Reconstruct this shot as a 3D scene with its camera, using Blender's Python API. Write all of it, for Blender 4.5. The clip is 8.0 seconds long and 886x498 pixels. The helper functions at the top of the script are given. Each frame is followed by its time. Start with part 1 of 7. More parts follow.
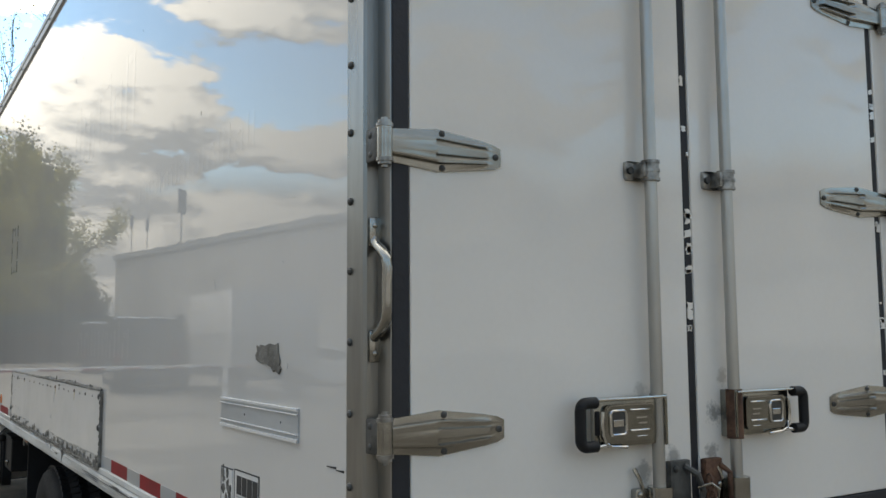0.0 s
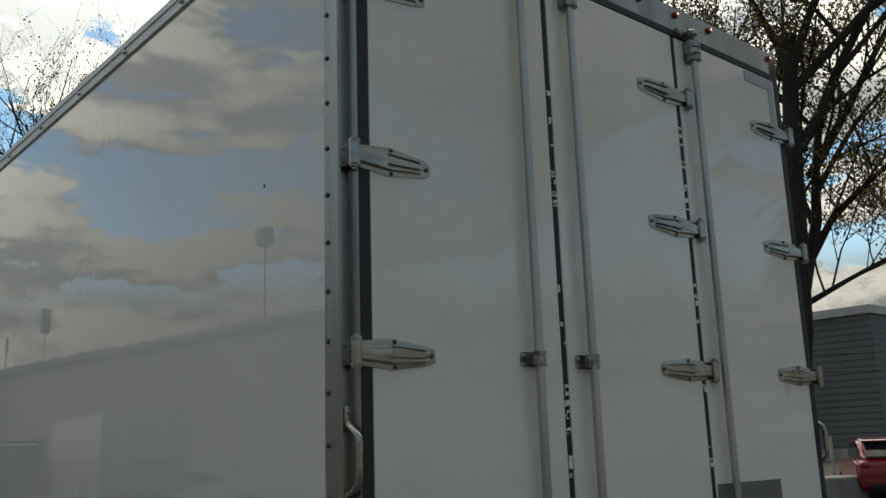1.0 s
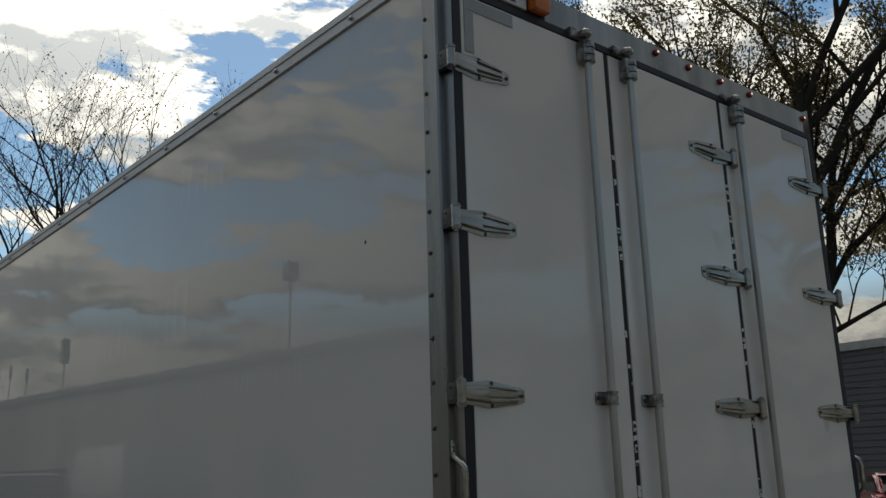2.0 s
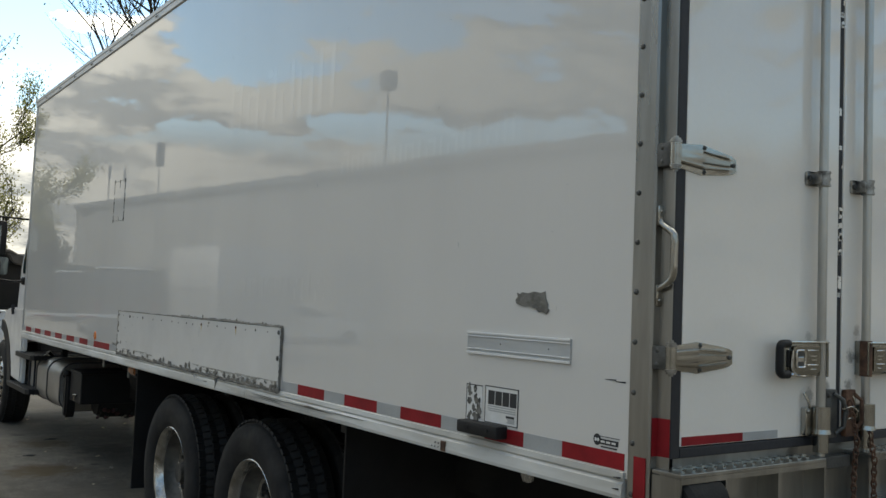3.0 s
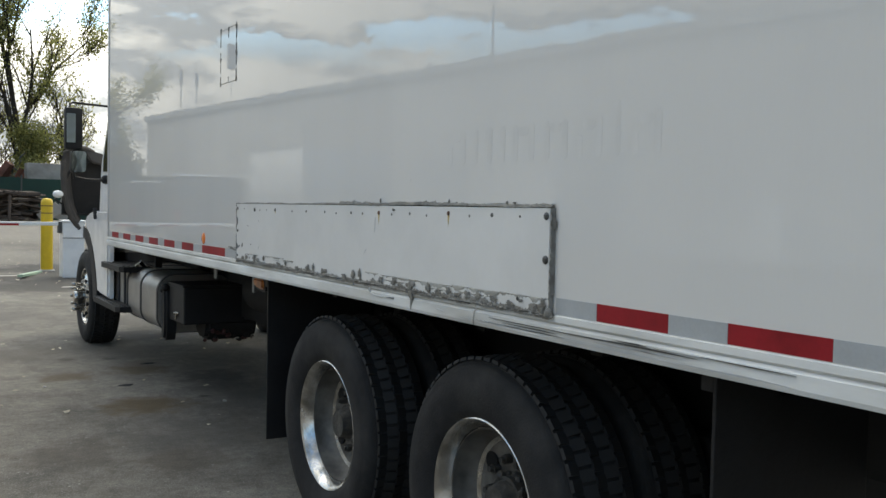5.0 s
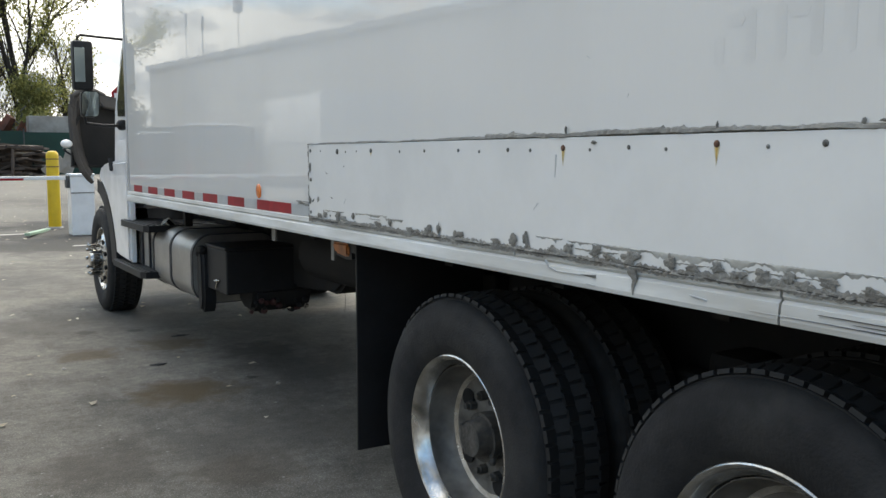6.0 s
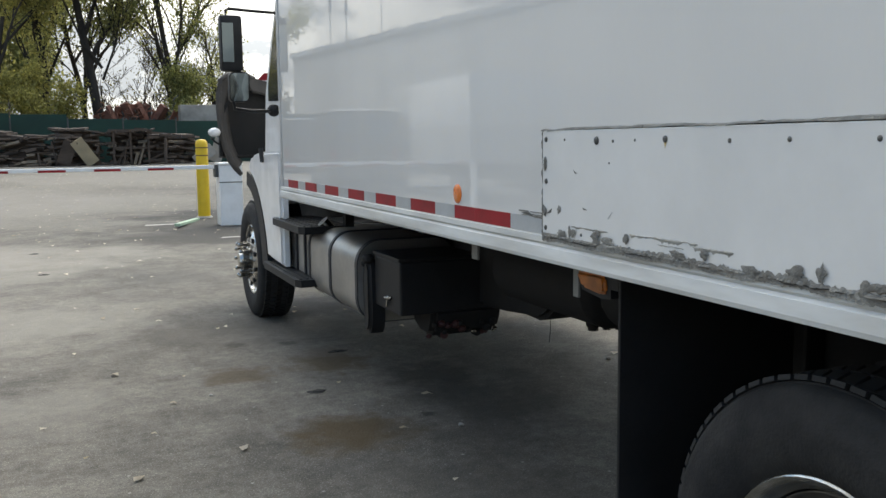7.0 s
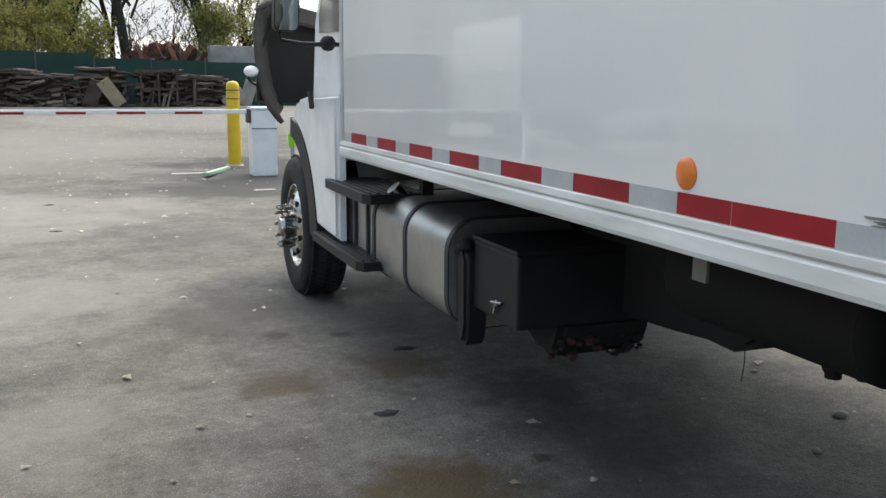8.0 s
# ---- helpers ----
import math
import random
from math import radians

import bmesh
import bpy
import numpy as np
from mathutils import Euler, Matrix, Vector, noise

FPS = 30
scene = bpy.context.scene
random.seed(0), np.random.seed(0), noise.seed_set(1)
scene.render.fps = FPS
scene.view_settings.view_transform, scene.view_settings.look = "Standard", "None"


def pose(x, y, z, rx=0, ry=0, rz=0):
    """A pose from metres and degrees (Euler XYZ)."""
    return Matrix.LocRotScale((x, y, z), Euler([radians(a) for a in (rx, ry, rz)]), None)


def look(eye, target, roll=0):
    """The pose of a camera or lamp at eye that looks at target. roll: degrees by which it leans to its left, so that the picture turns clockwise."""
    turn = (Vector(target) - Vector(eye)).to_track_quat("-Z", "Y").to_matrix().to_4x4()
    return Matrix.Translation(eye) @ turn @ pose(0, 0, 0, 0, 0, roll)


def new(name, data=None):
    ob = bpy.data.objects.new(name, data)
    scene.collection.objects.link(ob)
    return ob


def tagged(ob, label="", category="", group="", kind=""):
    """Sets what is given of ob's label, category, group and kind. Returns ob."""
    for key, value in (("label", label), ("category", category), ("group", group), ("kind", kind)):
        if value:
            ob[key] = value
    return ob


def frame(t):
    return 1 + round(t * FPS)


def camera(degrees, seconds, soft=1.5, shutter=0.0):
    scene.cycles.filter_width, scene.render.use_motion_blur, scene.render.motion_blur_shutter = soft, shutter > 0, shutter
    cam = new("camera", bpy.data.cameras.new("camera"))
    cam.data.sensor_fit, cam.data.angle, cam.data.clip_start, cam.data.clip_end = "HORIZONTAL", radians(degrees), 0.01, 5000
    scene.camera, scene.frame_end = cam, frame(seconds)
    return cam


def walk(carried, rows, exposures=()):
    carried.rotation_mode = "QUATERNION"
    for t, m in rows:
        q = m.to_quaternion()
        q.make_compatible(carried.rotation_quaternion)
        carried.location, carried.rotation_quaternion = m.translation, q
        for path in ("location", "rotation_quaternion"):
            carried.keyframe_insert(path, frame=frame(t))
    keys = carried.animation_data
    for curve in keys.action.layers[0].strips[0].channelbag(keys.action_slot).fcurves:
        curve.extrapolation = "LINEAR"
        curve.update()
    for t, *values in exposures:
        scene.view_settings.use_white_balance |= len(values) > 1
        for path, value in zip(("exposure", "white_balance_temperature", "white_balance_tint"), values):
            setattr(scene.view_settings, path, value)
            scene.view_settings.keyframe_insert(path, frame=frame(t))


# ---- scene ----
cam = camera(52.5, 8.0)
EXPOSURES = [(0.0, 0.54, 9400, 10), (0.5, 0.01, 9450, 8), (1.0, -0.55, 9500, 5), (1.2, -0.70, 9400, 6), (2.3, -1.05, 9150, 8), (2.5, -1.04, 9150, 8), (2.8, -0.17, 9350, 7),
             (3.1, 0.47, 9450, 7), (3.5, 0.57, 9400, 8), (4.2, 0.66, 9350, 8), (5.5, 0.99, 8700, 8), (6.5, 1.22, 8700, 9),
             (7.0, 1.02, 8550, 9), (7.5, 0.79, 8550, 9), (8.0, 1.20, 8550, 9)]
PATH = [
    (0, (-0.827, -1.565, 1.755), (0.236, 0.117, 1.949), -0.4),
    (0.2, (-0.926, -1.668, 1.774), (0.182, -0.028, 2.062), -0.2),
    (0.5, (-1.125, -1.83, 1.793), (0.051, -0.27, 2.222), -1.7),
    (0.7, (-1.25, -1.934, 1.842), (-0.034, -0.403, 2.261), -1.7),
    (1, (-1.417, -2.059, 1.869), (-0.142, -0.581, 2.304), -1.9),
    (1.2, (-1.509, -2.142, 1.869), (-0.218, -0.684, 2.327), -2.0),
    (2.3, (-1.95, -2.165, 1.868), (-0.718, -0.673, 2.374), -1.5),
    (2.5, (-1.996, -2.047, 1.852), (-0.774, -0.514, 2.248), -0.7),
    (2.6, (-2.019, -1.989, 1.814), (-0.8, -0.44, 2.15), -0.1),
    (2.7, (-2.012, -1.928, 1.775), (-0.809, -0.354, 2.049), 0.9),
    (2.8, (-2.004, -1.861, 1.735), (-0.82, -0.264, 1.954), 1.9),
    (2.9, (-1.995, -1.777, 1.71), (-0.826, -0.162, 1.872), 2.2),
    (3, (-1.973, -1.704, 1.688), (-0.817, -0.076, 1.81), 2.3),
    (3.3, (-1.95, -1.474, 1.633), (-0.82, 0.173, 1.738), 3.4),
    (3.5, (-1.902, -1.283, 1.645), (-0.819, 0.396, 1.725), 2.2),
    (3.7, (-1.884, -1.09, 1.63), (-0.822, 0.603, 1.7), 1.9),
    (4, (-1.861, -0.775, 1.621), (-0.796, 0.918, 1.641), 1.9),
    (4.2, (-1.806, -0.561, 1.617), (-0.755, 1.14, 1.577), 0.9),
    (5.3, (-1.637, 0.722, 1.503), (-0.598, 2.428, 1.397), 1.2),
    (5.5, (-1.64, 0.977, 1.502), (-0.591, 2.674, 1.355), -0.0),
    (5.8, (-1.577, 1.372, 1.489), (-0.534, 3.068, 1.307), 0.7),
    (6, (-1.522, 1.64, 1.485), (-0.493, 3.342, 1.281), 0.0),
    (6.3, (-1.457, 2.026, 1.492), (-0.448, 3.736, 1.252), 0.4),
    (6.5, (-1.407, 2.26, 1.499), (-0.481, 4.014, 1.248), -0.3),
    (6.8, (-1.337, 2.648, 1.496), (-0.542, 4.467, 1.252), -0.7),
    (7, (-1.32, 2.884, 1.509), (-0.559, 4.718, 1.271), -0.7),
    (7.2, (-1.288, 3.179, 1.483), (-0.542, 5.02, 1.247), -0.4),
    (7.5, (-1.251, 3.59, 1.511), (-0.529, 5.44, 1.274), -0.5),
    (8, (-1.173, 4.303, 1.492), (-0.472, 6.143, 1.141), 0.4),
]
walk(cam, [(t, look(eye, target, roll)) for t, eye, target, roll in PATH],
     exposures=EXPOSURES)

# ---------------------------------------------------------------- world and light
world = bpy.data.worlds.new("sky")
scene.world = world
world.use_nodes = True
wn, wl = world.node_tree.nodes, world.node_tree.links
wn.clear()
w_out, w_bg = wn.new("ShaderNodeOutputWorld"), wn.new("ShaderNodeBackground")
sky = wn.new("ShaderNodeTexSky")
sky.sky_type, sky.sun_disc = "NISHITA", False
CLOUD_SHIFT = (6.022, 8.038, -2.091)
SUN_EL, SUN_AZ = 56.0, 28.0          # degrees; azimuth to the right of +y
sky.sun_elevation, sky.sun_rotation = radians(SUN_EL), radians(SUN_AZ)
sky.dust_density, sky.ozone_density = 0.3, 2.2
_a, _e = radians(SUN_AZ), radians(SUN_EL)
SUN_DIR = (math.sin(_a) * math.cos(_e), math.cos(_a) * math.cos(_e), math.sin(_e))
w_co, w_map = wn.new("ShaderNodeTexCoord"), wn.new("ShaderNodeMapping")
w_map.inputs["Scale"].default_value = (1.0, 1.0, 2.782)
w_map.inputs["Location"].default_value = CLOUD_SHIFT
cloud, cloud2 = wn.new("ShaderNodeTexNoise"), wn.new("ShaderNodeTexNoise")
for one in (cloud, cloud2):
    one.inputs["Scale"].default_value, one.inputs["Detail"].default_value, one.inputs["Roughness"].default_value = 3.602, 13, 0.635
cover, shade = wn.new("ShaderNodeValToRGB"), wn.new("ShaderNodeValToRGB")
cover.color_ramp.elements[0].position, cover.color_ramp.elements[1].position = 0.472, 0.503
shade.color_ramp.elements[0].position, shade.color_ramp.elements[1].position = 0.30, 0.66
shade.color_ramp.elements[0].color, shade.color_ramp.elements[1].color = (2.55, 3.08, 3.95, 1), (6.6, 7.4, 8.55, 1)
# tops of the clouds catch the light, their undersides are grey
w_up, w_diff, w_mid = wn.new("ShaderNodeVectorMath"), wn.new("ShaderNodeMath"), wn.new("ShaderNodeMath")
w_up.operation, w_up.inputs[1].default_value = "ADD", (0.0, 0.03, 0.09)
w_diff.operation = "SUBTRACT"
w_mid.operation, w_mid.inputs[1].default_value, w_mid.inputs[2].default_value = "MULTIPLY_ADD", 3.2, 0.46
w_mix = wn.new("ShaderNodeMix")
w_mix.data_type = "RGBA"
# thin cloud glows towards the sun
w_dot, w_pow, w_gain, w_lit = wn.new("ShaderNodeVectorMath"), wn.new("ShaderNodeMath"), wn.new("ShaderNodeMath"), wn.new("ShaderNodeVectorMath")
w_dot.operation, w_dot.inputs[1].default_value = "DOT_PRODUCT", SUN_DIR
w_pow.operation, w_pow.inputs[1].default_value = "POWER", 4.0
w_max = wn.new("ShaderNodeMath")
w_max.operation, w_max.inputs[1].default_value = "MAXIMUM", 0.0
w_gain.operation, w_gain.inputs[1].default_value, w_gain.inputs[2].default_value = "MULTIPLY_ADD", 5.5, 0.46
w_lit.operation = "SCALE"
wl.new(w_co.outputs["Generated"], w_map.inputs["Vector"])
wl.new(w_co.outputs["Generated"], w_dot.inputs[0])
wl.new(w_dot.outputs["Value"], w_max.inputs[0])
wl.new(w_max.outputs[0], w_pow.inputs[0])
wl.new(w_pow.outputs[0], w_gain.inputs[0])
wl.new(w_map.outputs["Vector"], cloud.inputs["Vector"])
wl.new(w_map.outputs["Vector"], w_up.inputs[0])
wl.new(w_up.outputs["Vector"], cloud2.inputs["Vector"])
wl.new(cloud.outputs["Fac"], w_diff.inputs[0])
wl.new(cloud2.outputs["Fac"], w_diff.inputs[1])
wl.new(w_diff.outputs[0], w_mid.inputs[0])
wl.new(cloud.outputs["Fac"], cover.inputs["Fac"])
wl.new(w_mid.outputs[0], shade.inputs["Fac"])
wl.new(shade.outputs["Color"], w_lit.inputs[0])
w_dim, w_mul = wn.new("ShaderNodeMapRange"), wn.new("ShaderNodeMath")
w_dim.inputs["From Min"].default_value, w_dim.inputs["From Max"].default_value = 0.12, 0.25
w_dim.inputs["To Min"].default_value, w_dim.inputs["To Max"].default_value = 0.86, 1.0
w_sep = wn.new("ShaderNodeSeparateXYZ")
wl.new(w_co.outputs["Generated"], w_sep.inputs[0])
wl.new(w_sep.outputs["Z"], w_dim.inputs["Value"])
w_mul.operation = "MULTIPLY"
wl.new(w_dim.outputs["Result"], w_mul.inputs[0])
wl.new(w_gain.outputs[0], w_mul.inputs[1])
wl.new(w_mul.outputs[0], w_lit.inputs["Scale"])
# the layer closes towards the horizon
w_low, w_cov = wn.new("ShaderNodeMapRange"), wn.new("ShaderNodeMath")
wl.new(w_sep.outputs["Z"], w_low.inputs["Value"])
w_low.inputs["From Min"].default_value, w_low.inputs["From Max"].default_value = 0.20, 0.15
w_cov.operation = "MAXIMUM"
wl.new(w_low.outputs["Result"], w_cov.inputs[0])
wl.new(cover.outputs["Color"], w_cov.inputs[1])
wl.new(w_cov.outputs[0], w_mix.inputs["Factor"])
w_blue = wn.new("ShaderNodeVectorMath")
w_blue.operation, w_blue.inputs["Scale"].default_value = "SCALE", 2.0
w_sat = wn.new("ShaderNodeHueSaturation")
w_sat.inputs["Saturation"].default_value = 1.28
wl.new(sky.outputs["Color"], w_sat.inputs["Color"])
wl.new(w_sat.outputs["Color"], w_blue.inputs[0])
wl.new(w_blue.outputs["Vector"], w_mix.inputs["A"])
wl.new(w_lit.outputs["Vector"], w_mix.inputs["B"])
wl.new(w_mix.outputs["Result"], w_bg.inputs["Color"])
w_bg.inputs["Strength"].default_value = 0.14
wl.new(w_bg.outputs["Background"], w_out.inputs["Surface"])

sun_data = bpy.data.lights.new("sun", "SUN")
sun_data.energy, sun_data.angle, sun_data.color = 0.6, radians(30), (1.0, 0.95, 0.88)
sun = new("sun", sun_data)
sun.matrix_world = look((60 * math.sin(_a), 60 * math.cos(_a), 60 * math.tan(_e)), (0, 0, 0))


# ---------------------------------------------------------------- materials
def material(name, base, rough=0.5, metal=0.0, grain=0.15, grain_scale=40.0, stain=0.15, stain_scale=2.0,
             bump=0.0, bump_scale=60.0, tint=None, coat=0.0, spec=0.5, rough_var=0.1, per_object=0.0, stretch=(1, 1, 1)):
    """A procedural surface: a base colour varied by fine grain and by large stains, with relief."""
    m = bpy.data.materials.new(name)
    m.use_nodes = True
    n, l = m.node_tree.nodes, m.node_tree.links
    b = n["Principled BSDF"]
    b.inputs["Metallic"].default_value = metal
    b.inputs["Specular IOR Level"].default_value = spec
    b.inputs["Coat Weight"].default_value = coat
    b.inputs["Coat Roughness"].default_value = 0.03
    co, mp = n.new("ShaderNodeTexCoord"), n.new("ShaderNodeMapping")
    mp.inputs["Scale"].default_value = stretch
    l.new(co.outputs["Object"], mp.inputs["Vector"])
    fine, large = n.new("ShaderNodeTexNoise"), n.new("ShaderNodeTexNoise")
    fine.inputs["Scale"].default_value, fine.inputs["Detail"].default_value = grain_scale, 6
    large.inputs["Scale"].default_value, large.inputs["Detail"].default_value = stain_scale, 5
    l.new(mp.outputs["Vector"], fine.inputs["Vector"])
    l.new(mp.outputs["Vector"], large.inputs["Vector"])
    dark = tuple(c * (1 - stain * 2) for c in base) if tint is None else tint
    big = n.new("ShaderNodeMix")
    big.data_type = "RGBA"
    big.inputs["A"].default_value, big.inputs["B"].default_value = (*dark, 1), (*base, 1)
    ramp = n.new("ShaderNodeValToRGB")
    ramp.color_ramp.elements[0].position, ramp.color_ramp.elements[1].position = 0.32, 0.62
    l.new(large.outputs["Fac"], ramp.inputs["Fac"])
    l.new(ramp.outputs["Color"], big.inputs["Factor"])
    hsv = n.new("ShaderNodeHueSaturation")
    val = n.new("ShaderNodeMath")
    val.operation = "MULTIPLY_ADD"
    val.inputs[1].default_value, val.inputs[2].default_value = grain * 2, 1 - grain
    l.new(fine.outputs["Fac"], val.inputs[0])
    last = val
    if per_object:
        info, more = n.new("ShaderNodeObjectInfo"), n.new("ShaderNodeMath")
        more.operation = "MULTIPLY_ADD"
        more.inputs[1].default_value = per_object
        l.new(info.outputs["Random"], more.inputs[0])
        l.new(val.outputs[0], more.inputs[2])
        last = more
    l.new(last.outputs[0], hsv.inputs["Value"])
    l.new(big.outputs["Result"], hsv.inputs["Color"])
    l.new(hsv.outputs["Color"], b.inputs["Base Color"])
    rr = n.new("ShaderNodeMath")
    rr.operation = "MULTIPLY_ADD"
    rr.inputs[1].default_value, rr.inputs[2].default_value = rough_var, max(rough - rough_var / 2, 0.01)
    l.new(large.outputs["Fac"], rr.inputs[0])
    l.new(rr.outputs[0], b.inputs["Roughness"])
    if bump:
        relief, bp = n.new("ShaderNodeTexNoise"), n.new("ShaderNodeBump")
        relief.inputs["Scale"].default_value, relief.inputs["Detail"].default_value = bump_scale, 5
        l.new(mp.outputs["Vector"], relief.inputs["Vector"])
        bp.inputs["Strength"].default_value, bp.inputs["Distance"].default_value = min(bump, 1.0), 0.01
        l.new(relief.outputs["Fac"], bp.inputs["Height"])
        l.new(bp.outputs["Normal"], b.inputs["Normal"])
    return m


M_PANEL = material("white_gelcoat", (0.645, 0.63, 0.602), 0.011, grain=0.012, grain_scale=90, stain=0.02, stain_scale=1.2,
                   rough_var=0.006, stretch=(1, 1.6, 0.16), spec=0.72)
M_DOOR = material("white_door_skin", (0.83, 0.785, 0.72), 0.035, grain=0.02, grain_scale=70, stain=0.03, stain_scale=1.5,
                  rough_var=0.05)
M_PAINT = material("white_paint", (0.74, 0.74, 0.73), 0.25, grain=0.03, stain=0.05, stain_scale=6, coat=0.3)
M_RAIL = material("white_painted_rail", (0.58, 0.58, 0.555), 0.58, grain=0.12, grain_scale=30, stain=0.13, stain_scale=5, stretch=(1, 0.3, 2), tint=(0.40, 0.385, 0.35))
M_ALU = material("brushed_aluminium", (0.40, 0.395, 0.375), 0.3, 0.95, grain=0.16, grain_scale=60, stain=0.22, stain_scale=5, stretch=(1, 1, 0.12), rough_var=0.2)
M_ALU_TOP = material("mill_aluminium", (0.5, 0.5, 0.5), 0.45, 0.6, grain=0.08, grain_scale=50, stain=0.1, stain_scale=3)
M_STEEL = material("stainless_steel", (0.40, 0.39, 0.36), 0.2, 1.0, grain=0.05, grain_scale=50, stain=0.10, stain_scale=14, rough_var=0.12)
M_ROD = material("galvanised_rod", (0.48, 0.47, 0.44), 0.3, 0.75, grain=0.12, grain_scale=40, stain=0.12, stain_scale=6, stretch=(1, 1, 0.3))
M_DARKMETAL = material("dark_casting", (0.10, 0.10, 0.095), 0.5, 0.5, grain=0.25, stain=0.2, stain_scale=20, bump=0.2)
M_RUST = material("rusty_steel", (0.16, 0.08, 0.05), 0.85, 0.1, grain=0.4, grain_scale=90, stain=0.3, stain_scale=25, bump=0.4, bump_scale=150)
M_SEAL = material("black_rubber_seal", (0.018, 0.019, 0.024), 0.6, grain=0.2, stain=0.2, bump=0.15)
M_RUBBER = material("tyre_rubber", (0.0165, 0.0165, 0.017), 0.8, grain=0.25, grain_scale=30, stain=0.25, stain_scale=7, bump=0.25, bump_scale=120, tint=(0.03, 0.0295, 0.0285), spec=0.2)
# tread darker than the sidewall rubber, painting in the shade beneath the truck
M_TREAD = material("shaded_tread_rubber", (0.012, 0.012, 0.0123), 0.75, grain=0.25, grain_scale=30, stain=0.2, stain_scale=9)
M_PLASTIC = material("black_plastic", (0.013, 0.013, 0.014), 0.55, grain=0.25, stain=0.15, stain_scale=8, bump=0.1, spec=0.3)
M_CHASSIS = material("black_chassis", (0.013, 0.013, 0.0135), 0.75, grain=0.3, stain=0.3, stain_scale=5, tint=(0.016, 0.015, 0.014), spec=0.25)
M_RIM = material("polished_rim", (0.56, 0.55, 0.53), 0.24, 0.95, grain=0.15, grain_scale=25, stain=0.3, stain_scale=16, rough_var=0.2, tint=(0.27, 0.26, 0.235))
M_WHEELHUB = material("oily_wheel_hub", (0.03, 0.028, 0.025), 0.75, 0.1, grain=0.5, grain_scale=60, stain=0.3, stain_scale=18, bump=0.5, tint=(0.075, 0.068, 0.058))
M_TANK = material("aluminium_tank", (0.42, 0.41, 0.39), 0.42, 0.85, grain=0.1, grain_scale=40, stain=0.12, stain_scale=4)
M_RED = material("red_reflective_tape", (0.30, 0.012, 0.018), 0.5, grain=0.1, grain_scale=120, stain=0.16, stain_scale=9, spec=0.22)
M_SILVER = material("silver_reflective_tape", (0.40, 0.42, 0.43), 0.3, 0.15, grain=0.08, grain_scale=120, stain=0.06, stain_scale=8)
M_ORANGE = material("amber_lens", (0.72, 0.16, 0.02), 0.2, grain=0.06, stain=0.06, coat=0.4)
# duller amber that carries the shade under the rail in its colour
M_AMBER = material("shaded_amber_lens", (0.42, 0.12, 0.015), 0.35, grain=0.2, stain=0.25, stain_scale=18)
M_BULB = material("glowing_lamp_core", (0.9, 0.75, 0.7), 0.3, grain=0.02, stain=0.02)
M_BULB.node_tree.nodes["Principled BSDF"].inputs["Emission Color"].default_value = (1.0, 0.72, 0.68, 1)
M_BULB.node_tree.nodes["Principled BSDF"].inputs["Emission Strength"].default_value = 2.0
M_REDLENS = material("red_lens", (0.35, 0.02, 0.02), 0.15, grain=0.05, stain=0.06, coat=0.5)
M_CAULK = material("grey_sealant", (0.205, 0.198, 0.178), 0.8, grain=0.35, grain_scale=60, stain=0.2, stain_scale=14, tint=(0.105, 0.098, 0.085), bump=0.5, bump_scale=70)
M_PATCH = material("white_patch_panel", (0.685, 0.675, 0.65), 0.22, grain=0.02, stain=0.04, stain_scale=3, bump=0.04, bump_scale=4)
M_GREYPLATE = material("grey_plate", (0.16, 0.16, 0.15), 0.45, grain=0.06, stain=0.08, stain_scale=6)
M_LABEL = material("white_label", (0.72, 0.72, 0.70), 0.4, grain=0.04, stain=0.06, stain_scale=20)
M_INK = material("dark_ink", (0.025, 0.027, 0.03), 0.5, grain=0.1, stain=0.1)
M_PLATEINK = material("blue_plate_ink", (0.03, 0.05, 0.22), 0.5, grain=0.1, stain=0.1)
M_INKGREY = material("grey_ink", (0.42, 0.43, 0.43), 0.5, grain=0.1, stain=0.1)
M_STREAKDARK = material("deep_rust_streak", (0.52, 0.33, 0.09), 0.7, grain=0.25, stain=0.2, stain_scale=40)
M_STREAK = material("rust_streak", (0.66, 0.57, 0.36), 0.7, grain=0.2, stain=0.2, stain_scale=30)
M_DISC = material("dusty_wheel_disc", (0.20, 0.19, 0.172), 0.6, 0.4, grain=0.35, grain_scale=40, stain=0.3, stain_scale=11, tint=(0.07, 0.065, 0.058))
M_BARREL = material("grimy_wheel_barrel", (0.16, 0.15, 0.135), 0.6, 0.35, grain=0.3, grain_scale=30, stain=0.3, stain_scale=8)
M_YELLOW = material("yellow_bollard_paint", (0.62, 0.40, 0.015), 0.45, grain=0.06, stain=0.08, stain_scale=4)
M_GLASS_DARK = material("dark_window_glass", (0.02, 0.025, 0.03), 0.06, grain=0.05, stain=0.05)
M_MIRROR = material("mirror_glass", (0.26, 0.31, 0.32), 0.03, 1.0, grain=0.01, stain=0.01, rough_var=0.01)
M_HOODRIM = material("dusty_hood_flange", (0.052, 0.045, 0.039), 0.7, grain=0.3, grain_scale=14, stain=0.3, stain_scale=5, tint=(0.03, 0.027, 0.025))
M_HOODIN = material("dark_hood_lining", (0.014, 0.0138, 0.0135), 0.75, grain=0.3, grain_scale=12, stain=0.3, stain_scale=3, bump=0.2, bump_scale=30, tint=(0.022, 0.02, 0.019), spec=0.2)
M_CLADDING = material("grey_metal_cladding", (0.34, 0.36, 0.38), 0.5, 0.2, grain=0.04, grain_scale=10, stain=0.08, stain_scale=0.4)
M_WALL = material("beige_block_wall", (0.50, 0.49, 0.47), 0.85, grain=0.1, grain_scale=8, stain=0.12, stain_scale=0.3, bump=0.1)
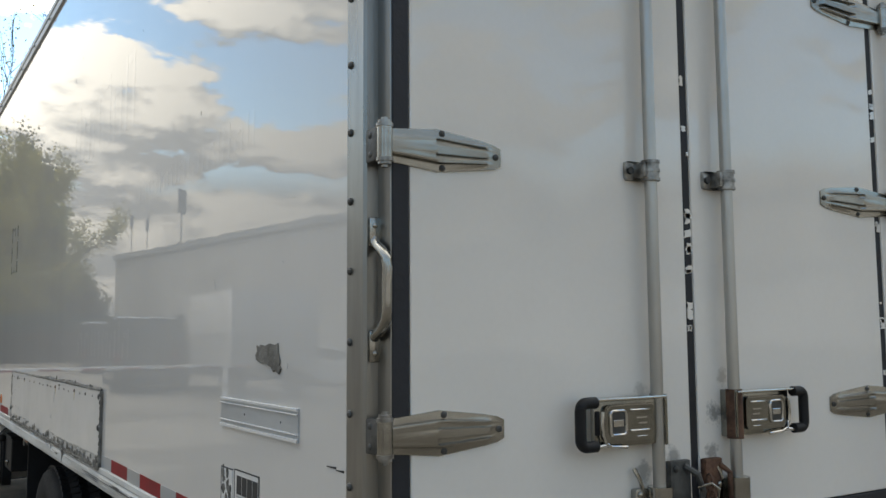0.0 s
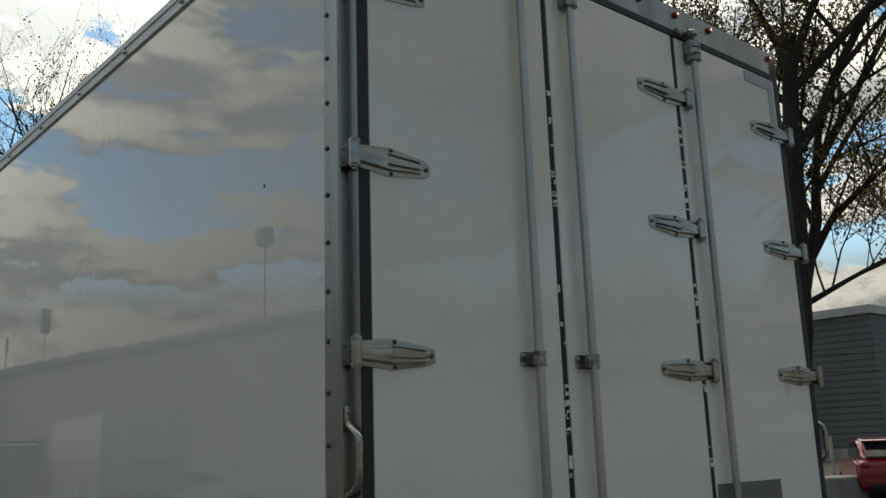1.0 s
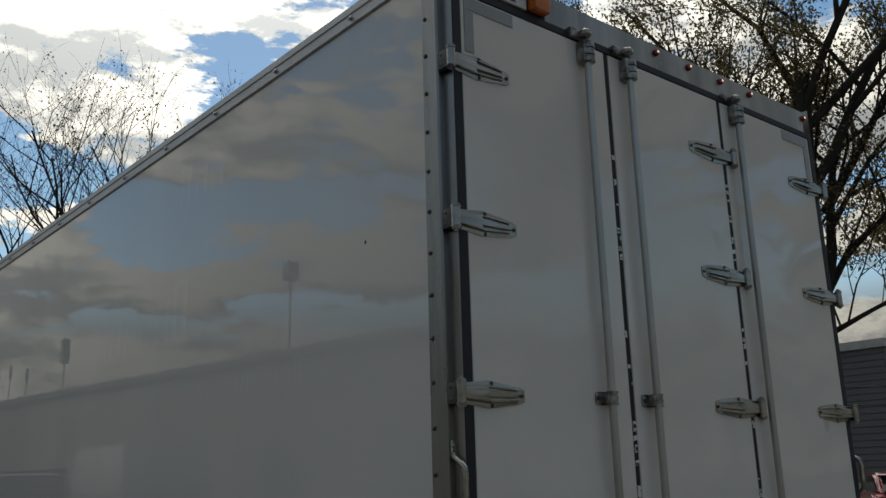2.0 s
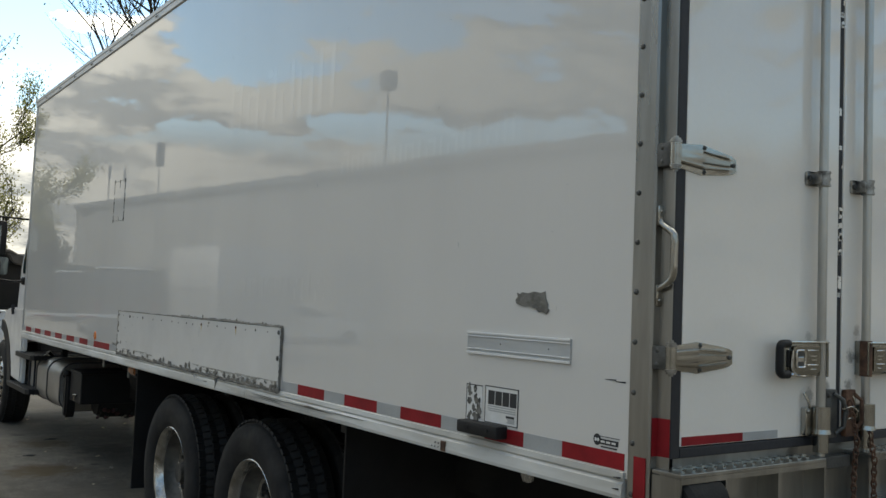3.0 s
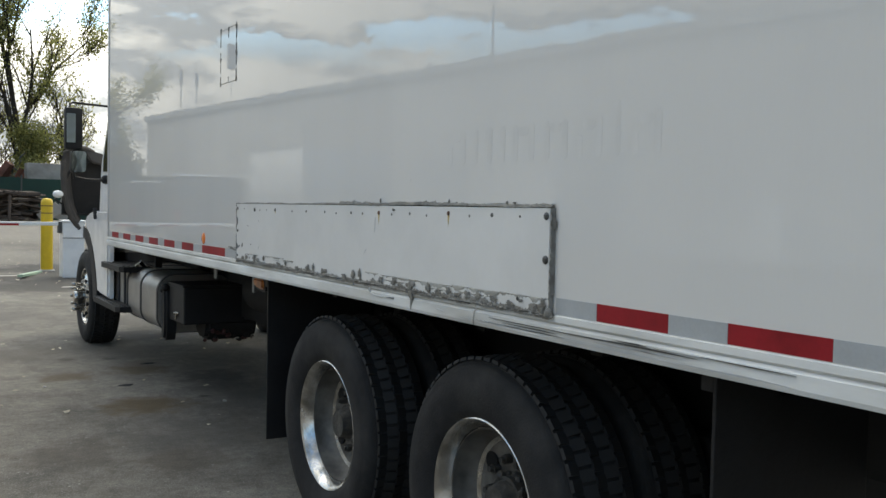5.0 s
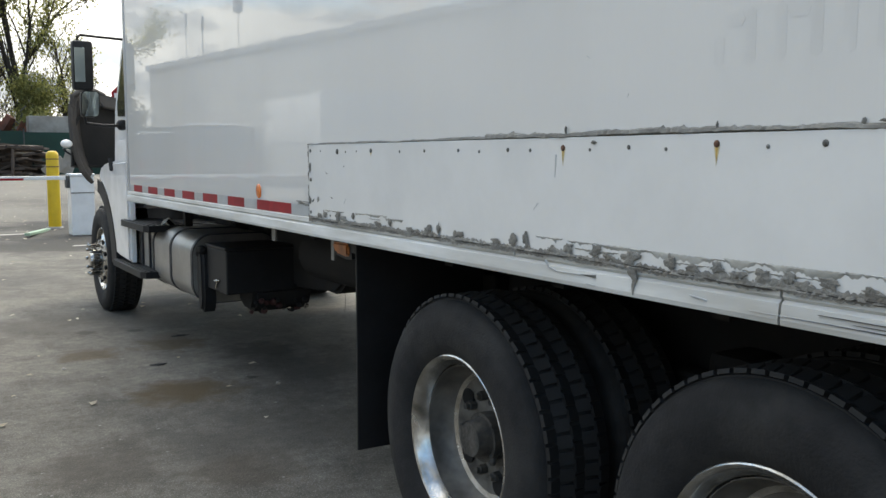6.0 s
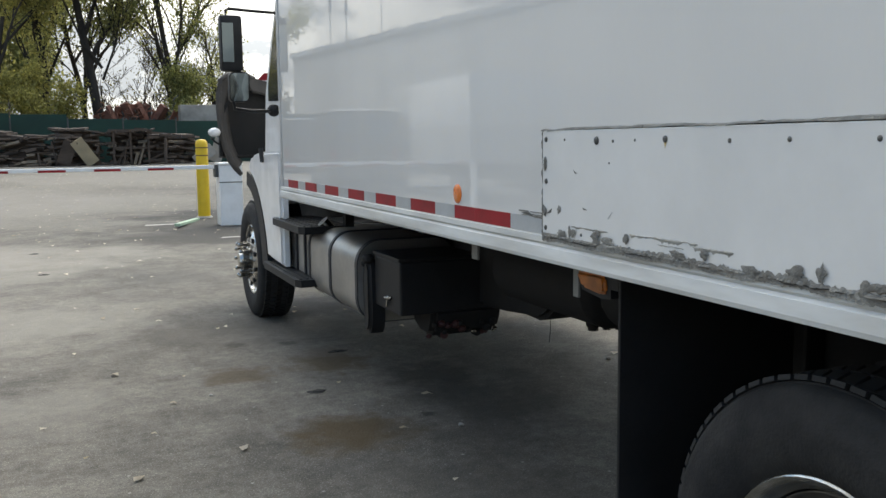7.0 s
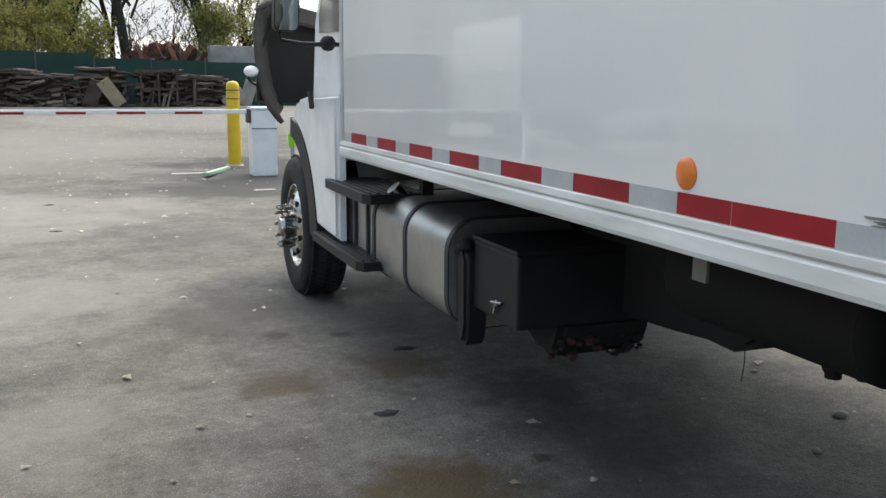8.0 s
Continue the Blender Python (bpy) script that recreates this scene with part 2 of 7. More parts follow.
M_CONCRETE = material("weathered_concrete", (0.33, 0.31, 0.28), 0.9, grain=0.15, grain_scale=10, stain=0.2, stain_scale=1.2, bump=0.3, bump_scale=20, per_object=0.1)
M_FENCE = material("green_fence_screen", (0.008, 0.045, 0.032), 0.8, grain=0.15, grain_scale=14, stain=0.2, stain_scale=0.6)
M_TIMBER = material("weathered_timber", (0.075, 0.055, 0.043), 0.9, grain=0.35, grain_scale=12, stain=0.3, stain_scale=1.5, bump=0.3, per_object=0.6, stretch=(0.3, 1, 1))
M_BARK = material("tree_bark", (0.036, 0.03, 0.025), 0.95, grain=0.35, grain_scale=14, stain=0.25, stain_scale=3, bump=0.8, bump_scale=18, stretch=(1, 1, 0.25))
M_CARRED = material("red_car_paint", (0.30, 0.012, 0.018), 0.2, grain=0.02, stain=0.04, coat=0.8)
M_SCRAP = material("rusty_scrap", (0.19, 0.075, 0.05), 0.85, grain=0.35, grain_scale=10, stain=0.3, stain_scale=1.5, bump=0.3, per_object=0.3)


def leaf_material(name, a, b):
    m = bpy.data.materials.new(name)
    m.use_nodes = True
    n, l = m.node_tree.nodes, m.node_tree.links
    p = n["Principled BSDF"]
    p.inputs["Roughness"].default_value = 0.6
    geo, ramp = n.new("ShaderNodeNewGeometry"), n.new("ShaderNodeValToRGB")
    ramp.color_ramp.elements[0].color, ramp.color_ramp.elements[1].color = (*a, 1), (*b, 1)
    l.new(geo.outputs["Random Per Island"], ramp.inputs["Fac"])
    l.new(ramp.outputs["Color"], p.inputs["Base Color"])
    tr, mix = n.new("ShaderNodeBsdfTranslucent"), n.new("ShaderNodeMixShader")
    l.new(ramp.outputs["Color"], tr.inputs["Color"])
    mix.inputs[0].default_value = 0.5
    l.new(p.outputs[0], mix.inputs[1])
    l.new(tr.outputs[0], mix.inputs[2])
    l.new(mix.outputs[0], n["Material Output"].inputs["Surface"])
    return m


M_LEAF = leaf_material("autumn_green_leaves", (0.11, 0.125, 0.042), (0.34, 0.33, 0.11))
M_LEAFY = leaf_material("yellowing_leaves", (0.17, 0.165, 0.05), (0.44, 0.39, 0.115))
M_LEAFD = leaf_material("dark_green_leaves", (0.05, 0.06, 0.02), (0.17, 0.145, 0.05))
M_LEAFO = leaf_material("olive_leaves", (0.06, 0.05, 0.022), (0.27, 0.20, 0.08))
M_DRYLEAF = leaf_material("fallen_leaves", (0.19, 0.15, 0.09), (0.50, 0.44, 0.35))


def ripple(m, amount, scale, detail=1.5):
    """Fine upright ripples in a moulded skin: the surface tips up and down a little from place to place along it."""
    n, l = m.node_tree.nodes, m.node_tree.links
    co, mp, nz = n.new("ShaderNodeTexCoord"), n.new("ShaderNodeMapping"), n.new("ShaderNodeTexNoise")
    mp.inputs["Scale"].default_value = scale
    l.new(co.outputs["Object"], mp.inputs["Vector"])
    nz.inputs["Scale"].default_value, nz.inputs["Detail"].default_value, nz.inputs["Roughness"].default_value = 1.0, detail, 0.5
    l.new(mp.outputs["Vector"], nz.inputs["Vector"])
    ma, cx, add, nor, geo = n.new("ShaderNodeMath"), n.new("ShaderNodeCombineXYZ"), n.new("ShaderNodeVectorMath"), n.new("ShaderNodeVectorMath"), n.new("ShaderNodeNewGeometry")
    ma.operation, ma.inputs[1].default_value, ma.inputs[2].default_value = "MULTIPLY_ADD", amount, -amount / 2
    l.new(nz.outputs["Fac"], ma.inputs[0])
    l.new(ma.outputs[0], cx.inputs["Z"])
    add.operation, nor.operation = "ADD", "NORMALIZE"
    l.new(geo.outputs["Normal"], add.inputs[0])
    l.new(cx.outputs[0], add.inputs[1])
    l.new(add.outputs["Vector"], nor.inputs[0])
    l.new(nor.outputs["Vector"], n["Principled BSDF"].inputs["Normal"])


ripple(M_PANEL, 0.009, (0.0, 20.0, 0.7), 0.5)
ripple(M_DOOR, 0.09, (2.6, 0.0, 2.2))


def add_stains_and_shade(m, stains):
    """Stains, and shade painted on the asphalt, with an irregular outline round given places: (x, y, z, radius, colour,
    amount).
    """
    n, l = m.node_tree.nodes, m.node_tree.links
    b = n["Principled BSDF"]
    last = b.inputs["Base Color"].links[0].from_socket
    co = n.new("ShaderNodeTexCoord")
    for (sx, sy, sz, r, col, amount) in stains:
        mp, ln, nz, add, rp, mx = (n.new("ShaderNodeMapping"), n.new("ShaderNodeVectorMath"), n.new("ShaderNodeTexNoise"),
                                   n.new("ShaderNodeMath"), n.new("ShaderNodeValToRGB"), n.new("ShaderNodeMix"))
        mp.inputs["Location"].default_value = (-sx, -sy, -sz)
        l.new(co.outputs["Object"], mp.inputs["Vector"])
        ln.operation = "LENGTH"
        l.new(mp.outputs["Vector"], ln.inputs[0])
        nz.inputs["Scale"].default_value, nz.inputs["Detail"].default_value, nz.inputs["Roughness"].default_value = 2.2 / r, 9, 0.62
        l.new(co.outputs["Object"], nz.inputs["Vector"])
        add.operation = "MULTIPLY_ADD"
        add.inputs[1].default_value = 1.6 * r
        l.new(nz.outputs["Fac"], add.inputs[0])
        l.new(ln.outputs["Value"], add.inputs[2])
        dv = n.new("ShaderNodeMath")
        dv.operation = "DIVIDE"
        dv.inputs[1].default_value = 2.5 * r
        l.new(add.outputs[0], dv.inputs[0])
        rp.color_ramp.elements[0].position, rp.color_ramp.elements[1].position = 0.46, 0.64
        rp.color_ramp.elements[0].color, rp.color_ramp.elements[1].color = (amount, amount, amount, 1), (0, 0, 0, 1)
        l.new(dv.outputs[0], rp.inputs["Fac"])
        mx.data_type = "RGBA"
        mx.inputs["B"].default_value = (*col, 1)
        l.new(rp.outputs["Color"], mx.inputs["Factor"])
        l.new(last, mx.inputs["A"])
        last = mx.outputs["Result"]
    l.new(last, b.inputs["Base Color"])


def asphalt_material():
    m = material("worn_asphalt", (0.118, 0.108, 0.092), 0.9, grain=0.5, grain_scale=16, stain=0.2, stain_scale=0.8, bump=0.7, bump_scale=70, spec=0.22)
    n, l = m.node_tree.nodes, m.node_tree.links
    b = n["Principled BSDF"]
    last = b.inputs["Base Color"].links[0].from_socket
    co = n.new("ShaderNodeTexCoord")
    # pale and dark stone chips in the binder
    for size, lo, hi, col, amount in ((110, 0.10, 0.34, (0.30, 0.285, 0.255), 0.55), (70, 0.12, 0.36, (0.05, 0.047, 0.042), 0.7), (47, 0.06, 0.24, (0.29, 0.275, 0.245), 0.45), (22, 0.08, 0.26, (0.05, 0.048, 0.044), 0.55), (7, 0.03, 0.07, (0.38, 0.365, 0.34), 0.6), (2.3, 0.012, 0.03, (0.42, 0.40, 0.36), 0.7)):
        vor, ramp, mix = n.new("ShaderNodeTexVoronoi"), n.new("ShaderNodeValToRGB"), n.new("ShaderNodeMix")
        vor.inputs["Scale"].default_value = size
        ramp.color_ramp.elements[0].position, ramp.color_ramp.elements[1].position = lo, hi
        ramp.color_ramp.elements[0].color, ramp.color_ramp.elements[1].color = (amount, amount, amount, 1), (0, 0, 0, 1)
        l.new(co.outputs["Object"], vor.inputs["Vector"])
        l.new(vor.outputs["Distance"], ramp.inputs["Fac"])
        mix.data_type = "RGBA"
        mix.inputs["B"].default_value = (*col, 1)
        l.new(ramp.outputs["Color"], mix.inputs["Factor"])
        l.new(last, mix.inputs["A"])
        last = mix.outputs["Result"]
    # worn and dusty blotches a hand to a pace across
    blot, br, bv = n.new("ShaderNodeTexNoise"), n.new("ShaderNodeMapRange"), n.new("ShaderNodeHueSaturation")
    blot.inputs["Scale"].default_value, blot.inputs["Detail"].default_value, blot.inputs["Roughness"].default_value = 3.2, 10, 0.72
    l.new(co.outputs["Object"], blot.inputs["Vector"])
    br.inputs["From Min"].default_value, br.inputs["From Max"].default_value = 0.32, 0.68
    br.inputs["To Min"].default_value, br.inputs["To Max"].default_value = 0.74, 1.22
    l.new(blot.outputs["Fac"], br.inputs["Value"])
    l.new(br.outputs["Result"], bv.inputs["Value"])
    l.new(last, bv.inputs["Color"])
    last = bv.outputs["Color"]
    l.new(last, b.inputs["Base Color"])
    # broad dark entries along the truck paint its shade; brown and small ones are stains
    add_stains_and_shade(m, [(-0.02, 7.28, 0, 0.46, (0.058, 0.038, 0.016), 0.85), (0.27, 8.8, 0, 0.42, (0.055, 0.038, 0.018), 0.75), (-0.36, 8.72, 0, 0.34, (0.06, 0.042, 0.022), 0.7), (0.1, 6.2, 0, 0.9, (0.05, 0.046, 0.04), 0.55), (0.35, 10.0, 0, 0.9, (0.048, 0.045, 0.04), 0.55), (0.9, 12.6, 0, 1.1, (0.045, 0.043, 0.04), 0.6), (-0.75, 6.1, 0, 0.5, (0.05, 0.042, 0.034), 0.6), (-0.2, 5.7, 0, 0.4, (0.05, 0.04, 0.03), 0.6), (-0.45, 10.2, 0, 0.7, (0.06, 0.054, 0.046), 0.55), (0.6, 11.0, 0, 0.8, (0.035, 0.032, 0.03), 0.7), (0.9, 5.4, 0, 0.6, (0.03, 0.028, 0.026), 0.7), (0.95, 7.55, 0, 0.7, (0.03, 0.028, 0.025), 0.6), (0.72, 7.1, 0, 0.6, (0.035, 0.032, 0.029), 0.5), (0.15, 9.52, 0, 0.1, (0.03, 0.028, 0.026), 0.7), (-0.23, 9.62, 0, 0.14, (0.035, 0.03, 0.026), 0.7), (0.46, 7.42, 0, 0.07, (0.02, 0.018, 0.016), 0.8), (0.8, 8.2, 0, 0.5, (0.03, 0.027, 0.024), 0.7),
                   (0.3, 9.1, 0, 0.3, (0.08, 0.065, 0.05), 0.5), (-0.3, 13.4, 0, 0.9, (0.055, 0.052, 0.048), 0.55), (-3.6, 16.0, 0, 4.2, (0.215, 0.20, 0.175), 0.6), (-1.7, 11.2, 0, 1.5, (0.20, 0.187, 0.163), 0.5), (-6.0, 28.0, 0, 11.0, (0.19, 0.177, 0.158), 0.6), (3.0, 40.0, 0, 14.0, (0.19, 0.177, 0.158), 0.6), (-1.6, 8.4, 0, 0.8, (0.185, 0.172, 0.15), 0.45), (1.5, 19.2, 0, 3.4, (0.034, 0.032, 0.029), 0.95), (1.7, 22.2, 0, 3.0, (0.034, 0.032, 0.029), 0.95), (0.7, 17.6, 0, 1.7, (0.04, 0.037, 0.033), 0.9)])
    return m


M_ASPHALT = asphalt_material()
add_stains_and_shade(M_DOOR, [(0.705, -0.01, 1.44, 0.035, (0.22, 0.21, 0.19), 0.6), (0.80, -0.01, 1.465, 0.035, (0.25, 0.24, 0.22), 0.7), (0.935, -0.01, 1.468, 0.03, (0.22, 0.2, 0.18), 0.7), (0.952, -0.01, 1.56, 0.04, (0.16, 0.16, 0.15), 0.75),
                    (0.70, -0.01, 1.63, 0.03, (0.42, 0.38, 0.32), 0.5), (0.985, -0.01, 1.65, 0.03, (0.36, 0.3, 0.24), 0.5), (2.32, -0.01, 2.08, 0.045, (0.5, 0.42, 0.32), 0.4)])


# ---------------------------------------------------------------- mesh helpers
def box(bm, x0, x1, y0, y1, z0, z1, bevel=0.0):
    made = bmesh.ops.create_cube(bm, size=1.0, matrix=Matrix.LocRotScale(((x0 + x1) / 2, (y0 + y1) / 2, (z0 + z1) / 2), None, (x1 - x0, y1 - y0, z1 - z0)))
    if bevel:
        bmesh.ops.bevel(bm, geom=list({e for v in made["verts"] for e in v.link_edges}), offset=bevel, segments=2, affect="EDGES", profile=0.6)
    return bm


def rod(bm, a, b, r, n=12, r2=None):
    a, b = Vector(a), Vector(b)
    turn = (b - a).to_track_quat("Z", "Y").to_matrix().to_4x4()
    bmesh.ops.create_cone(bm, cap_ends=True, segments=n, radius1=r, radius2=r if r2 is None else r2, depth=(b - a).length,
                          matrix=Matrix.Translation((a + b) / 2) @ turn)
    return bm


def tube(bm, path, r, n=8):
    """A round bar along a path of points."""
    path = [Vector(p) for p in path]
    rings = []
    for i, p in enumerate(path):
        d = (path[min(i + 1, len(path) - 1)] - path[max(i - 1, 0)]).normalized()
        side = d.cross(Vector((0.31, 0.2, 0.93))).normalized()
        up = d.cross(side)
        rr = r[i] if isinstance(r, (list, tuple)) else r
        rings.append([bm.verts.new(p + rr * (math.cos(t) * side + math.sin(t) * up)) for t in (2 * math.pi * k / n for k in range(n))])
    for a, b in zip(rings, rings[1:]):
        for k in range(n):
            bm.faces.new((a[k], a[(k + 1) % n], b[(k + 1) % n], b[k]))
    bm.faces.new(rings[0][::-1])
    bm.faces.new(rings[-1])
    return bm


def prism(bm, outline, axis, a0, a1):
    """An outline of (u, v) pushed along an axis: x takes (y, z), y takes (x, z), z takes (x, y)."""
    def at(u, v, w):
        return {"x": (w, u, v), "y": (u, w, v), "z": (u, v, w)}[axis]
    lo, hi = ([bm.verts.new(at(u, v, w)) for u, v in outline] for w in (a0, a1))
    n = len(outline)
    bm.faces.new(lo)
    bm.faces.new(hi)
    for k in range(n):
        bm.faces.new((lo[k], lo[(k + 1) % n], hi[(k + 1) % n], hi[k]))
    bmesh.ops.recalc_face_normals(bm, faces=bm.faces)
    return bm


def lathe(bm, profile, centre, n=48, closed=True):
    """A profile of (radius, x) turned about the x axis through the centre."""
    cx, cy, cz = centre
    rings = [[bm.verts.new((cx + px, cy + r * math.cos(2 * math.pi * k / n), cz + r * math.sin(2 * math.pi * k / n))) for k in range(n)] for r, px in profile]
    pairs = list(zip(rings, rings[1:])) + ([(rings[-1], rings[0])] if closed else [])
    for a, b in pairs:
        for k in range(n):
            bm.faces.new((a[k], a[(k + 1) % n], b[(k + 1) % n], b[k]))
    bmesh.ops.recalc_face_normals(bm, faces=bm.faces)
    return bm


def lathe_z(bm, profile, centre, n=28):
    """A profile of (radius, z) turned about the upright axis through the centre."""
    cx, cy, cz = centre
    rings = [[bm.verts.new((cx + r * math.cos(2 * math.pi * k / n), cy + r * math.sin(2 * math.pi * k / n), cz + pz)) for k in range(n)] for r, pz in profile]
    for a, b in zip(rings, rings[1:]):
        for k in range(n):
            bm.faces.new((a[k], a[(k + 1) % n], b[(k + 1) % n], b[k]))
    bmesh.ops.remove_doubles(bm, verts=bm.verts, dist=1e-5)
    bmesh.ops.recalc_face_normals(bm, faces=bm.faces)
    return bm


def ball(bm, c, r, sx=1.0, sy=1.0, sz=1.0, n=12):
    bmesh.ops.create_uvsphere(bm, u_segments=n, v_segments=max(n // 2, 5), radius=r, matrix=Matrix.LocRotScale(c, None, (sx, sy, sz)))
    return bm


def wobble(cu, cv, ru, rv, n, amount, seed):
    r = random.Random(seed)
    return [(cu + ru * (1 + r.uniform(-amount, amount)) * math.cos(2 * math.pi * k / n), cv + rv * (1 + r.uniform(-amount, amount)) * math.sin(2 * math.pi * k / n)) for k in range(n)]


def part(name, bm, mat, parent=None, label="", smooth=False):
    """Links a bmesh as one mesh object under a thing or a part."""
    me = bpy.data.meshes.new(name)
    bm.to_mesh(me)
    bm.free()
    if isinstance(mat, (list, tuple)):
        for one in mat:
            me.materials.append(one)
    else:
        me.materials.append(mat)
    if smooth:
        me.polygons.foreach_set("use_smooth", [True] * len(me.polygons))
        me.set_sharp_from_angle(angle=radians(35))
    ob = new(name, me)
    if parent is not None:
        ob.parent = parent
        ob.matrix_parent_inverse = parent.matrix_basis.inverted() if parent.parent is None else Matrix()
    if label:
        ob["label"] = label
    return ob


def thing(name, at, label, category, group="", kind=""):
    ob = new(name)
    ob.matrix_basis = Matrix.Translation(at)
    return tagged(ob, label, category, group, kind)


def B():
    return bmesh.new()


def structure(name, bm, mat, label, category, smooth=False):
    return tagged(part(name, bm, mat, None, label, smooth), category=category, kind="structure")


# ---------------------------------------------------------------- ground
def ground_height(x, y):
    """Level round the truck, rising gently towards the fence and towards the neighbour's building."""
    rise = 0.65 * min(max((y - 25) / 20, 0), 1)
    east = 1.1 * min(max((x - 14) / 25, 0), 1) * min(max((32 - y) / 12, 0), 1)
    return rise + east


def build_ground():
    bm = B()
    xs = [-900, -400, -150, -60, -30, -15, -8, -4, 0, 4, 8, 11, 14, 17, 20, 25, 30, 45, 80, 160, 400, 900]
    ys = [-900, -400, -150, -60, -25, -10, 0, 5, 10, 15, 20, 25, 30, 35, 40, 45, 50, 60, 90, 160, 400, 900]
    grid = [[bm.verts.new((x, y, ground_height(x, y))) for x in xs] for y in ys]
    for a, b in zip(grid, grid[1:]):
        for k in range(len(xs) - 1):
            bm.faces.new((a[k], a[k + 1], b[k + 1], b[k]))
    structure("ground", bm, M_ASPHALT, "worn grey asphalt yard with oil stains and painted shade under the truck", "ground", True)


build_ground()

# ---------------------------------------------------------------- the box truck
truck = thing("box_truck", (1.3, 4.5, 0), "white box truck parked on a worn asphalt yard, hood tilted open", "truck")
W, Y0, L = 2.59, 0.030, 8.87            # width of the box, its rear face and its front
Z0, ZT, ZR = 1.225, 1.275, 3.74          # foot of the side panels, top of the tape, roof edge

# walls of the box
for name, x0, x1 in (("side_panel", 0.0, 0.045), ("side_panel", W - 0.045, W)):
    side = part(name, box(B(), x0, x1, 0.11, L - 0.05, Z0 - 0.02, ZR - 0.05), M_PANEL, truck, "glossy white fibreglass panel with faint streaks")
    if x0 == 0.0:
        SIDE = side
part("front_wall", box(B(), 0.045, W - 0.045, L - 0.05, L - 0.004, 1.16, ZR - 0.02), M_PAINT, truck)
part("roof", box(B(), 0.03, W - 0.03, 0.1, L - 0.02, ZR - 0.03, ZR - 0.004), M_PAINT, truck)
part("box_floor", box(B(), 0.03, W - 0.03, 0.1, L - 0.06, 1.16, 1.21), M_CHASSIS, truck)
for x, s in ((0.0, -1), (W, 1)):
    # top rail: an angle with a shallow lip below and rivets
    bm = B()
    prism(bm, [(x + s * 0.004, 3.655), (x + s * 0.011, 3.66), (x + s * 0.011, 3.70), (x + s * 0.016, 3.705), (x + s * 0.016, 3.735), (x - s * 0.01, 3.745), (x - s * 0.07, 3.75), (x - s * 0.07, 3.742), (x - s * 0.004, 3.73), (x - s * 0.002, 3.655)], "y", 0.10, L)
    rail = part("top_rail", bm, M_ALU_TOP, truck, "mill aluminium roof rail")
    if s < 0:
        for k in range(15):
            y = 0.55 + 0.6 * k
            if y < L:
                part("rivet", ball(B(), (-0.018, y, 3.683), 0.011, 0.6, n=8), M_STEEL, rail)
    # bottom rail with its two steps
    bm = B()
    prism(bm, [(x + s * 0.003, 1.224), (x + s * 0.010, 1.222), (x + s * 0.012, 1.205), (x + s * 0.006, 1.198), (x + s * 0.014, 1.190), (x + s * 0.018, 1.158), (x + s * 0.016, 1.147), (x - s * 0.05, 1.147), (x - s * 0.05, 1.155), (x - s * 0.01, 1.16), (x - s * 0.01, 1.224)], "y", 0.12, 2.817)
    bm2 = B()
    prism(bm2, [(x + s * 0.003, 1.224), (x + s * 0.010, 1.222), (x + s * 0.012, 1.205), (x + s * 0.006, 1.198), (x + s * 0.014, 1.190), (x + s * 0.018, 1.158), (x + s * 0.016, 1.147), (x - s * 0.05, 1.147), (x - s * 0.05, 1.155), (x - s * 0.01, 1.16), (x - s * 0.01, 1.224)], "y", 2.823, L - 0.01)
    lower = part("bottom_rail", bm, M_RAIL, truck, "scuffed white aluminium bottom rail")
    part("bottom_rail", bm2, M_RAIL, truck, "scuffed white aluminium bottom rail")
    if s < 0:
        RAIL = lower
    # front corner trim
    part("corner_trim", prism(B(), [(x + s * 0.005, L - 0.055), (x + s * 0.005, L), (x - s * 0.08, L), (x - s * 0.08, L - 0.004), (x - s * 0.002, L - 0.006), (x - s * 0.002, L - 0.055)], "z", 1.15, ZR), M_ALU_TOP, truck)
    # rear corner post: a face to the rear and a flange on the side
    o = 0.005 * s
    inner = x - s * 0.0355
    bm = prism(B(), [(x + o, Y0 + 0.078), (x + o, Y0 + 0.006), (x + o - s * 0.006, Y0), (x - s * 0.026, Y0), (x - s * 0.0335, -0.008), (inner, -0.009), (inner, Y0 + 0.02), (x - s * 0.01, Y0 + 0.03), (x - s * 0.002, Y0 + 0.078)], "z", 1.14, 3.745)
    post = part("corner_post", bm, M_ALU, truck, "dull aluminium rear corner post")
    for k in range(18):
        z = 1.167 + 0.1445 * k
        part("rivet", ball(B(), (x + s * 0.006, Y0 + 0.062, z), 0.0085, 0.7, n=8), M_DARKMETAL, post)
    # grab handle on the post
    xc = x - s * 0.016
    bm = B()
    for z0, z1 in ((1.935, 1.995), (1.705, 1.768)):
        box(bm, xc - 0.012, xc + 0.012, Y0 - 0.006, Y0, z0, z1, 0.004)
        for z in (z0 + 0.017, z1 - 0.017):
            ball(bm, (xc, Y0 - 0.007, z), 0.006, 1, 0.6, 1, 8)
    bow = [(xc, Y0 - 0.004, 1.948), (xc, Y0 - 0.008, 1.942), (xc, Y0 - 0.020, 1.934), (xc, Y0 - 0.034, 1.926), (xc, Y0 - 0.047, 1.917), (xc, Y0 - 0.054, 1.906), (xc, Y0 - 0.056, 1.89), (xc, Y0 - 0.0555, 1.87), (xc, Y0 - 0.055, 1.85), (xc, Y0 - 0.0555, 1.825)]
    bow += [(xc, Y0 - 0.055, 1.803), (xc, Y0 - 0.051, 1.789), (xc, Y0 - 0.043, 1.778), (xc, Y0 - 0.030, 1.768), (xc, Y0 - 0.016, 1.761), (xc, Y0 - 0.004, 1.755)]
    tube(bm, bow, 0.0105, 14)
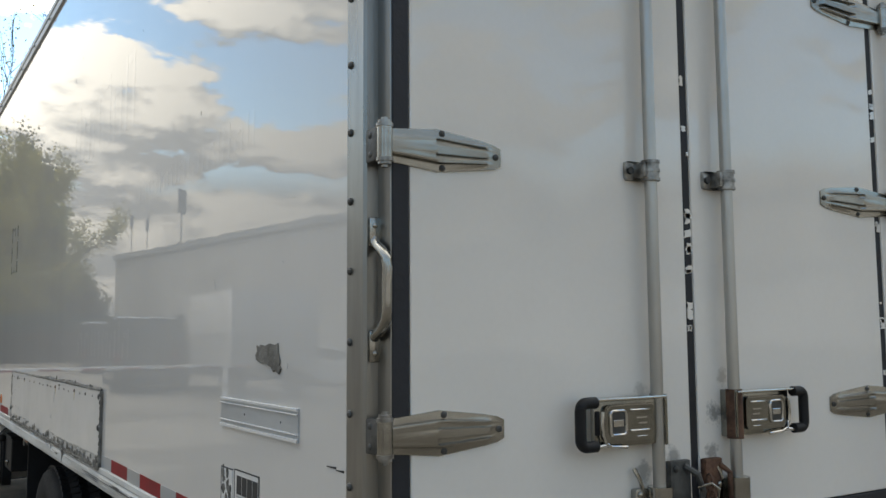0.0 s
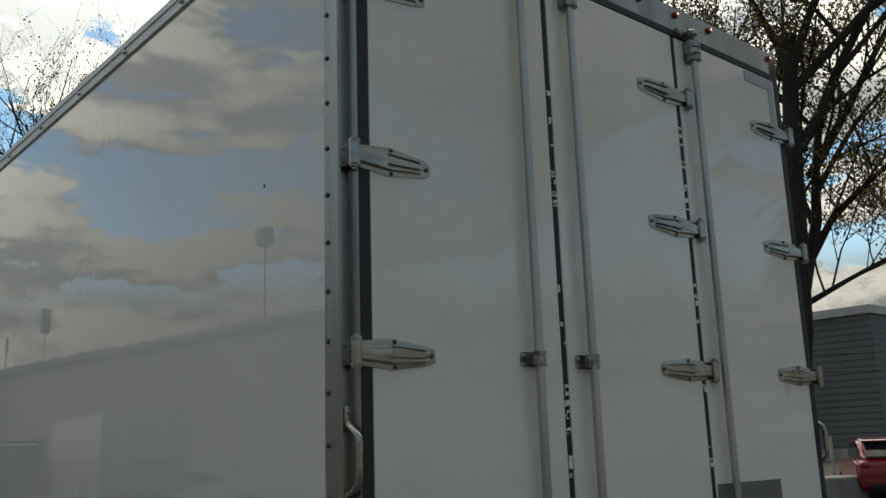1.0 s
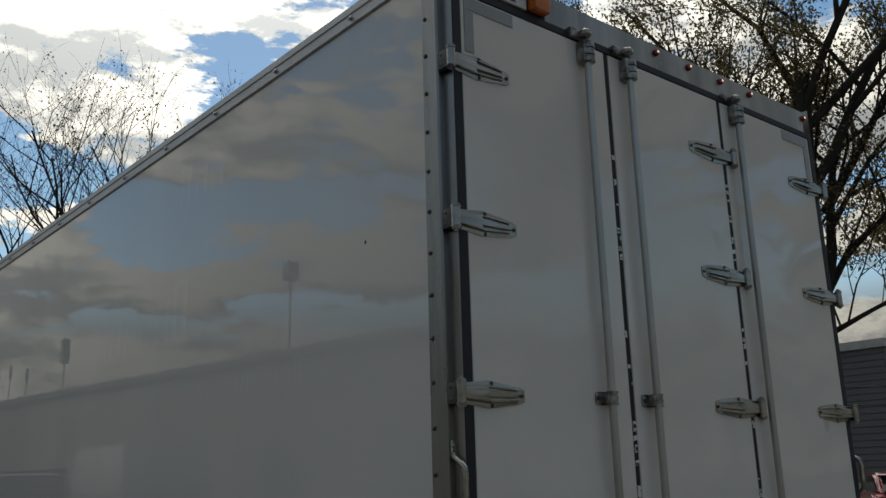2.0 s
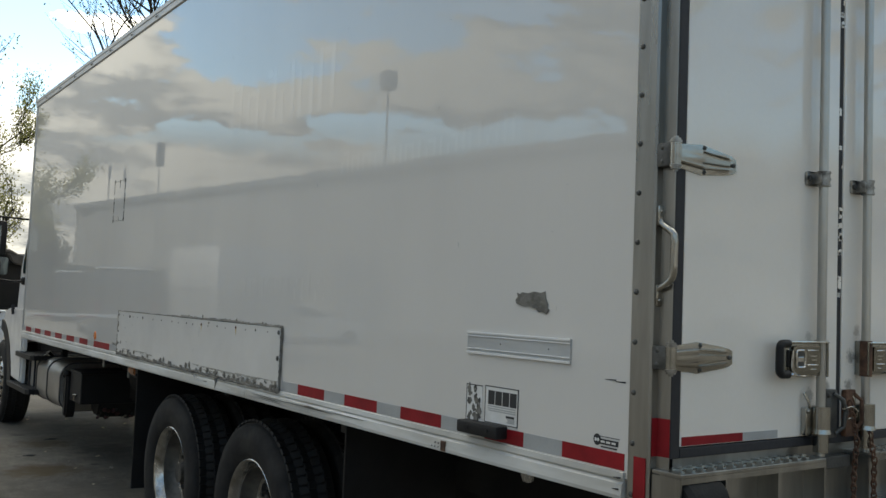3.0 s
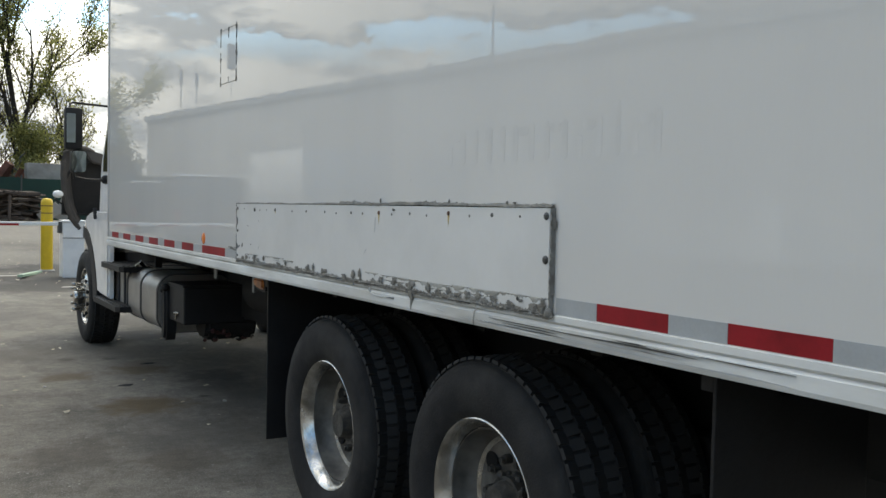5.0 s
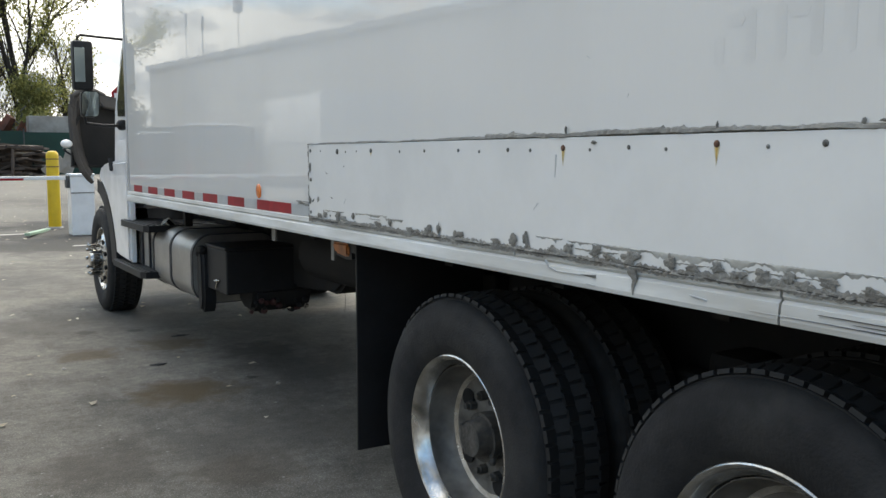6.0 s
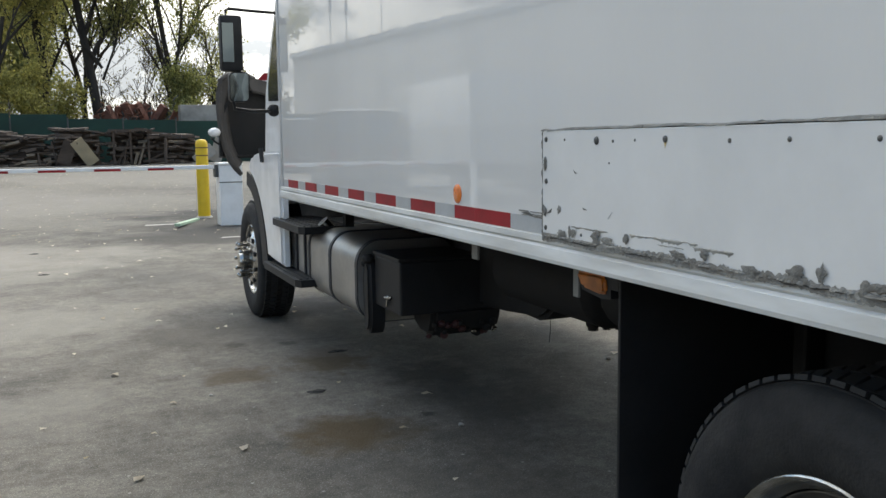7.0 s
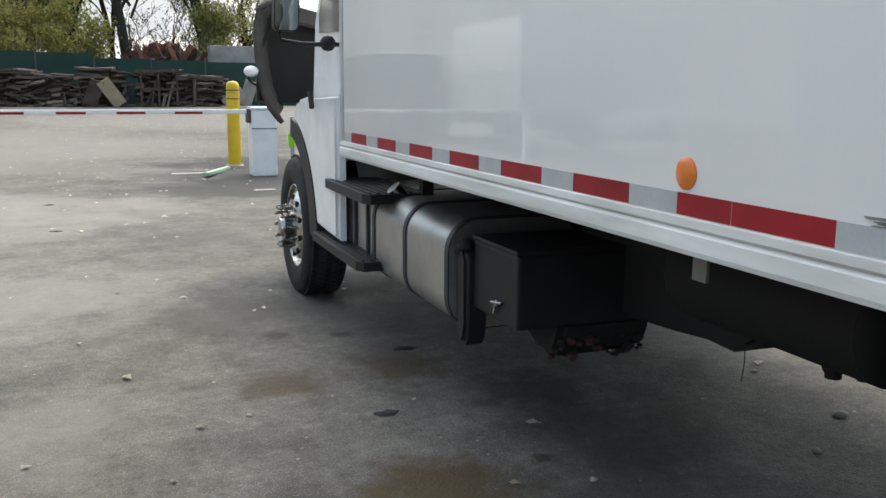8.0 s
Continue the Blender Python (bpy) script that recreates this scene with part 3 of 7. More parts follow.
    part("grab_handle", bm, M_STEEL, truck, "bent stainless steel grab handle", True)
part("header", prism(B(), [(0.07, 3.745), (0.05, 3.735), (0.004, 3.73), (0.004, 3.605), (0.05, 3.605)], "x", 0.075, W - 0.075), M_ALU, truck, "dull aluminium header over the rear doors")
for x in (0.085, 1.25, 1.495, 1.75, 2.004, 2.515):
    ml = part("marker_lamp", ball(B(), (x, -0.002, 3.693), 0.016, 1, 0.7, 1, 10), M_REDLENS, truck, "small round red clearance lamp, lit", True)
    part("bulb", ball(B(), (x, -0.011, 3.694), 0.0058, 1, 0.8, 1, 8), M_BULB, ml, "glowing lamp core", True)
plate_ = part("number_plate", box(B(), 0.11, 0.415, -0.016, -0.004, 3.612, 3.74, 0.003), M_LABEL, truck, "pale registration plate on the header")
for x0_, x1_, z0_, z1_ in ((0.13, 0.395, 3.645, 3.712), (0.17, 0.36, 3.624, 3.632)):
    n_ = 6 if z1_ - z0_ > 0.02 else 1
    for k in range(n_):
        w_ = (x1_ - x0_) / n_
        part("plate_bar", box(B(), x0_ + w_ * k + 0.004, x0_ + w_ * (k + 1) - 0.004, -0.0175, -0.015, z0_, z1_), M_PLATEINK, plate_)
lamp_ = part("plate_lamp", box(B(), 0.425, 0.515, -0.055, -0.004, 3.612, 3.75, 0.014), M_ORANGE, truck, "amber lamp beside the plate", True)
part("lamp_base", box(B(), 0.418, 0.522, -0.012, 0.002, 3.604, 3.758, 0.006), M_PLASTIC, lamp_)
part("rear_sill", box(B(), 0.075, W - 0.075, 0.012, 0.12, 1.12, 1.278), M_ALU, truck)

# rubber seals round and between the doors
DF, DB = -0.010, 1.310                   # face of the doors and their foot
r_ = random.Random(8)
for args in ((0.036, 0.076, DF - 0.001, 0.045, 1.278, 3.605), (W - 0.076, W - 0.036, DF - 0.001, 0.045, 1.278, 3.605), (0.076, W - 0.076, DF - 0.002, 0.045, 3.572, 3.604),
             (0.076, W - 0.076, DF - 0.002, 0.045, 1.2785, DB - 0.002), (0.866, 0.892, DF + 0.003, 0.045, DB, 3.571), (1.677, 1.703, DF + 0.003, 0.045, DB, 3.571)):
    seal = part("seal", box(B(), *args, 0.004), M_SEAL, truck, "black rubber door seal with paint chips" if 0.5 < args[0] < 2 else "black rubber door seal")
    if 0.5 < args[0] < 2:
        spans = ((2.93, 2.68, 9), (2.40, 2.38, 1), (2.28, 2.26, 1), (2.07, 1.90, 9), (1.84, 1.76, 4), (3.3, 1.5, 3)) if args[0] < 1.2 else ((3.16, 2.97, 6), (2.92, 2.80, 5), (2.46, 2.30, 4), (2.08, 2.02, 2), (1.82, 1.76, 3), (3.4, 1.5, 4))
        for z1, z0, many in spans:
            for k in range(many):
                z, hw, hh = r_.uniform(z0, z1), r_.uniform(0.004, 0.0125), r_.uniform(0.0025, 0.016)
                x = r_.uniform(args[0] + hw, args[1] - hw)
                ring = [(x - hw, z - hh * r_.uniform(0.4, 1)), (x - hw * 0.2, z - hh * r_.uniform(0.6, 1)), (x + hw, z - hh * r_.uniform(0.2, 1)), (x + hw * r_.uniform(0.6, 1), z + hh * 0.1), (x + hw, z + hh * r_.uniform(0.4, 1)), (x, z + hh * r_.uniform(0.6, 1)), (x - hw, z + hh * r_.uniform(0.3, 1)), (x - hw * r_.uniform(0.4, 1), z)]
                part("paint_chip", prism(B(), ring, "y", DF + 0.001, DF + 0.0036), M_DOOR, seal)


# one steel in two tones: bright paints edge highlights, olive-dark paints reflections
M_CHROME = material("steel_edge_highlight", (0.66, 0.655, 0.63), 0.16, 1.0, grain=0.05, stain=0.08, stain_scale=20, rough_var=0.1)
M_LATCH = material("stainless_dark_reflection", (0.30, 0.295, 0.265), 0.14, 1.0, grain=0.06, grain_scale=40, stain=0.12, stain_scale=16, rough_var=0.1)
M_GUIDE = material("worn_pressed_steel", (0.40, 0.39, 0.365), 0.34, 0.8, grain=0.2, grain_scale=60, stain=0.25, stain_scale=30, tint=(0.10, 0.09, 0.08))
M_STRAP = material("brushed_hinge_steel", (0.40, 0.385, 0.35), 0.24, 1.0, grain=0.14, grain_scale=50, stain=0.16, stain_scale=18, rough_var=0.16, stretch=(0.25, 1, 1))


def hinge_mesh(xp, xt, z):
    """A pressed strap: a flat-topped channel from the pin to the bend, then two grooves beside a middle rib, out to a clipped tip."""
    s = 1 if xt > xp else -1
    n = abs(xt - xp)
    bm = B()
    v_ = (-1.0, -0.98, -0.64, -0.57, -0.50, -0.44, -0.26, -0.19, 0.19, 0.26, 0.44, 0.50, 0.57, 0.64, 0.98, 1.0)
    plain = (0, 4, 5, 17, 18, 18, 18, 18, 18, 18, 18, 18, 17, 5, 4, 0)
    grooved = (0, 4, 5, 15, 15, 5, 5, 16, 16, 5, 5, 15, 15, 5, 4, 0)
    flat_ = (0, 4, 4, 4, 4, 4, 4, 4, 4, 4, 4, 4, 4, 4, 4, 0)
    bend = 0.43 * n
    rows = []
    for u, half, prof in ((0.008, 0.033, plain), (bend - 0.006, 0.0445, plain), (bend + 0.004, 0.046, grooved), (n - 0.046, 0.032, grooved), (n - 0.036, 0.030, flat_), (n - 0.018, 0.027, flat_), (n, 0.019, flat_)):
        rows.append([bm.verts.new((xp + s * u, -0.010 - 0.001 * h_, z + half * v)) for v, h_ in zip(v_, prof)])
    for a, b in zip(rows, rows[1:]):
        for k in range(len(v_) - 1):
            bm.faces.new((a[k], a[k + 1], b[k + 1], b[k]))
    bm.faces.new(rows[0])
    bm.faces.new(rows[-1])
    bmesh.ops.recalc_face_normals(bm, faces=bm.faces)
    sharp = [e for e in bm.edges if len(e.link_faces) == 2 and e.calc_face_angle() > radians(20)]
    bmesh.ops.bevel(bm, geom=sharp, offset=0.0016, segments=2, affect="EDGES", clamp_overlap=True)
    rod(bm, (xp, -0.028, z - 0.032), (xp, -0.028, z + 0.032), 0.0155, 20)
    return bm


def hinge_bolts(door, xp, xt, z):
    s, n = (1 if xt > xp else -1), abs(xt - xp)
    bend = 0.43 * n
    for u, dz in ((bend + 0.016, 0.036), (bend + 0.016, -0.036), (n - 0.014, 0.0)):
        bm = ball(B(), (xp + s * u, -0.0145, z + dz), 0.0075, 1, 0.6, 1, 10)
        rod(bm, (xp + s * u, -0.013, z + dz), (xp + s * u, -0.0205, z + dz), 0.003, 6)
        part("hinge_bolt", bm, M_DARKMETAL, door, "", True)


def hinge_leaf(xp, z, s):
    """The leaf folded from the post round the pin."""
    bm = box(B(), min(xp - s * 0.012, xp + s * 0.008), max(xp - s * 0.012, xp + s * 0.008), -0.020, 0.031, z - 0.034, z + 0.034, 0.004)
    for dz in (-0.02, 0.02):
        ball(bm, (xp - s * 0.012, 0.012, z + dz), 0.007, 0.5, 1, 1, 8)
    return bm


def hinge_cap(xp, z, up):
    """The washer and pin head at one end of the knuckle."""
    bm = B()
    for a, b, r in ((0.031, 0.038, 0.0172), (0.038, 0.044, 0.0138), (0.044, 0.050, 0.007)):
        rod(bm, (xp, -0.028, z + up * a), (xp, -0.028, z + up * b), r, 16)
    return bm


HZ = (1.562, 2.138, 2.714, 3.290)
doors = []
for x0, x1, pin, tip in ((0.077, 0.865, 0.010, 0.303), (0.893, 1.676, 1.742, 1.415), (1.704, W - 0.077, W - 0.010, W - 0.335)):
    d = part("rear_door", box(B(), x0, x1, DF, 0.06, DB, 3.570, 0.005), M_DOOR, truck, "white glossy rear door with faint dents and rub marks")
    doors.append(d)
    for z in HZ:
        part("strap_hinge", hinge_mesh(pin, tip, z), M_STRAP, d, "stainless steel strap hinge", True)
    for z in HZ:
        hinge_bolts(d, pin, tip, z)
        part("hinge_leaf", hinge_leaf(pin, z, 1 if tip > pin else -1), M_DARKMETAL, d, "dark hinge leaf", True)
        for up in (1, -1):
            part("pin_cap", hinge_cap(pin, z, up), M_GUIDE, d, "", True)


def rounded_path(u0, u1, z0, z1, r, n=5):
    pts = []
    for cu, cz, a0 in ((u1 - r, z1 - r, 0), (u0 + r, z1 - r, 90), (u0 + r, z0 + r, 180), (u1 - r, z0 + r, 270)):
        pts += [(cu + r * math.cos(radians(a0 + 90 * k / n)), cz + r * math.sin(radians(a0 + 90 * k / n))) for k in range(n + 1)]
    return pts


def latch(door, xr, s, z=1.561):
    """A folding paddle latch over the lock rod at xr, its grip on the side s."""
    before = set(bpy.data.meshes)

    def bx(bm, u0, u1, y0, y1, z0, z1, bevel=0.0):
        return box(bm, min(xr + s * u0, xr + s * u1), max(xr + s * u0, xr + s * u1), y0, y1, z0, z1, bevel)
    base = part("latch", bx(B(), -0.024, 0.192, -0.048, -0.034, z - 0.062, z + 0.060, 0.004), M_LATCH, door, "stainless steel paddle latch", True)
    part("latch_back", bx(B(), 0.04, 0.17, -0.036, DF, z - 0.046, z + 0.046, 0.004), M_LATCH, base)
    part("latch_cheek", bx(B(), -0.030, -0.021, -0.060, DF, z - 0.066, z + 0.066, 0.003), M_LATCH, base)
    part("latch_rim", bx(B(), -0.024, 0.215, -0.066, -0.034, z + 0.057, z + 0.064, 0.003), M_CHROME, base, "rolled edge with its highlight painted in", True)
    bm = tube(B(), [(xr + s * 0.10, -0.056, z - 0.062), (xr + s * 0.15, -0.058, z - 0.058), (xr + s * 0.168, -0.06, z - 0.050), (xr + s * 0.176, -0.06, z - 0.03), (xr + s * 0.178, -0.06, z), (xr + s * 0.176, -0.06, z + 0.03)], 0.004, 8)
    tube(bm, [(xr + s * 0.16, -0.058, z - 0.052), (xr + s * 0.185, -0.06, z - 0.055), (xr + s * 0.215, -0.06, z - 0.056)], 0.005, 8)
    part("latch_rim", bm, M_CHROME, base, "rolled edge with its highlight painted in", True)
    bm = prism(B(), [(xr + s * u, zz) for u, zz in rounded_path(0.012, 0.168, z - 0.048, z + 0.046, 0.014)], "y", -0.057, -0.047)
    plate = part("latch_plate", bm, M_LATCH, base, "", True)
    part("plate_edge", tube(B(), [(xr + s * 0.016, -0.056, z + 0.044), (xr + s * 0.09, -0.058, z + 0.045), (xr + s * 0.150, -0.057, z + 0.044), (xr + s * 0.163, -0.056, z + 0.034)], 0.003, 6), M_CHROME, base, "", True)
    for dz, u0, u1 in ((0.030, 0.030, 0.088), (-0.022, 0.030, 0.088), (-0.037, 0.036, 0.070)):
        part("latch_rib", tube(B(), [(xr + s * u0, -0.056, z + dz), (xr + s * (u0 + 0.004), -0.059, z + dz), (xr + s * (u1 - 0.004), -0.059, z + dz), (xr + s * u1, -0.056, z + dz)], 0.0032 if dz > -0.03 else 0.0015, 8), M_CHROME, base, "", True)
    for k in range(2):
        part("text_bar", bx(B(), 0.036, 0.070 - 0.006 * k, -0.0576, -0.055, z + 0.008 - 0.014 * k, z + 0.012 - 0.014 * k), M_CHROME, base)
    ring = [Vector((xr + s * u, -0.058, zz)) for u, zz in rounded_path(0.104, 0.152, z - 0.030, z + 0.030, 0.010)]
    part("latch_bezel", tube(B(), ring + ring[:2], 0.0042, 8), M_CHROME, base, "raised bezel with its highlight painted in", True)
    part("latch_slot", bx(B(), 0.108, 0.148, -0.0578, -0.05, z - 0.026, z + 0.026), M_DARKMETAL, base)
    part("latch_button", bx(B(), 0.112, 0.144, -0.060, -0.055, z - 0.010, z + 0.008, 0.002), M_CHROME, base)
    part("latch_spring", bx(B(), 0.178, 0.190, -0.054, -0.035, z - 0.030, z + 0.032, 0.005), M_PLASTIC, base, "", True)
    for me in bpy.data.meshes:
        if me not in before:
            for v in me.vertices:
                v.co.x, v.co.z = xr + (v.co.x - xr) * 0.97, z + (v.co.z - z) * 0.88
    hz, r0 = 0.031, 0.016
    arc = [(0.190, z + hz + r0)] + [(0.218 + r0 * math.sin(radians(a)), z + hz + r0 * math.cos(radians(a))) for a in range(0, 91, 15)] + [(0.218 + r0, z)] + [(0.218 + r0 * math.cos(radians(a)), z - hz - r0 * math.sin(radians(a))) for a in range(0, 91, 15)] + [(0.190, z - hz - r0)]
    part("latch_grip", tube(B(), [(xr + s * u, -0.058, zz) for u, zz in arc], 0.0128, 14), M_PLASTIC, door, "black rubber grip", True)


def lock_rod(door, x, clamp, rusty=False):
    part("lock_rod", rod(B(), (x, -0.042, 1.25), (x, -0.042, 3.52), 0.0148, 16), M_ROD, door, "galvanised vertical lock rod", True)
    if rusty:
        part("rust_sleeve", rod(B(), (x, -0.042, 1.50), (x, -0.042, 1.62), 0.0205, 14), M_RUST, door, "rust-brown sleeve", True)
    if clamp:
        bm = B()
        # a pressed saddle round the rod, its ear bolted to the door
        box(bm, x - 0.058, x + 0.004, -0.017, DF, 2.122, 2.168, 0.010)
        rod(bm, (x, -0.042, 2.124), (x, -0.042, 2.166), 0.0205, 18)
        for z_ in (2.1235, 2.1445, 2.1655):
            rod(bm, (x, -0.042, z_ - 0.0035), (x, -0.042, z_ + 0.0035), 0.0228, 18)
        box(bm, x - 0.030, x - 0.012, -0.050, DF, 2.126, 2.164, 0.005)
        box(bm, x + 0.012, x + 0.022, -0.048, DF, 2.128, 2.162, 0.003)
        guide = part("rod_guide", bm, M_GUIDE, door, "worn pressed steel rod guide", True)
        part("guide_bolt", rod(B(), (x - 0.044, -0.024, 2.145), (x - 0.044, -0.016, 2.145), 0.0095, 6), M_DARKMETAL, guide)
    bm = B()
    box(bm, x - 0.032, x + 0.022, -0.055, DF, 3.47, 3.562, 0.008)
    for k in range(3):
        rod(bm, (x + 0.004, -0.046, 3.472 + 0.03 * k), (x + 0.004, -0.046, 3.496 + 0.03 * k), 0.026, 14)
    ball(bm, (x - 0.008, -0.045, 3.595), 0.028, 1, 1, 0.8, 10)
    box(bm, x - 0.075, x + 0.015, -0.03, 0.004, 3.578, 3.618, 0.008)
    part("top_keeper", bm, M_GUIDE, door, "dark cast keeper", True)
    bm = B()
    rod(bm, (x, -0.044, 1.335), (x, -0.044, 1.408), 0.029, 16)
    rod(bm, (x, -0.044, 1.322), (x, -0.044, 1.336), 0.032, 16, 0.029)
    rod(bm, (x, -0.044, 1.262), (x, -0.044, 1.322), 0.024, 14)
    box(bm, x - 0.062, x - 0.022, -0.03, DF, 1.315, 1.405, 0.006)
    ball(bm, (x - 0.05, -0.032, 1.392), 0.008, 1, 0.6, 1, 8)
    tube(bm, [(x - 0.058, -0.02, 1.45), (x - 0.05, -0.03, 1.425), (x - 0.042, -0.03, 1.405)], 0.005, 6)
    part("foot_keeper", bm, M_STEEL, door, "worn steel foot keeper", True)


lock_rod(doors[0], 0.722, True)
lock_rod(doors[1], 0.988, True, True)
lock_rod(doors[2], 1.792, False)
latch(doors[0], 0.708, -1)
latch(doors[1], 1.002, 1)
latch(doors[2], 1.80, 1)
part("repair_plate", box(B(), 1.712, 2.17, DF - 0.005, DF + 0.002, 1.32, 1.703), M_GREYPLATE, doors[2], "grey metal repair plate")
part("repair_plate", box(B(), 2.25, 2.49, DF - 0.004, DF + 0.002, 3.512, 3.562), M_INKGREY, doors[2], "pale grey repair strip")
part("repair_plate", box(B(), 2.452, 2.492, DF - 0.004, DF + 0.002, 3.33, 3.511), M_INKGREY, doors[2], "pale grey repair strip")
part("repair_plate", box(B(), 0.092, 0.335, DF - 0.004, DF + 0.002, 3.512, 3.562), M_INKGREY, doors[0], "pale grey repair strip")
part("repair_plate", box(B(), 0.092, 0.134, DF - 0.004, DF + 0.002, 3.345, 3.511), M_INKGREY, doors[0], "pale grey repair strip")
# hasps at the foot of the centre seam
bm = B()
box(bm, 0.775, 0.842, -0.028, DF, 1.30, 1.458, 0.004)
for dz in (1.33, 1.44):
    ball(bm, (0.79, -0.03, dz), 0.009, 1, 0.6, 1, 8)
tube(bm, [(0.82, -0.028, 1.445), (0.845, -0.046, 1.425), (0.858, -0.05, 1.385), (0.85, -0.044, 1.335), (0.83, -0.028, 1.315)], 0.008, 8)
part("hasp", bm, M_DARKMETAL, doors[0], "worn steel hasp", True)
bm = B()
box(bm, 0.893, 0.952, -0.030, DF, 1.30, 1.455, 0.005)
tube(bm, [(0.94, -0.03, 1.44), (0.958, -0.046, 1.42), (0.96, -0.046, 1.35), (0.945, -0.032, 1.32)], 0.007, 8)
part("hasp", bm, M_RUST, doors[1], "rust-brown steel hasp", True)
for x_, y_, top, links, dr in ((0.865, -0.052, 1.41, 22, doors[0]), (0.975, -0.058, 1.34, 19, doors[1])):
    bm = B()
    for k in range(links):
        z = top - 0.019 * k
        sway = 0.012 * math.sin(k * 0.23 + x_ * 9)
        pts = [(x_ + sway + 0.0085 * math.cos(a) * (k % 2), y_ - 0.03 * min(k / 6, 1) + 0.0085 * math.cos(a) * (1 - k % 2), z + 0.0145 * math.sin(a)) for a in (2 * math.pi * j / 8 for j in range(9))]
        tube(bm, pts, 0.0032, 5)
    part("chain", bm, M_RUST, dr, "rusty hanging lock chain", True)
bm = B()
tube(bm, [(0.845, -0.045, 1.395), (0.865, -0.07, 1.405), (0.885, -0.075, 1.39), (0.886, -0.07, 1.372), (0.868, -0.05, 1.362)], 0.0035, 8)
part("seal_ring", bm, M_STEEL, doors[0], "bright wire ring", True)

# rear step bumper: tread on top, open bays below
bm = B()
for x0, x1 in ((0.004, 0.70), (0.95, W - 0.95), (W - 0.70, W - 0.004)):
    box(bm, x0, x1, -0.078, 0.024, 1.238, 1.250, 0.002)
    box(bm, x0, x1, -0.078, -0.072, 1.222, 1.238)
box(bm, 0.004, W - 0.004, -0.004, 0.024, 1.06, 1.236)
box(bm, 0.004, W - 0.004, -0.078, 0.0, 1.072, 1.088)
for x in (0.008, 0.205, 0.455, 0.698, 0.952, 1.295, 1.638, 1.892, 2.135, 2.385, 2.582):
    box(bm, x - 0.004, x + 0.004, -0.076, -0.004, 1.088, 1.238)
step = part("rear_step", bm, M_ALU, truck, "aluminium step bumper with open bays and tread plate")
for k in range(56):
    x = 0.05 + 0.0455 * k
    if 0.68 < x < 0.97 or 1.62 < x < 1.91:
        continue
    bm = B()
    for y, a in ((-0.05, 32), (-0.012, -32)):
        bmesh.ops.create_cube(bm, size=1.0, matrix=Matrix.LocRotScale((x + (0.02 if a < 0 else 0), y, 1.251), Euler((0, 0, radians(a))), (0.036, 0.009, 0.008)))
    part("tread_bar", bm, M_STEEL, step)
for x in (0.105, W - 0.105):
    bm = lathe(B(), [(0.0, -0.085), (0.055, -0.085), (0.066, -0.07), (0.066, 0.07), (0.055, 0.085), (0.0, 0.085)], (x, -0.045, 1.162), 20, False)
    part("dock_bumper", bm, M_RUBBER, truck, "black rubber dock bumper", True)
for x in (0.82, W - 0.82):
    part("step_lug", box(B(), x - 0.1, x + 0.1, -0.03, 0.02, 1.20, 1.24, 0.004), M_DARKMETAL, truck)

# marks and fittings on the side panel
def flat(name, y0, y1, z0, z1, mat, parent, label="", t=0.004, x=0.0):
    return part(name, box(B(), x - t, x + 0.002, y0, y1, z0, z1), mat, parent, label)


edges = [(0.125, 0.387, "r"), (0.387, 0.572, "s"), (0.572, 0.78, "r"), (0.86, 1.041, "s"), (1.041, 1.321, "r"), (1.321, 1.501, "s"), (1.501, 1.775, "r"), (1.775, 1.963, "s"), (1.963, 2.231, "r"), (2.231, 2.41, "s"),
         (5.26, 5.487, "s"), (5.487, 5.762, "r"), (5.764, 5.945, "r"), (5.945, 6.137, "s"), (6.137, 6.41, "r"), (6.41, 6.594, "s"), (6.594, 6.874, "r"), (6.874, 7.05, "s"), (7.05, 7.32, "r"), (7.32, 7.50, "s"), (7.50, 7.77, "r"), (7.77, 7.95, "s"), (7.95, 8.22, "r"), (8.22, 8.40, "s"), (8.40, 8.67, "r"), (8.67, 8.80, "s")]
for y0, y1, c in edges:
    flat("reflective_tape", y0, y1 - 0.001, 1.2265, ZT, M_RED if c == "r" else M_SILVER, SIDE, "red reflective tape" if c == "r" else "silver reflective tape", 0.0015)
# corner tape on the post and tape on the doors
part("reflective_tape", box(B(), -0.0075, 0.0, 0.040, 0.084, 1.15, 1.276), M_RED, truck, "red reflective tape")
part("reflective_tape", prism(B(), [(0.004, Y0), (0.026, Y0), (0.0335, -0.008), (0.0335, -0.0105), (0.0245, Y0 - 0.0025), (0.004, Y0 - 0.0025)], "z", 1.283, 1.39), M_RED, truck, "red reflective tape")
for x0, x1, m_ in ((0.084, 0.362, M_RED), (0.362, 0.537, M_SILVER)):
    part("reflective_tape", box(B(), x0, x1, DF - 0.002, DF + 0.002, 1.313, 1.338), m_, doors[0] if x0 < 0.8 else doors[1], "red reflective tape" if m_ is M_RED else "silver reflective tape")

# aluminium holder strip with raised edges
M_STRIP = material("pale_anodised_strip", (0.50, 0.52, 0.525), 0.35, 0.2, grain=0.06, grain_scale=60, stain=0.08, stain_scale=9, stretch=(1, 0.3, 2))
strip = part("holder_strip", box(B(), -0.004, 0.002, 0.359, 0.893, 1.516, 1.594), M_STRIP, SIDE, "ribbed aluminium holder strip riveted to the panel")
for z0, z1 in ((1.516, 1.524), (1.533, 1.536), (1.578, 1.581), (1.587, 1.594)):
    part("strip_edge", box(B(), -0.008, -0.003, 0.359, 0.893, z0, z1, 0.001), M_PAINT, strip, "bright raised edge")
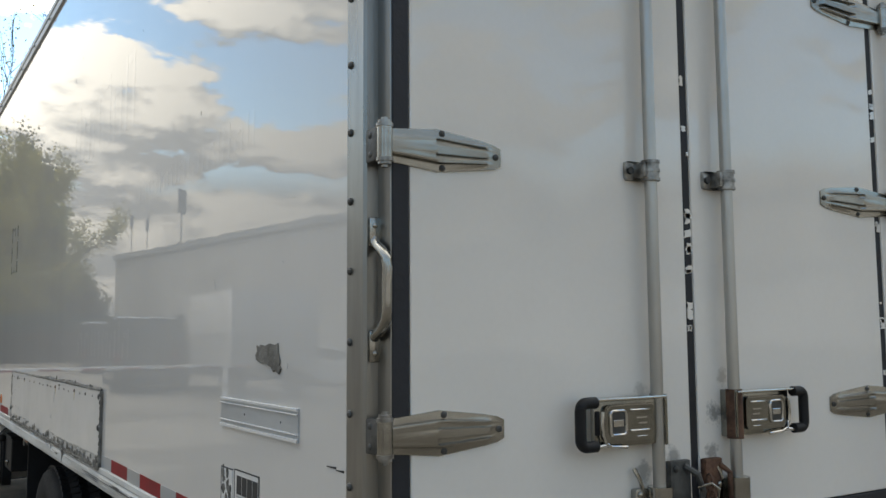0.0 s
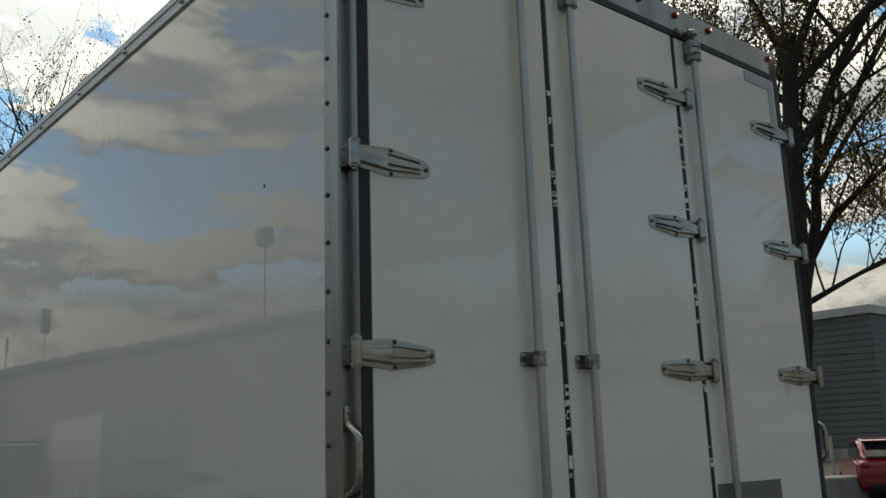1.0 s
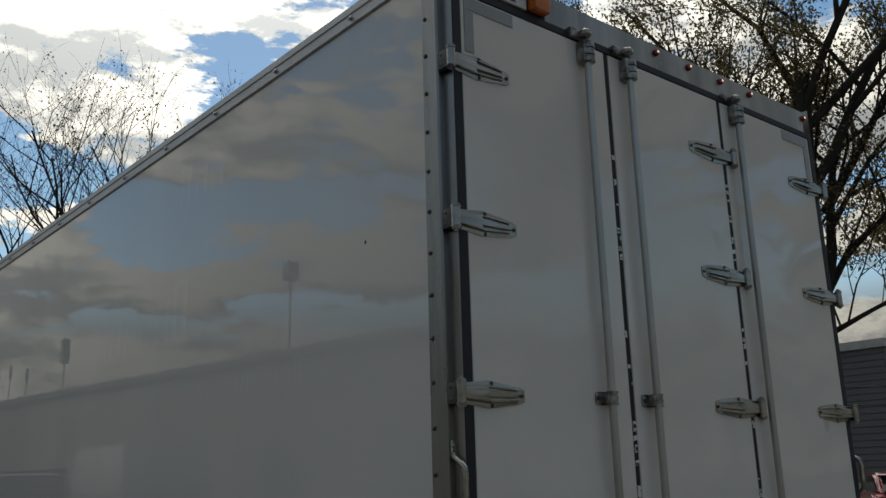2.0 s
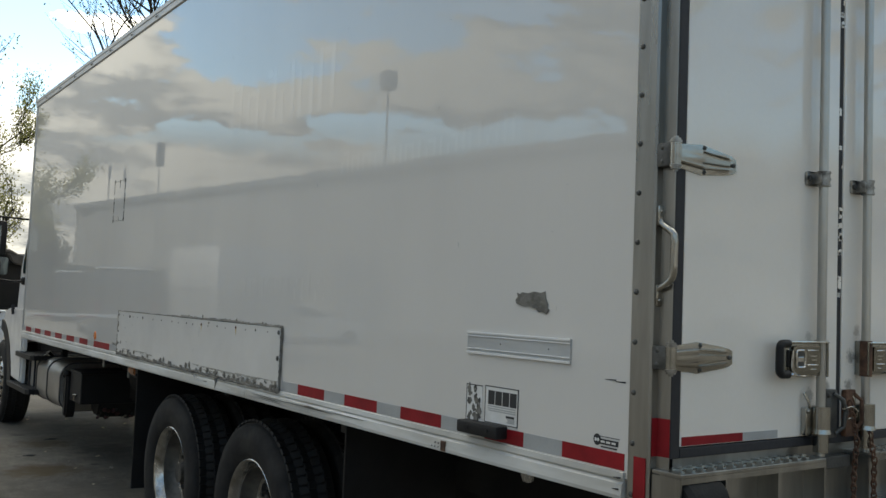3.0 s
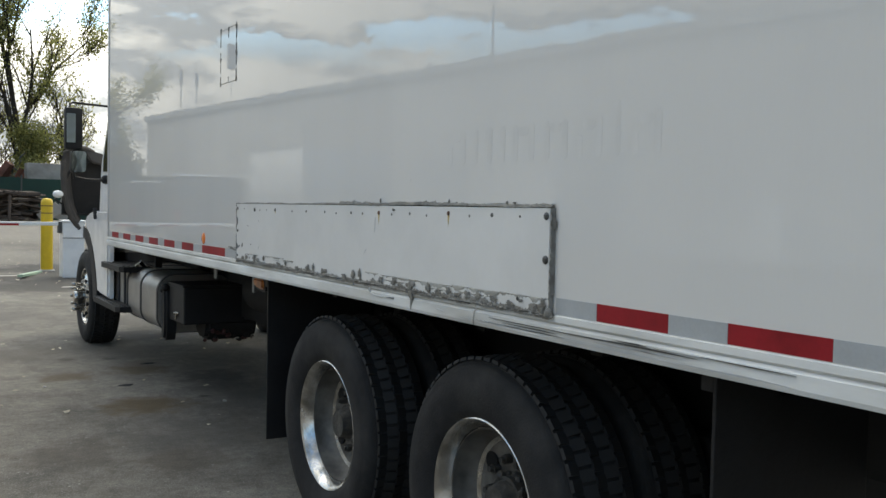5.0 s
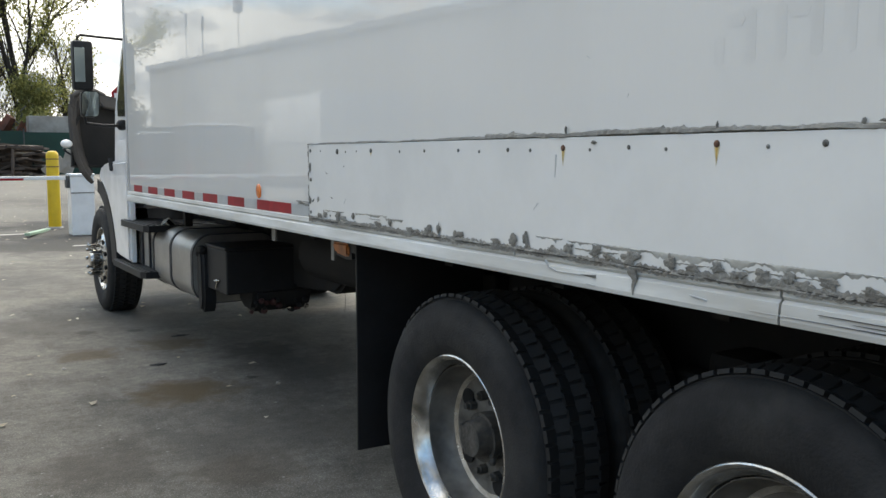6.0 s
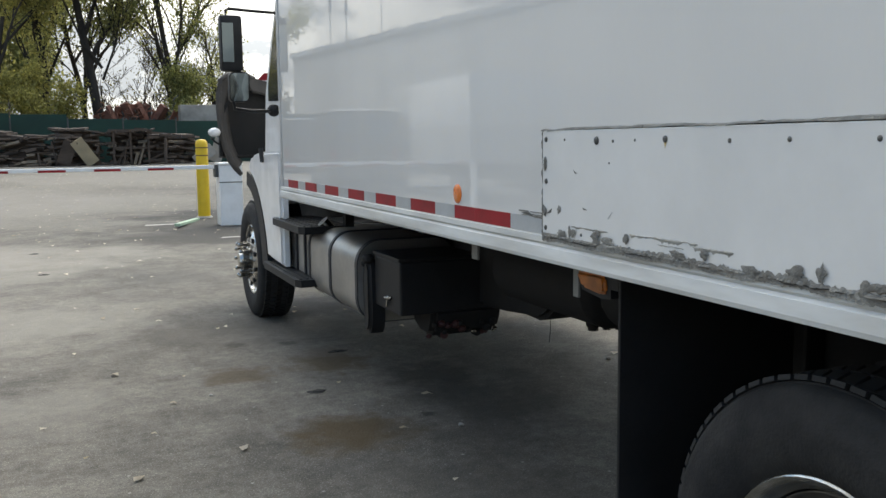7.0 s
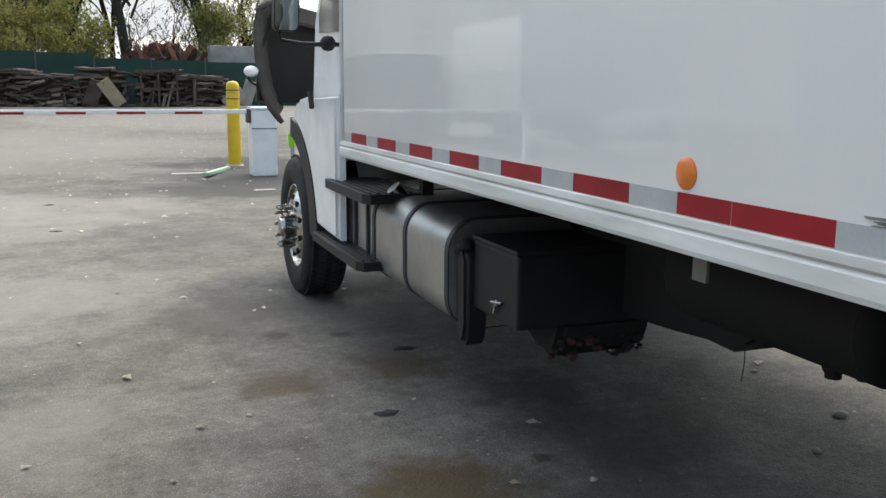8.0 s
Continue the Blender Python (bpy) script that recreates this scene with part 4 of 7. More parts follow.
for y, z in ((0.46, 1.556), (0.705, 1.558)):
    part("rivet", ball(B(), (-0.0045, y, z), 0.003, 0.5, n=8), M_DARKMETAL, strip)
# smear of grey sealant
r_ = random.Random(4)
out = [(0.63, 1.70), (0.634, 1.712), (0.622, 1.722), (0.628, 1.736), (0.612, 1.731), (0.60, 1.738), (0.57, 1.735), (0.54, 1.741), (0.505, 1.737), (0.488, 1.742), (0.484, 1.72), (0.472, 1.70), (0.476, 1.69), (0.466, 1.682), (0.478, 1.668), (0.50, 1.676), (0.515, 1.673), (0.53, 1.684), (0.56, 1.69), (0.60, 1.692)]
part("sealant_smear", prism(B(), out, "x", -0.004, 0.001), M_CAULK, SIDE, "rough smear of grey sealant")
# worn sticker and warning sticker
worn = flat("worn_sticker", 0.800, 0.890, 1.268, 1.407, M_LABEL, SIDE, "torn white sticker with dark residue", 0.0015)
for a in ((0.887, 0.890, 1.268, 1.407), (0.800, 0.890, 1.404, 1.407)):
    flat("sticker_edge", *a, M_INK, worn, "", 0.0022)
for k in range(26):
    c = (0.845 + r_.uniform(-0.034, 0.034), 1.338 + r_.uniform(-0.058, 0.058))
    part("residue", prism(B(), wobble(*c, r_.uniform(0.004, 0.013), r_.uniform(0.005, 0.016), 9, 0.45, k), "x", -0.0022 - 0.00005 * k, 0), M_CAULK if k % 3 else M_DARKMETAL, worn)
sticker = flat("sticker", 0.604, 0.782, 1.284, 1.411, M_LABEL, SIDE, "white warning sticker with a black border", 0.0015)
for a in ((0.604, 0.607, 1.284, 1.411), (0.779, 0.782, 1.284, 1.411), (0.604, 0.782, 1.408, 1.411), (0.604, 0.782, 1.284, 1.287)):
    flat("sticker_border", *a, M_INK, sticker, "", 0.0022)
for k in range(4):
    flat("pictogram", 0.612 + 0.039 * k, 0.647 + 0.039 * k, 1.348, 1.396, M_INK, sticker, "", 0.0022)
for z, y0, y1 in ((1.340, 0.615, 0.765), (1.332, 0.615, 0.765), (1.325, 0.615, 0.76), (1.304, 0.62, 0.66), (1.299, 0.62, 0.655), (1.294, 0.62, 0.66)):
    flat("text_bar", y0, y1, z, z + 0.004, M_INKGREY, sticker, "", 0.0022)
flat("text_bar", 0.622, 0.665, 1.31, 1.318, M_INK, sticker, "", 0.0022)
# maker's mark as plain shapes
mark = flat("maker_mark", 0.150, 0.232, 1.290, 1.306, M_INK, SIDE, "small black maker's mark", 0.0012)
part("mark_disc", prism(B(), wobble(0.236, 1.302, 0.015, 0.017, 20, 0, 0), "x", -0.0014, 0), M_INK, mark)
for y in (0.231, 0.241):
    part("mark_disc", prism(B(), wobble(y, 1.302, 0.0042, 0.0055, 12, 0, 0), "x", -0.0024, 0), M_LABEL, mark)
for k in range(3):
    flat("mark_bar", 0.16 + 0.022 * k, 0.176 + 0.022 * k, 1.295, 1.301, M_LABEL, mark, "", 0.002)
flat("mark_bar", 0.155, 0.22, 1.281, 1.285, M_INK, mark, "", 0.0012)
flat("mark_bar", 0.145, 0.225, 1.312, 1.314, M_INK, mark, "", 0.0012)
# scratches near the corner
for y0, y1, z in ((0.128, 0.165, 1.478), (0.165, 0.21, 1.4815), (0.127, 0.15, 1.205), (0.13, 0.155, 1.172)):
    part("scratch", prism(B(), [(y0, z), (y1, z + 0.001), (y1, z + 0.0025), (y0, z + 0.005)], "x", -0.0015 if z > 1.22 else -0.0185, 0), M_INK, SIDE)

# rubber block on the rail, with its bolts
bm = B()
box(bm, -0.05, 0.002, 0.655, 0.880, 1.240, 1.284, 0.008)
for y_ in (0.71, 0.82):
    rod(bm, (-0.052, y_, 1.262), (-0.045, y_, 1.262), 0.009, 12)
part("rub_block", bm, M_PLASTIC, SIDE, "black rubber side bumper block", True)
part("rail_patch", box(B(), -0.021, -0.01, 0.985, 1.012, 1.150, 1.186), M_RUST, RAIL, "rusty plate in the rail")
bm = B()
prism(bm, [(0.51, 1.148), (0.51, 1.128), (0.525, 1.120), (0.555, 1.120), (0.57, 1.148)], "x", -0.012, -0.004)
part("rail_lug", bm, M_ALU, RAIL, "bent lug under the rail")
for k in range(5):
    part("rail_hole", rod(B(), (-0.0195, 1.03 + 0.02 * (k % 3), 1.160 + 0.014 * (k // 3)), (-0.014, 1.03 + 0.02 * (k % 3), 1.160 + 0.014 * (k // 3)), 0.003, 8), M_DARKMETAL, RAIL)

M_CAULK_LIGHT = material("pale_sealant", (0.34, 0.34, 0.32), 0.8, grain=0.2, grain_scale=60, stain=0.2, stain_scale=18, bump=0.4, bump_scale=70)
# long repair panel with sealant joints and screws
PY0, PY1, PZ0, PZ1 = 2.435, 5.255, 1.222, 1.536
patch = part("repair_panel", box(B(), -0.011, 0.002, PY0, PY1, PZ0, PZ1, 0.002), M_PATCH, SIDE, "white repair panel screwed over the side")


def bead(points, width, seed, thick=0.006):
    """A flat ragged line of sealant along (y, z) points, its width wandering from thin to thick."""
    r = random.Random(seed)
    up, dn = [], []
    wu, wd = 0.8, 0.8
    for (y0, z0), (y1, z1) in zip(points, points[1:]):
        n = max(int(math.hypot(y1 - y0, z1 - z0) / 0.008), 1)
        along = abs(y1 - y0) > abs(z1 - z0)
        for k in range(n + 1):
            f = k / n
            y, z = y0 + (y1 - y0) * f, z0 + (z1 - z0) * f
            wu = min(max(wu + r.uniform(-0.16, 0.16), 0.4), 1.15)
            wd = min(max(wd + r.uniform(-0.13, 0.13), 0.45), 1.05)
            a, b = width * wu * (1.5 if r.random() < 0.025 else 1.0), width * wd
            up.append((y, z + a) if along else (y + a, z))
            dn.append((y, z - b) if along else (y - b, z))
    bm = B()
    rows = []
    for (u, d) in zip(up, dn):
        t = thick * r.uniform(0.75, 1.15)
        pts = [(-0.0012, u), (-t * 0.8, (u[0] * 0.8 + d[0] * 0.2, u[1] * 0.8 + d[1] * 0.2)), (-t, (u[0] * 0.35 + d[0] * 0.65, u[1] * 0.35 + d[1] * 0.65)), (-0.0012, d)]
        rows.append([bm.verts.new((x, *p)) for x, p in pts])
    for a, b in zip(rows, rows[1:]):
        for q in range(3):
            bm.faces.new((a[q], a[q + 1], b[q + 1], b[q]))
    bmesh.ops.recalc_face_normals(bm, faces=bm.faces)
    return bm


part("sealant_bead", bead([(PY0 - 0.01, PZ1 + 0.006), (3.9, PZ1 + 0.006)], 0.0105, 1, 0.0145), M_CAULK, SIDE, "ragged grey sealant bead", True)
part("sealant_bead", bead([(3.9, PZ1 + 0.005), (4.75, PZ1 + 0.002), (PY1 + 0.005, PZ1 + 0.001)], 0.006, 2, 0.0135), M_CAULK, SIDE, "ragged grey sealant bead", True)
part("sealant_bead", bead([(PY0 - 0.008, PZ1), (PY0 - 0.008, PZ0 - 0.01)], 0.0085, 3, 0.0145), M_CAULK, SIDE, "ragged grey sealant bead", True)
part("sealant_bead", bead([(PY1 + 0.002, PZ1), (PY1 + 0.002, PZ0)], 0.0035, 5, 0.013), M_CAULK, SIDE, "ragged grey sealant bead", True)
# foot of the panel: a continuous bead, pale wiped smears and thumbed dabs
def dab(cy, cz, ry, rz, seed, lift=0.0035, base=-0.0113):
    r = random.Random(seed)
    n = 18
    off = [r.uniform(0.35, 1.35) for _ in range(n)]
    off = [(off[k - 1] + 4 * off[k] + off[(k + 1) % n]) / 6 for k in range(n)]
    bm = B()
    rings = []
    for f, up in ((1.0, 0.15), (0.86, 0.7), (0.55, 0.85), (0.25, 1.0)):
        rings.append([bm.verts.new((base - lift * up * r.uniform(0.7, 1.2), cy + ry * f * off[k] * math.cos(2 * math.pi * k / n), cz + rz * f * off[k] * math.sin(2 * math.pi * k / n))) for k in range(n)])
    for p_, q_ in zip(rings, rings[1:]):
        for k in range(n):
            bm.faces.new((p_[k], p_[(k + 1) % n], q_[(k + 1) % n], q_[k]))
    bm.faces.new(rings[-1])
    bmesh.ops.recalc_face_normals(bm, faces=bm.faces)
    return bm


def old_edge(y0, y1, z, deep, seed):
    """The straight upper edge of an old strip of sealant, torn and dripping along its lower side."""
    r = random.Random(seed)
    n = int((y1 - y0) / 0.005)
    drop, bm, rows = 0.5, B(), []
    for k in range(n + 1):
        drop = min(max(drop + r.uniform(-0.3, 0.3), 0.06), 1.0)
        ends = min(1.0, 12.0 * min(k, n - k) / n + 0.1)
        low = deep * drop * ends * (1.6 if r.random() < 0.05 else 1.0)
        y, top = y0 + (y1 - y0) * k / n, z + r.uniform(-0.001, 0.001)
        rows.append([bm.verts.new((-0.0112, y, top)), bm.verts.new((-0.0128, y, top - low * 0.3)), bm.verts.new((-0.0112, y, top - 0.0015 - low))])
    for a, b in zip(rows, rows[1:]):
        for q in range(2):
            bm.faces.new((a[q], a[q + 1], b[q + 1], b[q]))
    bmesh.ops.recalc_face_normals(bm, faces=bm.faces)
    return bm


M_OLDEDGE = material("torn_sealant_edge", (0.36, 0.352, 0.32), 0.8, grain=0.4, grain_scale=60, stain=0.2, stain_scale=22, tint=(0.23, 0.222, 0.195), stretch=(1, 0.5, 1))
M_GAPSHADE = material("shadow_in_gap", (0.035, 0.03, 0.025), 0.9, grain=0.3, stain=0.2)
M_DAB = material("thumbed_sealant", (0.205, 0.198, 0.178), 0.85, grain=0.4, grain_scale=70, stain=0.2, stain_scale=12, tint=(0.115, 0.105, 0.09), bump=0.6, bump_scale=90)
part("sealant_bead", bead([(PY0 - 0.03, PZ0 - 0.004), (3.6, PZ0 + 0.002), (PY1, PZ0 + 0.006)], 0.008, 6, 0.0185), M_DAB, SIDE, "ragged grey sealant bead", True)
for y0_, y1_, z_, deep, sd in ((3.52, 3.64, 1.267, 0.014, 1), (3.20, 3.50, 1.265, 0.010, 2), (2.95, 3.22, 1.264, 0.016, 3), (2.66, 2.97, 1.268, 0.020, 4), (2.44, 2.68, 1.270, 0.017, 5), (4.90, 5.09, 1.266, 0.004, 6), (4.68, 4.80, 1.269, 0.012, 7), (4.53, 4.70, 1.271, 0.010, 8), (4.41, 4.55, 1.264, 0.007, 9), (3.30, 3.47, 1.248, 0.005, 10), (2.72, 2.92, 1.249, 0.006, 11), (4.58, 4.68, 1.255, 0.005, 12), (2.99, 3.15, 1.246, 0.005, 13)):
    part("sealant_edge", old_edge(y0_, y1_, z_, deep, sd), M_OLDEDGE, patch, "torn grey edge of an old sealant strip", True)
r_ = random.Random(11)
DABS = ((2.456, 1.246, 0.03, 0.026), (2.50, 1.238, 0.03, 0.018), (2.564, 1.252, 0.013, 0.009), (2.62, 1.236, 0.03, 0.012), (2.711, 1.244, 0.034, 0.016), (2.765, 1.234, 0.03, 0.012), (2.801, 1.245, 0.022, 0.015), (2.865, 1.244, 0.03, 0.018), (2.93, 1.235, 0.03, 0.012), (2.989, 1.246, 0.026, 0.016), (3.06, 1.236, 0.03, 0.012), (3.124, 1.246, 0.026, 0.02), (3.257, 1.243, 0.042, 0.022),
                                (3.33, 1.236, 0.03, 0.012), (3.385, 1.246, 0.034, 0.026), (3.49, 1.247, 0.036, 0.019), (3.56, 1.236, 0.03, 0.012), (3.683, 1.256, 0.02, 0.024), (3.745, 1.246, 0.03, 0.024), (3.83, 1.234, 0.034, 0.012), (4.03, 1.242, 0.03, 0.014), (4.062, 1.236, 0.02, 0.014), (4.162, 1.252, 0.016, 0.022), (4.231, 1.243, 0.03, 0.018), (4.35, 1.234, 0.04, 0.01), (4.507, 1.250, 0.022, 0.014),
                                (4.60, 1.238, 0.05, 0.012), (4.81, 1.252, 0.016, 0.018), (4.90, 1.24, 0.04, 0.012), (4.956, 1.246, 0.034, 0.024), (5.075, 1.247, 0.02, 0.016), (5.14, 1.24, 0.03, 0.012))


def sealant_band():
    """One ragged line of sealant along the panel's foot."""
    r = random.Random(21)
    n = int((PY1 - PY0 + 0.03) / 0.005)
    verts, faces, rows = [], [], 5
    wig = [r.uniform(-1, 1) for _ in range(n + 12)]
    for a in range(n):
        y = PY0 - 0.025 + 0.005 * a
        slow = sum(wig[a:a + 12]) / 12
        top = max(0.010 + 0.018 * slow + 0.0035 * wig[a], 0.002)
        low = -0.010 + 0.008 * slow + 0.0025 * wig[a + 5]
        for b in range(rows):
            f = b / (rows - 1)
            lump = 0.003 * math.sin(math.pi * f) ** 0.6 * (0.55 + 0.45 * r.random())
            base = 0.0165 if f < 0.12 else 0.0135
            verts.append((-base - (lump if 0 < b < rows - 1 else 0.0), y + r.uniform(-0.0012, 0.0012), PZ0 + low + (top - low) * f))
    for a in range(n - 1):
        for b in range(rows - 1):
            p = a * rows + b
            faces.append((p, p + 1, p + rows + 1, p + rows))
    me = bpy.data.meshes.new("sealant_band")
    me.from_pydata(verts, [], faces)
    me.materials.append(M_DAB)
    me.polygons.foreach_set("use_smooth", [True] * len(me.polygons))
    ob = new("sealant_band", me)
    ob.parent = SIDE
    ob["label"] = "ragged grey-brown band of old sealant"


# thumbed dabs, each pressed flat
for k, (y, z, ry, rz) in enumerate(DABS):
    part("sealant_dab", dab(y, z, ry * 0.85, rz * 0.95, 300 + k, 0.003, -0.0142), M_DAB, SIDE, "", True)


sealant_band()
# dark slivers painting the panel's shadow in the gap; runs and scratches below it
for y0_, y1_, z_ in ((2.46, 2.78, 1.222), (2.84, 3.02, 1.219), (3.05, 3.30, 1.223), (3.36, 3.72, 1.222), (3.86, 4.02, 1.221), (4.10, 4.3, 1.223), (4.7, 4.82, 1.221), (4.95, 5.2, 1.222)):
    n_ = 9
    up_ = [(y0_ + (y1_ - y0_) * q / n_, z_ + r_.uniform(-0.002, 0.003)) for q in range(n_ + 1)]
    part("shadow_gap", prism(B(), up_ + [(y, z - r_.uniform(0.0008, 0.004)) for y, z in reversed(up_)], "x", -0.0172, -0.014), M_GAPSHADE, SIDE, "dark gap with the panel's shadow painted in")
part("sealant_run", prism(B(), [(3.258, 1.215), (3.236, 1.214), (3.229, 1.193), (3.238, 1.170), (3.240, 1.153), (3.243, 1.153), (3.246, 1.175), (3.243, 1.19), (3.262, 1.205)], "x", -0.0192, -0.012), M_DAB, RAIL, "run of grey sealant")
for line in (((3.589, 1.204), (3.575, 1.187), (3.534, 1.179), (3.432, 1.180), (3.384, 1.182)), ((3.414, 1.160), (3.379, 1.158)), ((3.06, 1.176), (3.011, 1.172)), ((3.737, 1.212), (3.735, 1.203))):
    part("scratch", prism(B(), [(y, z + 0.0012) for y, z in line] + [(y, z - 0.0012) for y, z in reversed(line)], "x", -0.0190, -0.012), M_INKGREY, RAIL)
part("chip", prism(B(), [(3.44, 1.181), (3.38, 1.1855), (3.379, 1.178)], "x", -0.0190, -0.012), M_CAULK, RAIL, "chipped paint")
for k, (y, z, ry, rz, lean) in enumerate(((5.156, 1.307, 0.013, 0.015, 0.0), (5.097, 1.247, 0.011, 0.016, 0.0), (4.815, 1.255, 0.010, 0.016, 0.0))):
    part("sealant_dab", dab(y, z, ry, rz, 70 + k, 0.002, -0.0112), M_CAULK, SIDE, "", True)
for pts in (((5.078, 1.4245), (5.064, 1.4175), (5.052, 1.4165), (5.066, 1.4145)), ((5.23, 1.292), (5.198, 1.309), (5.204, 1.296)), ((5.028, 1.322), (5.014, 1.3195), (5.001, 1.3165), (5.018, 1.3155))):
    part("chip", prism(B(), pts, "x", -0.0122, -0.0105), M_DARKMETAL, patch, "dark chip in the paint")
for k, (y, z, ry, rz) in enumerate(((3.005, 1.553, 0.004, 0.009), (2.66, 1.551, 0.005, 0.007), (2.62, 1.55, 0.012, 0.004), (3.52, 1.554, 0.004, 0.011), (3.40, 1.522, 0.010, 0.005), (PY0 - 0.012, 1.49, 0.012, 0.03), (PY0 - 0.01, 1.30, 0.011, 0.03), (5.236, 1.44, 0.008, 0.02), (5.24, 1.30, 0.01, 0.02))):
    part("sealant_dab", dab(y, z, ry, rz, 50 + k, 0.006, -0.004 if z > 1.54 or y < PY0 else -0.0112), M_CAULK, SIDE, "", True)
bm = B()
ball(bm, (-0.012, PY0 - 0.004, PZ0 + 0.004), 0.018, 0.4, 1, 1.0, 10)
ball(bm, (-0.012, PY0 + 0.025, PZ0 + 0.012), 0.014, 0.4, 1, 1.2, 10)
ball(bm, (-0.012, PY0 + 0.05, PZ0 - 0.004), 0.014, 0.4, 1.3, 0.6, 10)
part("sealant_dab", bm, M_CAULK, SIDE, "thick lump of sealant", True)
# screws: top row, with a few rusty ones that have bled
M_SCREW = material("dull_zinc_screw", (0.17, 0.168, 0.155), 0.5, 0.5, grain=0.3, stain=0.25, stain_scale=60, tint=(0.06, 0.055, 0.05))
for y, z, rr, rusty in ((2.451, 1.512, 0.0125, 0), (2.583, 1.509, 0.0045, 0), (2.734, 1.511, 0.0075, 0), (2.866, 1.506, 0.005, 0), (3.0, 1.513, 0.0085, 2), (3.15, 1.503, 0.0048, 0), (3.273, 1.508, 0.006, 0), (3.416, 1.503, 0.0045, 0), (3.524, 1.508, 0.0088, 2), (3.669, 1.503, 0.0055, 0), (3.777, 1.505, 0.0065, 0), (3.927, 1.501, 0.005, 0),
                        (4.046, 1.505, 0.006, 0), (4.259, 1.505, 0.006, 0), (4.433, 1.503, 0.0055, 0), (4.658, 1.508, 0.009, 1), (4.782, 1.506, 0.004, 0), (4.88, 1.504, 0.0045, 0), (4.958, 1.506, 0.0115, 0), (5.126, 1.509, 0.004, 0), (5.233, 1.511, 0.0085, 0)):
    part("screw", ball(B(), (-0.0115, y, z), rr, 0.5, n=10), M_RUST if rusty == 2 else M_DARKMETAL if rr > 0.008 else M_SCREW, patch)
    if rusty:
        ln = 0.048 if rusty == 2 else 0.022
        for wd, dp, m_ in ((1.0, 0.0004, M_STREAK), (0.45, 0.0007, M_STREAKDARK)):
            part("rust_streak", prism(B(), [(y - 0.009 * wd, z - 0.002), (y + 0.008 * wd, z - 0.002), (y + 0.006 * wd, z - ln * 0.35), (y + 0.0025 * wd, z - ln * 0.7), (y + 0.001, z - ln * (0.6 + 0.4 * wd)), (y - 0.002 * wd, z - ln * 0.75), (y - 0.007 * wd, z - ln * 0.3)], "x", -0.0111 - dp, -0.0105), m_, patch)
for y, z, rr in ((2.451, 1.383, 0.0135), (5.232, 1.388, 0.0085), (5.244, 1.448, 0.004), (4.899, 1.241, 0.006), (4.80, 1.231, 0.006), (5.034, 1.245, 0.005), (5.133, 1.243, 0.005), (4.897, 1.447, 0.003), (PY1 - 0.02, 1.25, 0.008), (2.585, 1.256, 0.007)):
    part("screw", ball(B(), (-0.0115, y, z), rr, 0.5, n=10), M_DARKMETAL, patch)
for y0_, z0_, y1_, z1_ in ((3.554, 1.491, 3.558, 1.43), (3.631, 1.358, 3.652, 1.338), (4.9, 1.30, 4.88, 1.32)):
    part("scratch", prism(B(), [(y0_ - 0.003, z0_), (y0_ + 0.003, z0_), (y1_ + 0.001, z1_), (y1_ - 0.001, z1_)], "x", -0.0118, -0.0105), M_INKGREY, patch)
# scrapes along the bottom rail and on the panel's foot
for k in range(16):
    y0_ = r_.uniform(1.5, 2.5)
    z_ = r_.choice((1.160, 1.165, 1.172, 1.180, 1.186))
    ln = r_.uniform(0.1, 0.55)
    part("scrape", prism(B(), [(y0_, z_), (y0_ + ln * 0.4, z_ - 0.001), (y0_ + ln, z_ + 0.001), (y0_ + ln, z_ + 0.0015), (y0_ + ln * 0.3, z_ + r_.uniform(0.001, 0.004))], "x", -0.0187, -0.014), M_DARKMETAL if k % 2 else M_INKGREY, RAIL)
for k in range(10):
    y0_ = r_.uniform(5.27, 5.42)
    part("scrape", prism(B(), wobble(y0_, r_.uniform(1.272, 1.292), r_.uniform(0.02, 0.05), r_.uniform(0.001, 0.003), 8, 0.3, k), "x", -0.002, 0.0), M_CAULK, SIDE)
# outline of a small filled opening high on the panel
part("filled_opening", box(B(), -0.0015, 0.002, 5.325, 5.595, 2.235, 2.545), M_PANEL, SIDE, "filled opening with rough grey joints")
for y_, z0_, z1_, sd in ((5.32, 2.235, 2.30, 21), (5.32, 2.32, 2.44, 22), (5.32, 2.47, 2.545, 23), (5.60, 2.235, 2.28, 24), (5.60, 2.30, 2.42, 25), (5.60, 2.45, 2.55, 26), (5.457, 2.49, 2.54, 27), (5.457, 2.235, 2.265, 28)):
    part("sealant_bead", bead([(y_, z0_), (y_, z1_)], 0.005, sd, 0.004), M_CAULK, SIDE, "broken grey sealant line", True)
for y0_, y1_, z_, sd in ((5.32, 5.45, 2.233, 31), (5.48, 5.60, 2.236, 32), (5.33, 5.60, 2.545, 33)):
    part("sealant_bead", bead([(y0_, z_), (y1_, z_)], 0.003, sd, 0.003), M_CAULK_LIGHT, SIDE, "thin grey sealant line", True)
for y_, z_, k in ((5.32, 2.385, 0), (5.60, 2.375, 1), (5.32, 2.24, 2), (5.60, 2.24, 3), (5.32, 2.54, 4), (5.60, 2.545, 5), (5.457, 2.54, 6)):
    part("sealant_dab", dab(y_, z_, 0.011, 0.018, 80 + k, 0.004, -0.001), M_CAULK, SIDE, "", True)
# residue and ghosts of removed lettering, as plain bars
M_RESIDUE = material("dull_adhesive_residue", (0.625, 0.61, 0.583), 0.02, grain=0.03, grain_scale=20, stain=0.03, stain_scale=15, stretch=(1, 1, 0.2), spec=0.29)
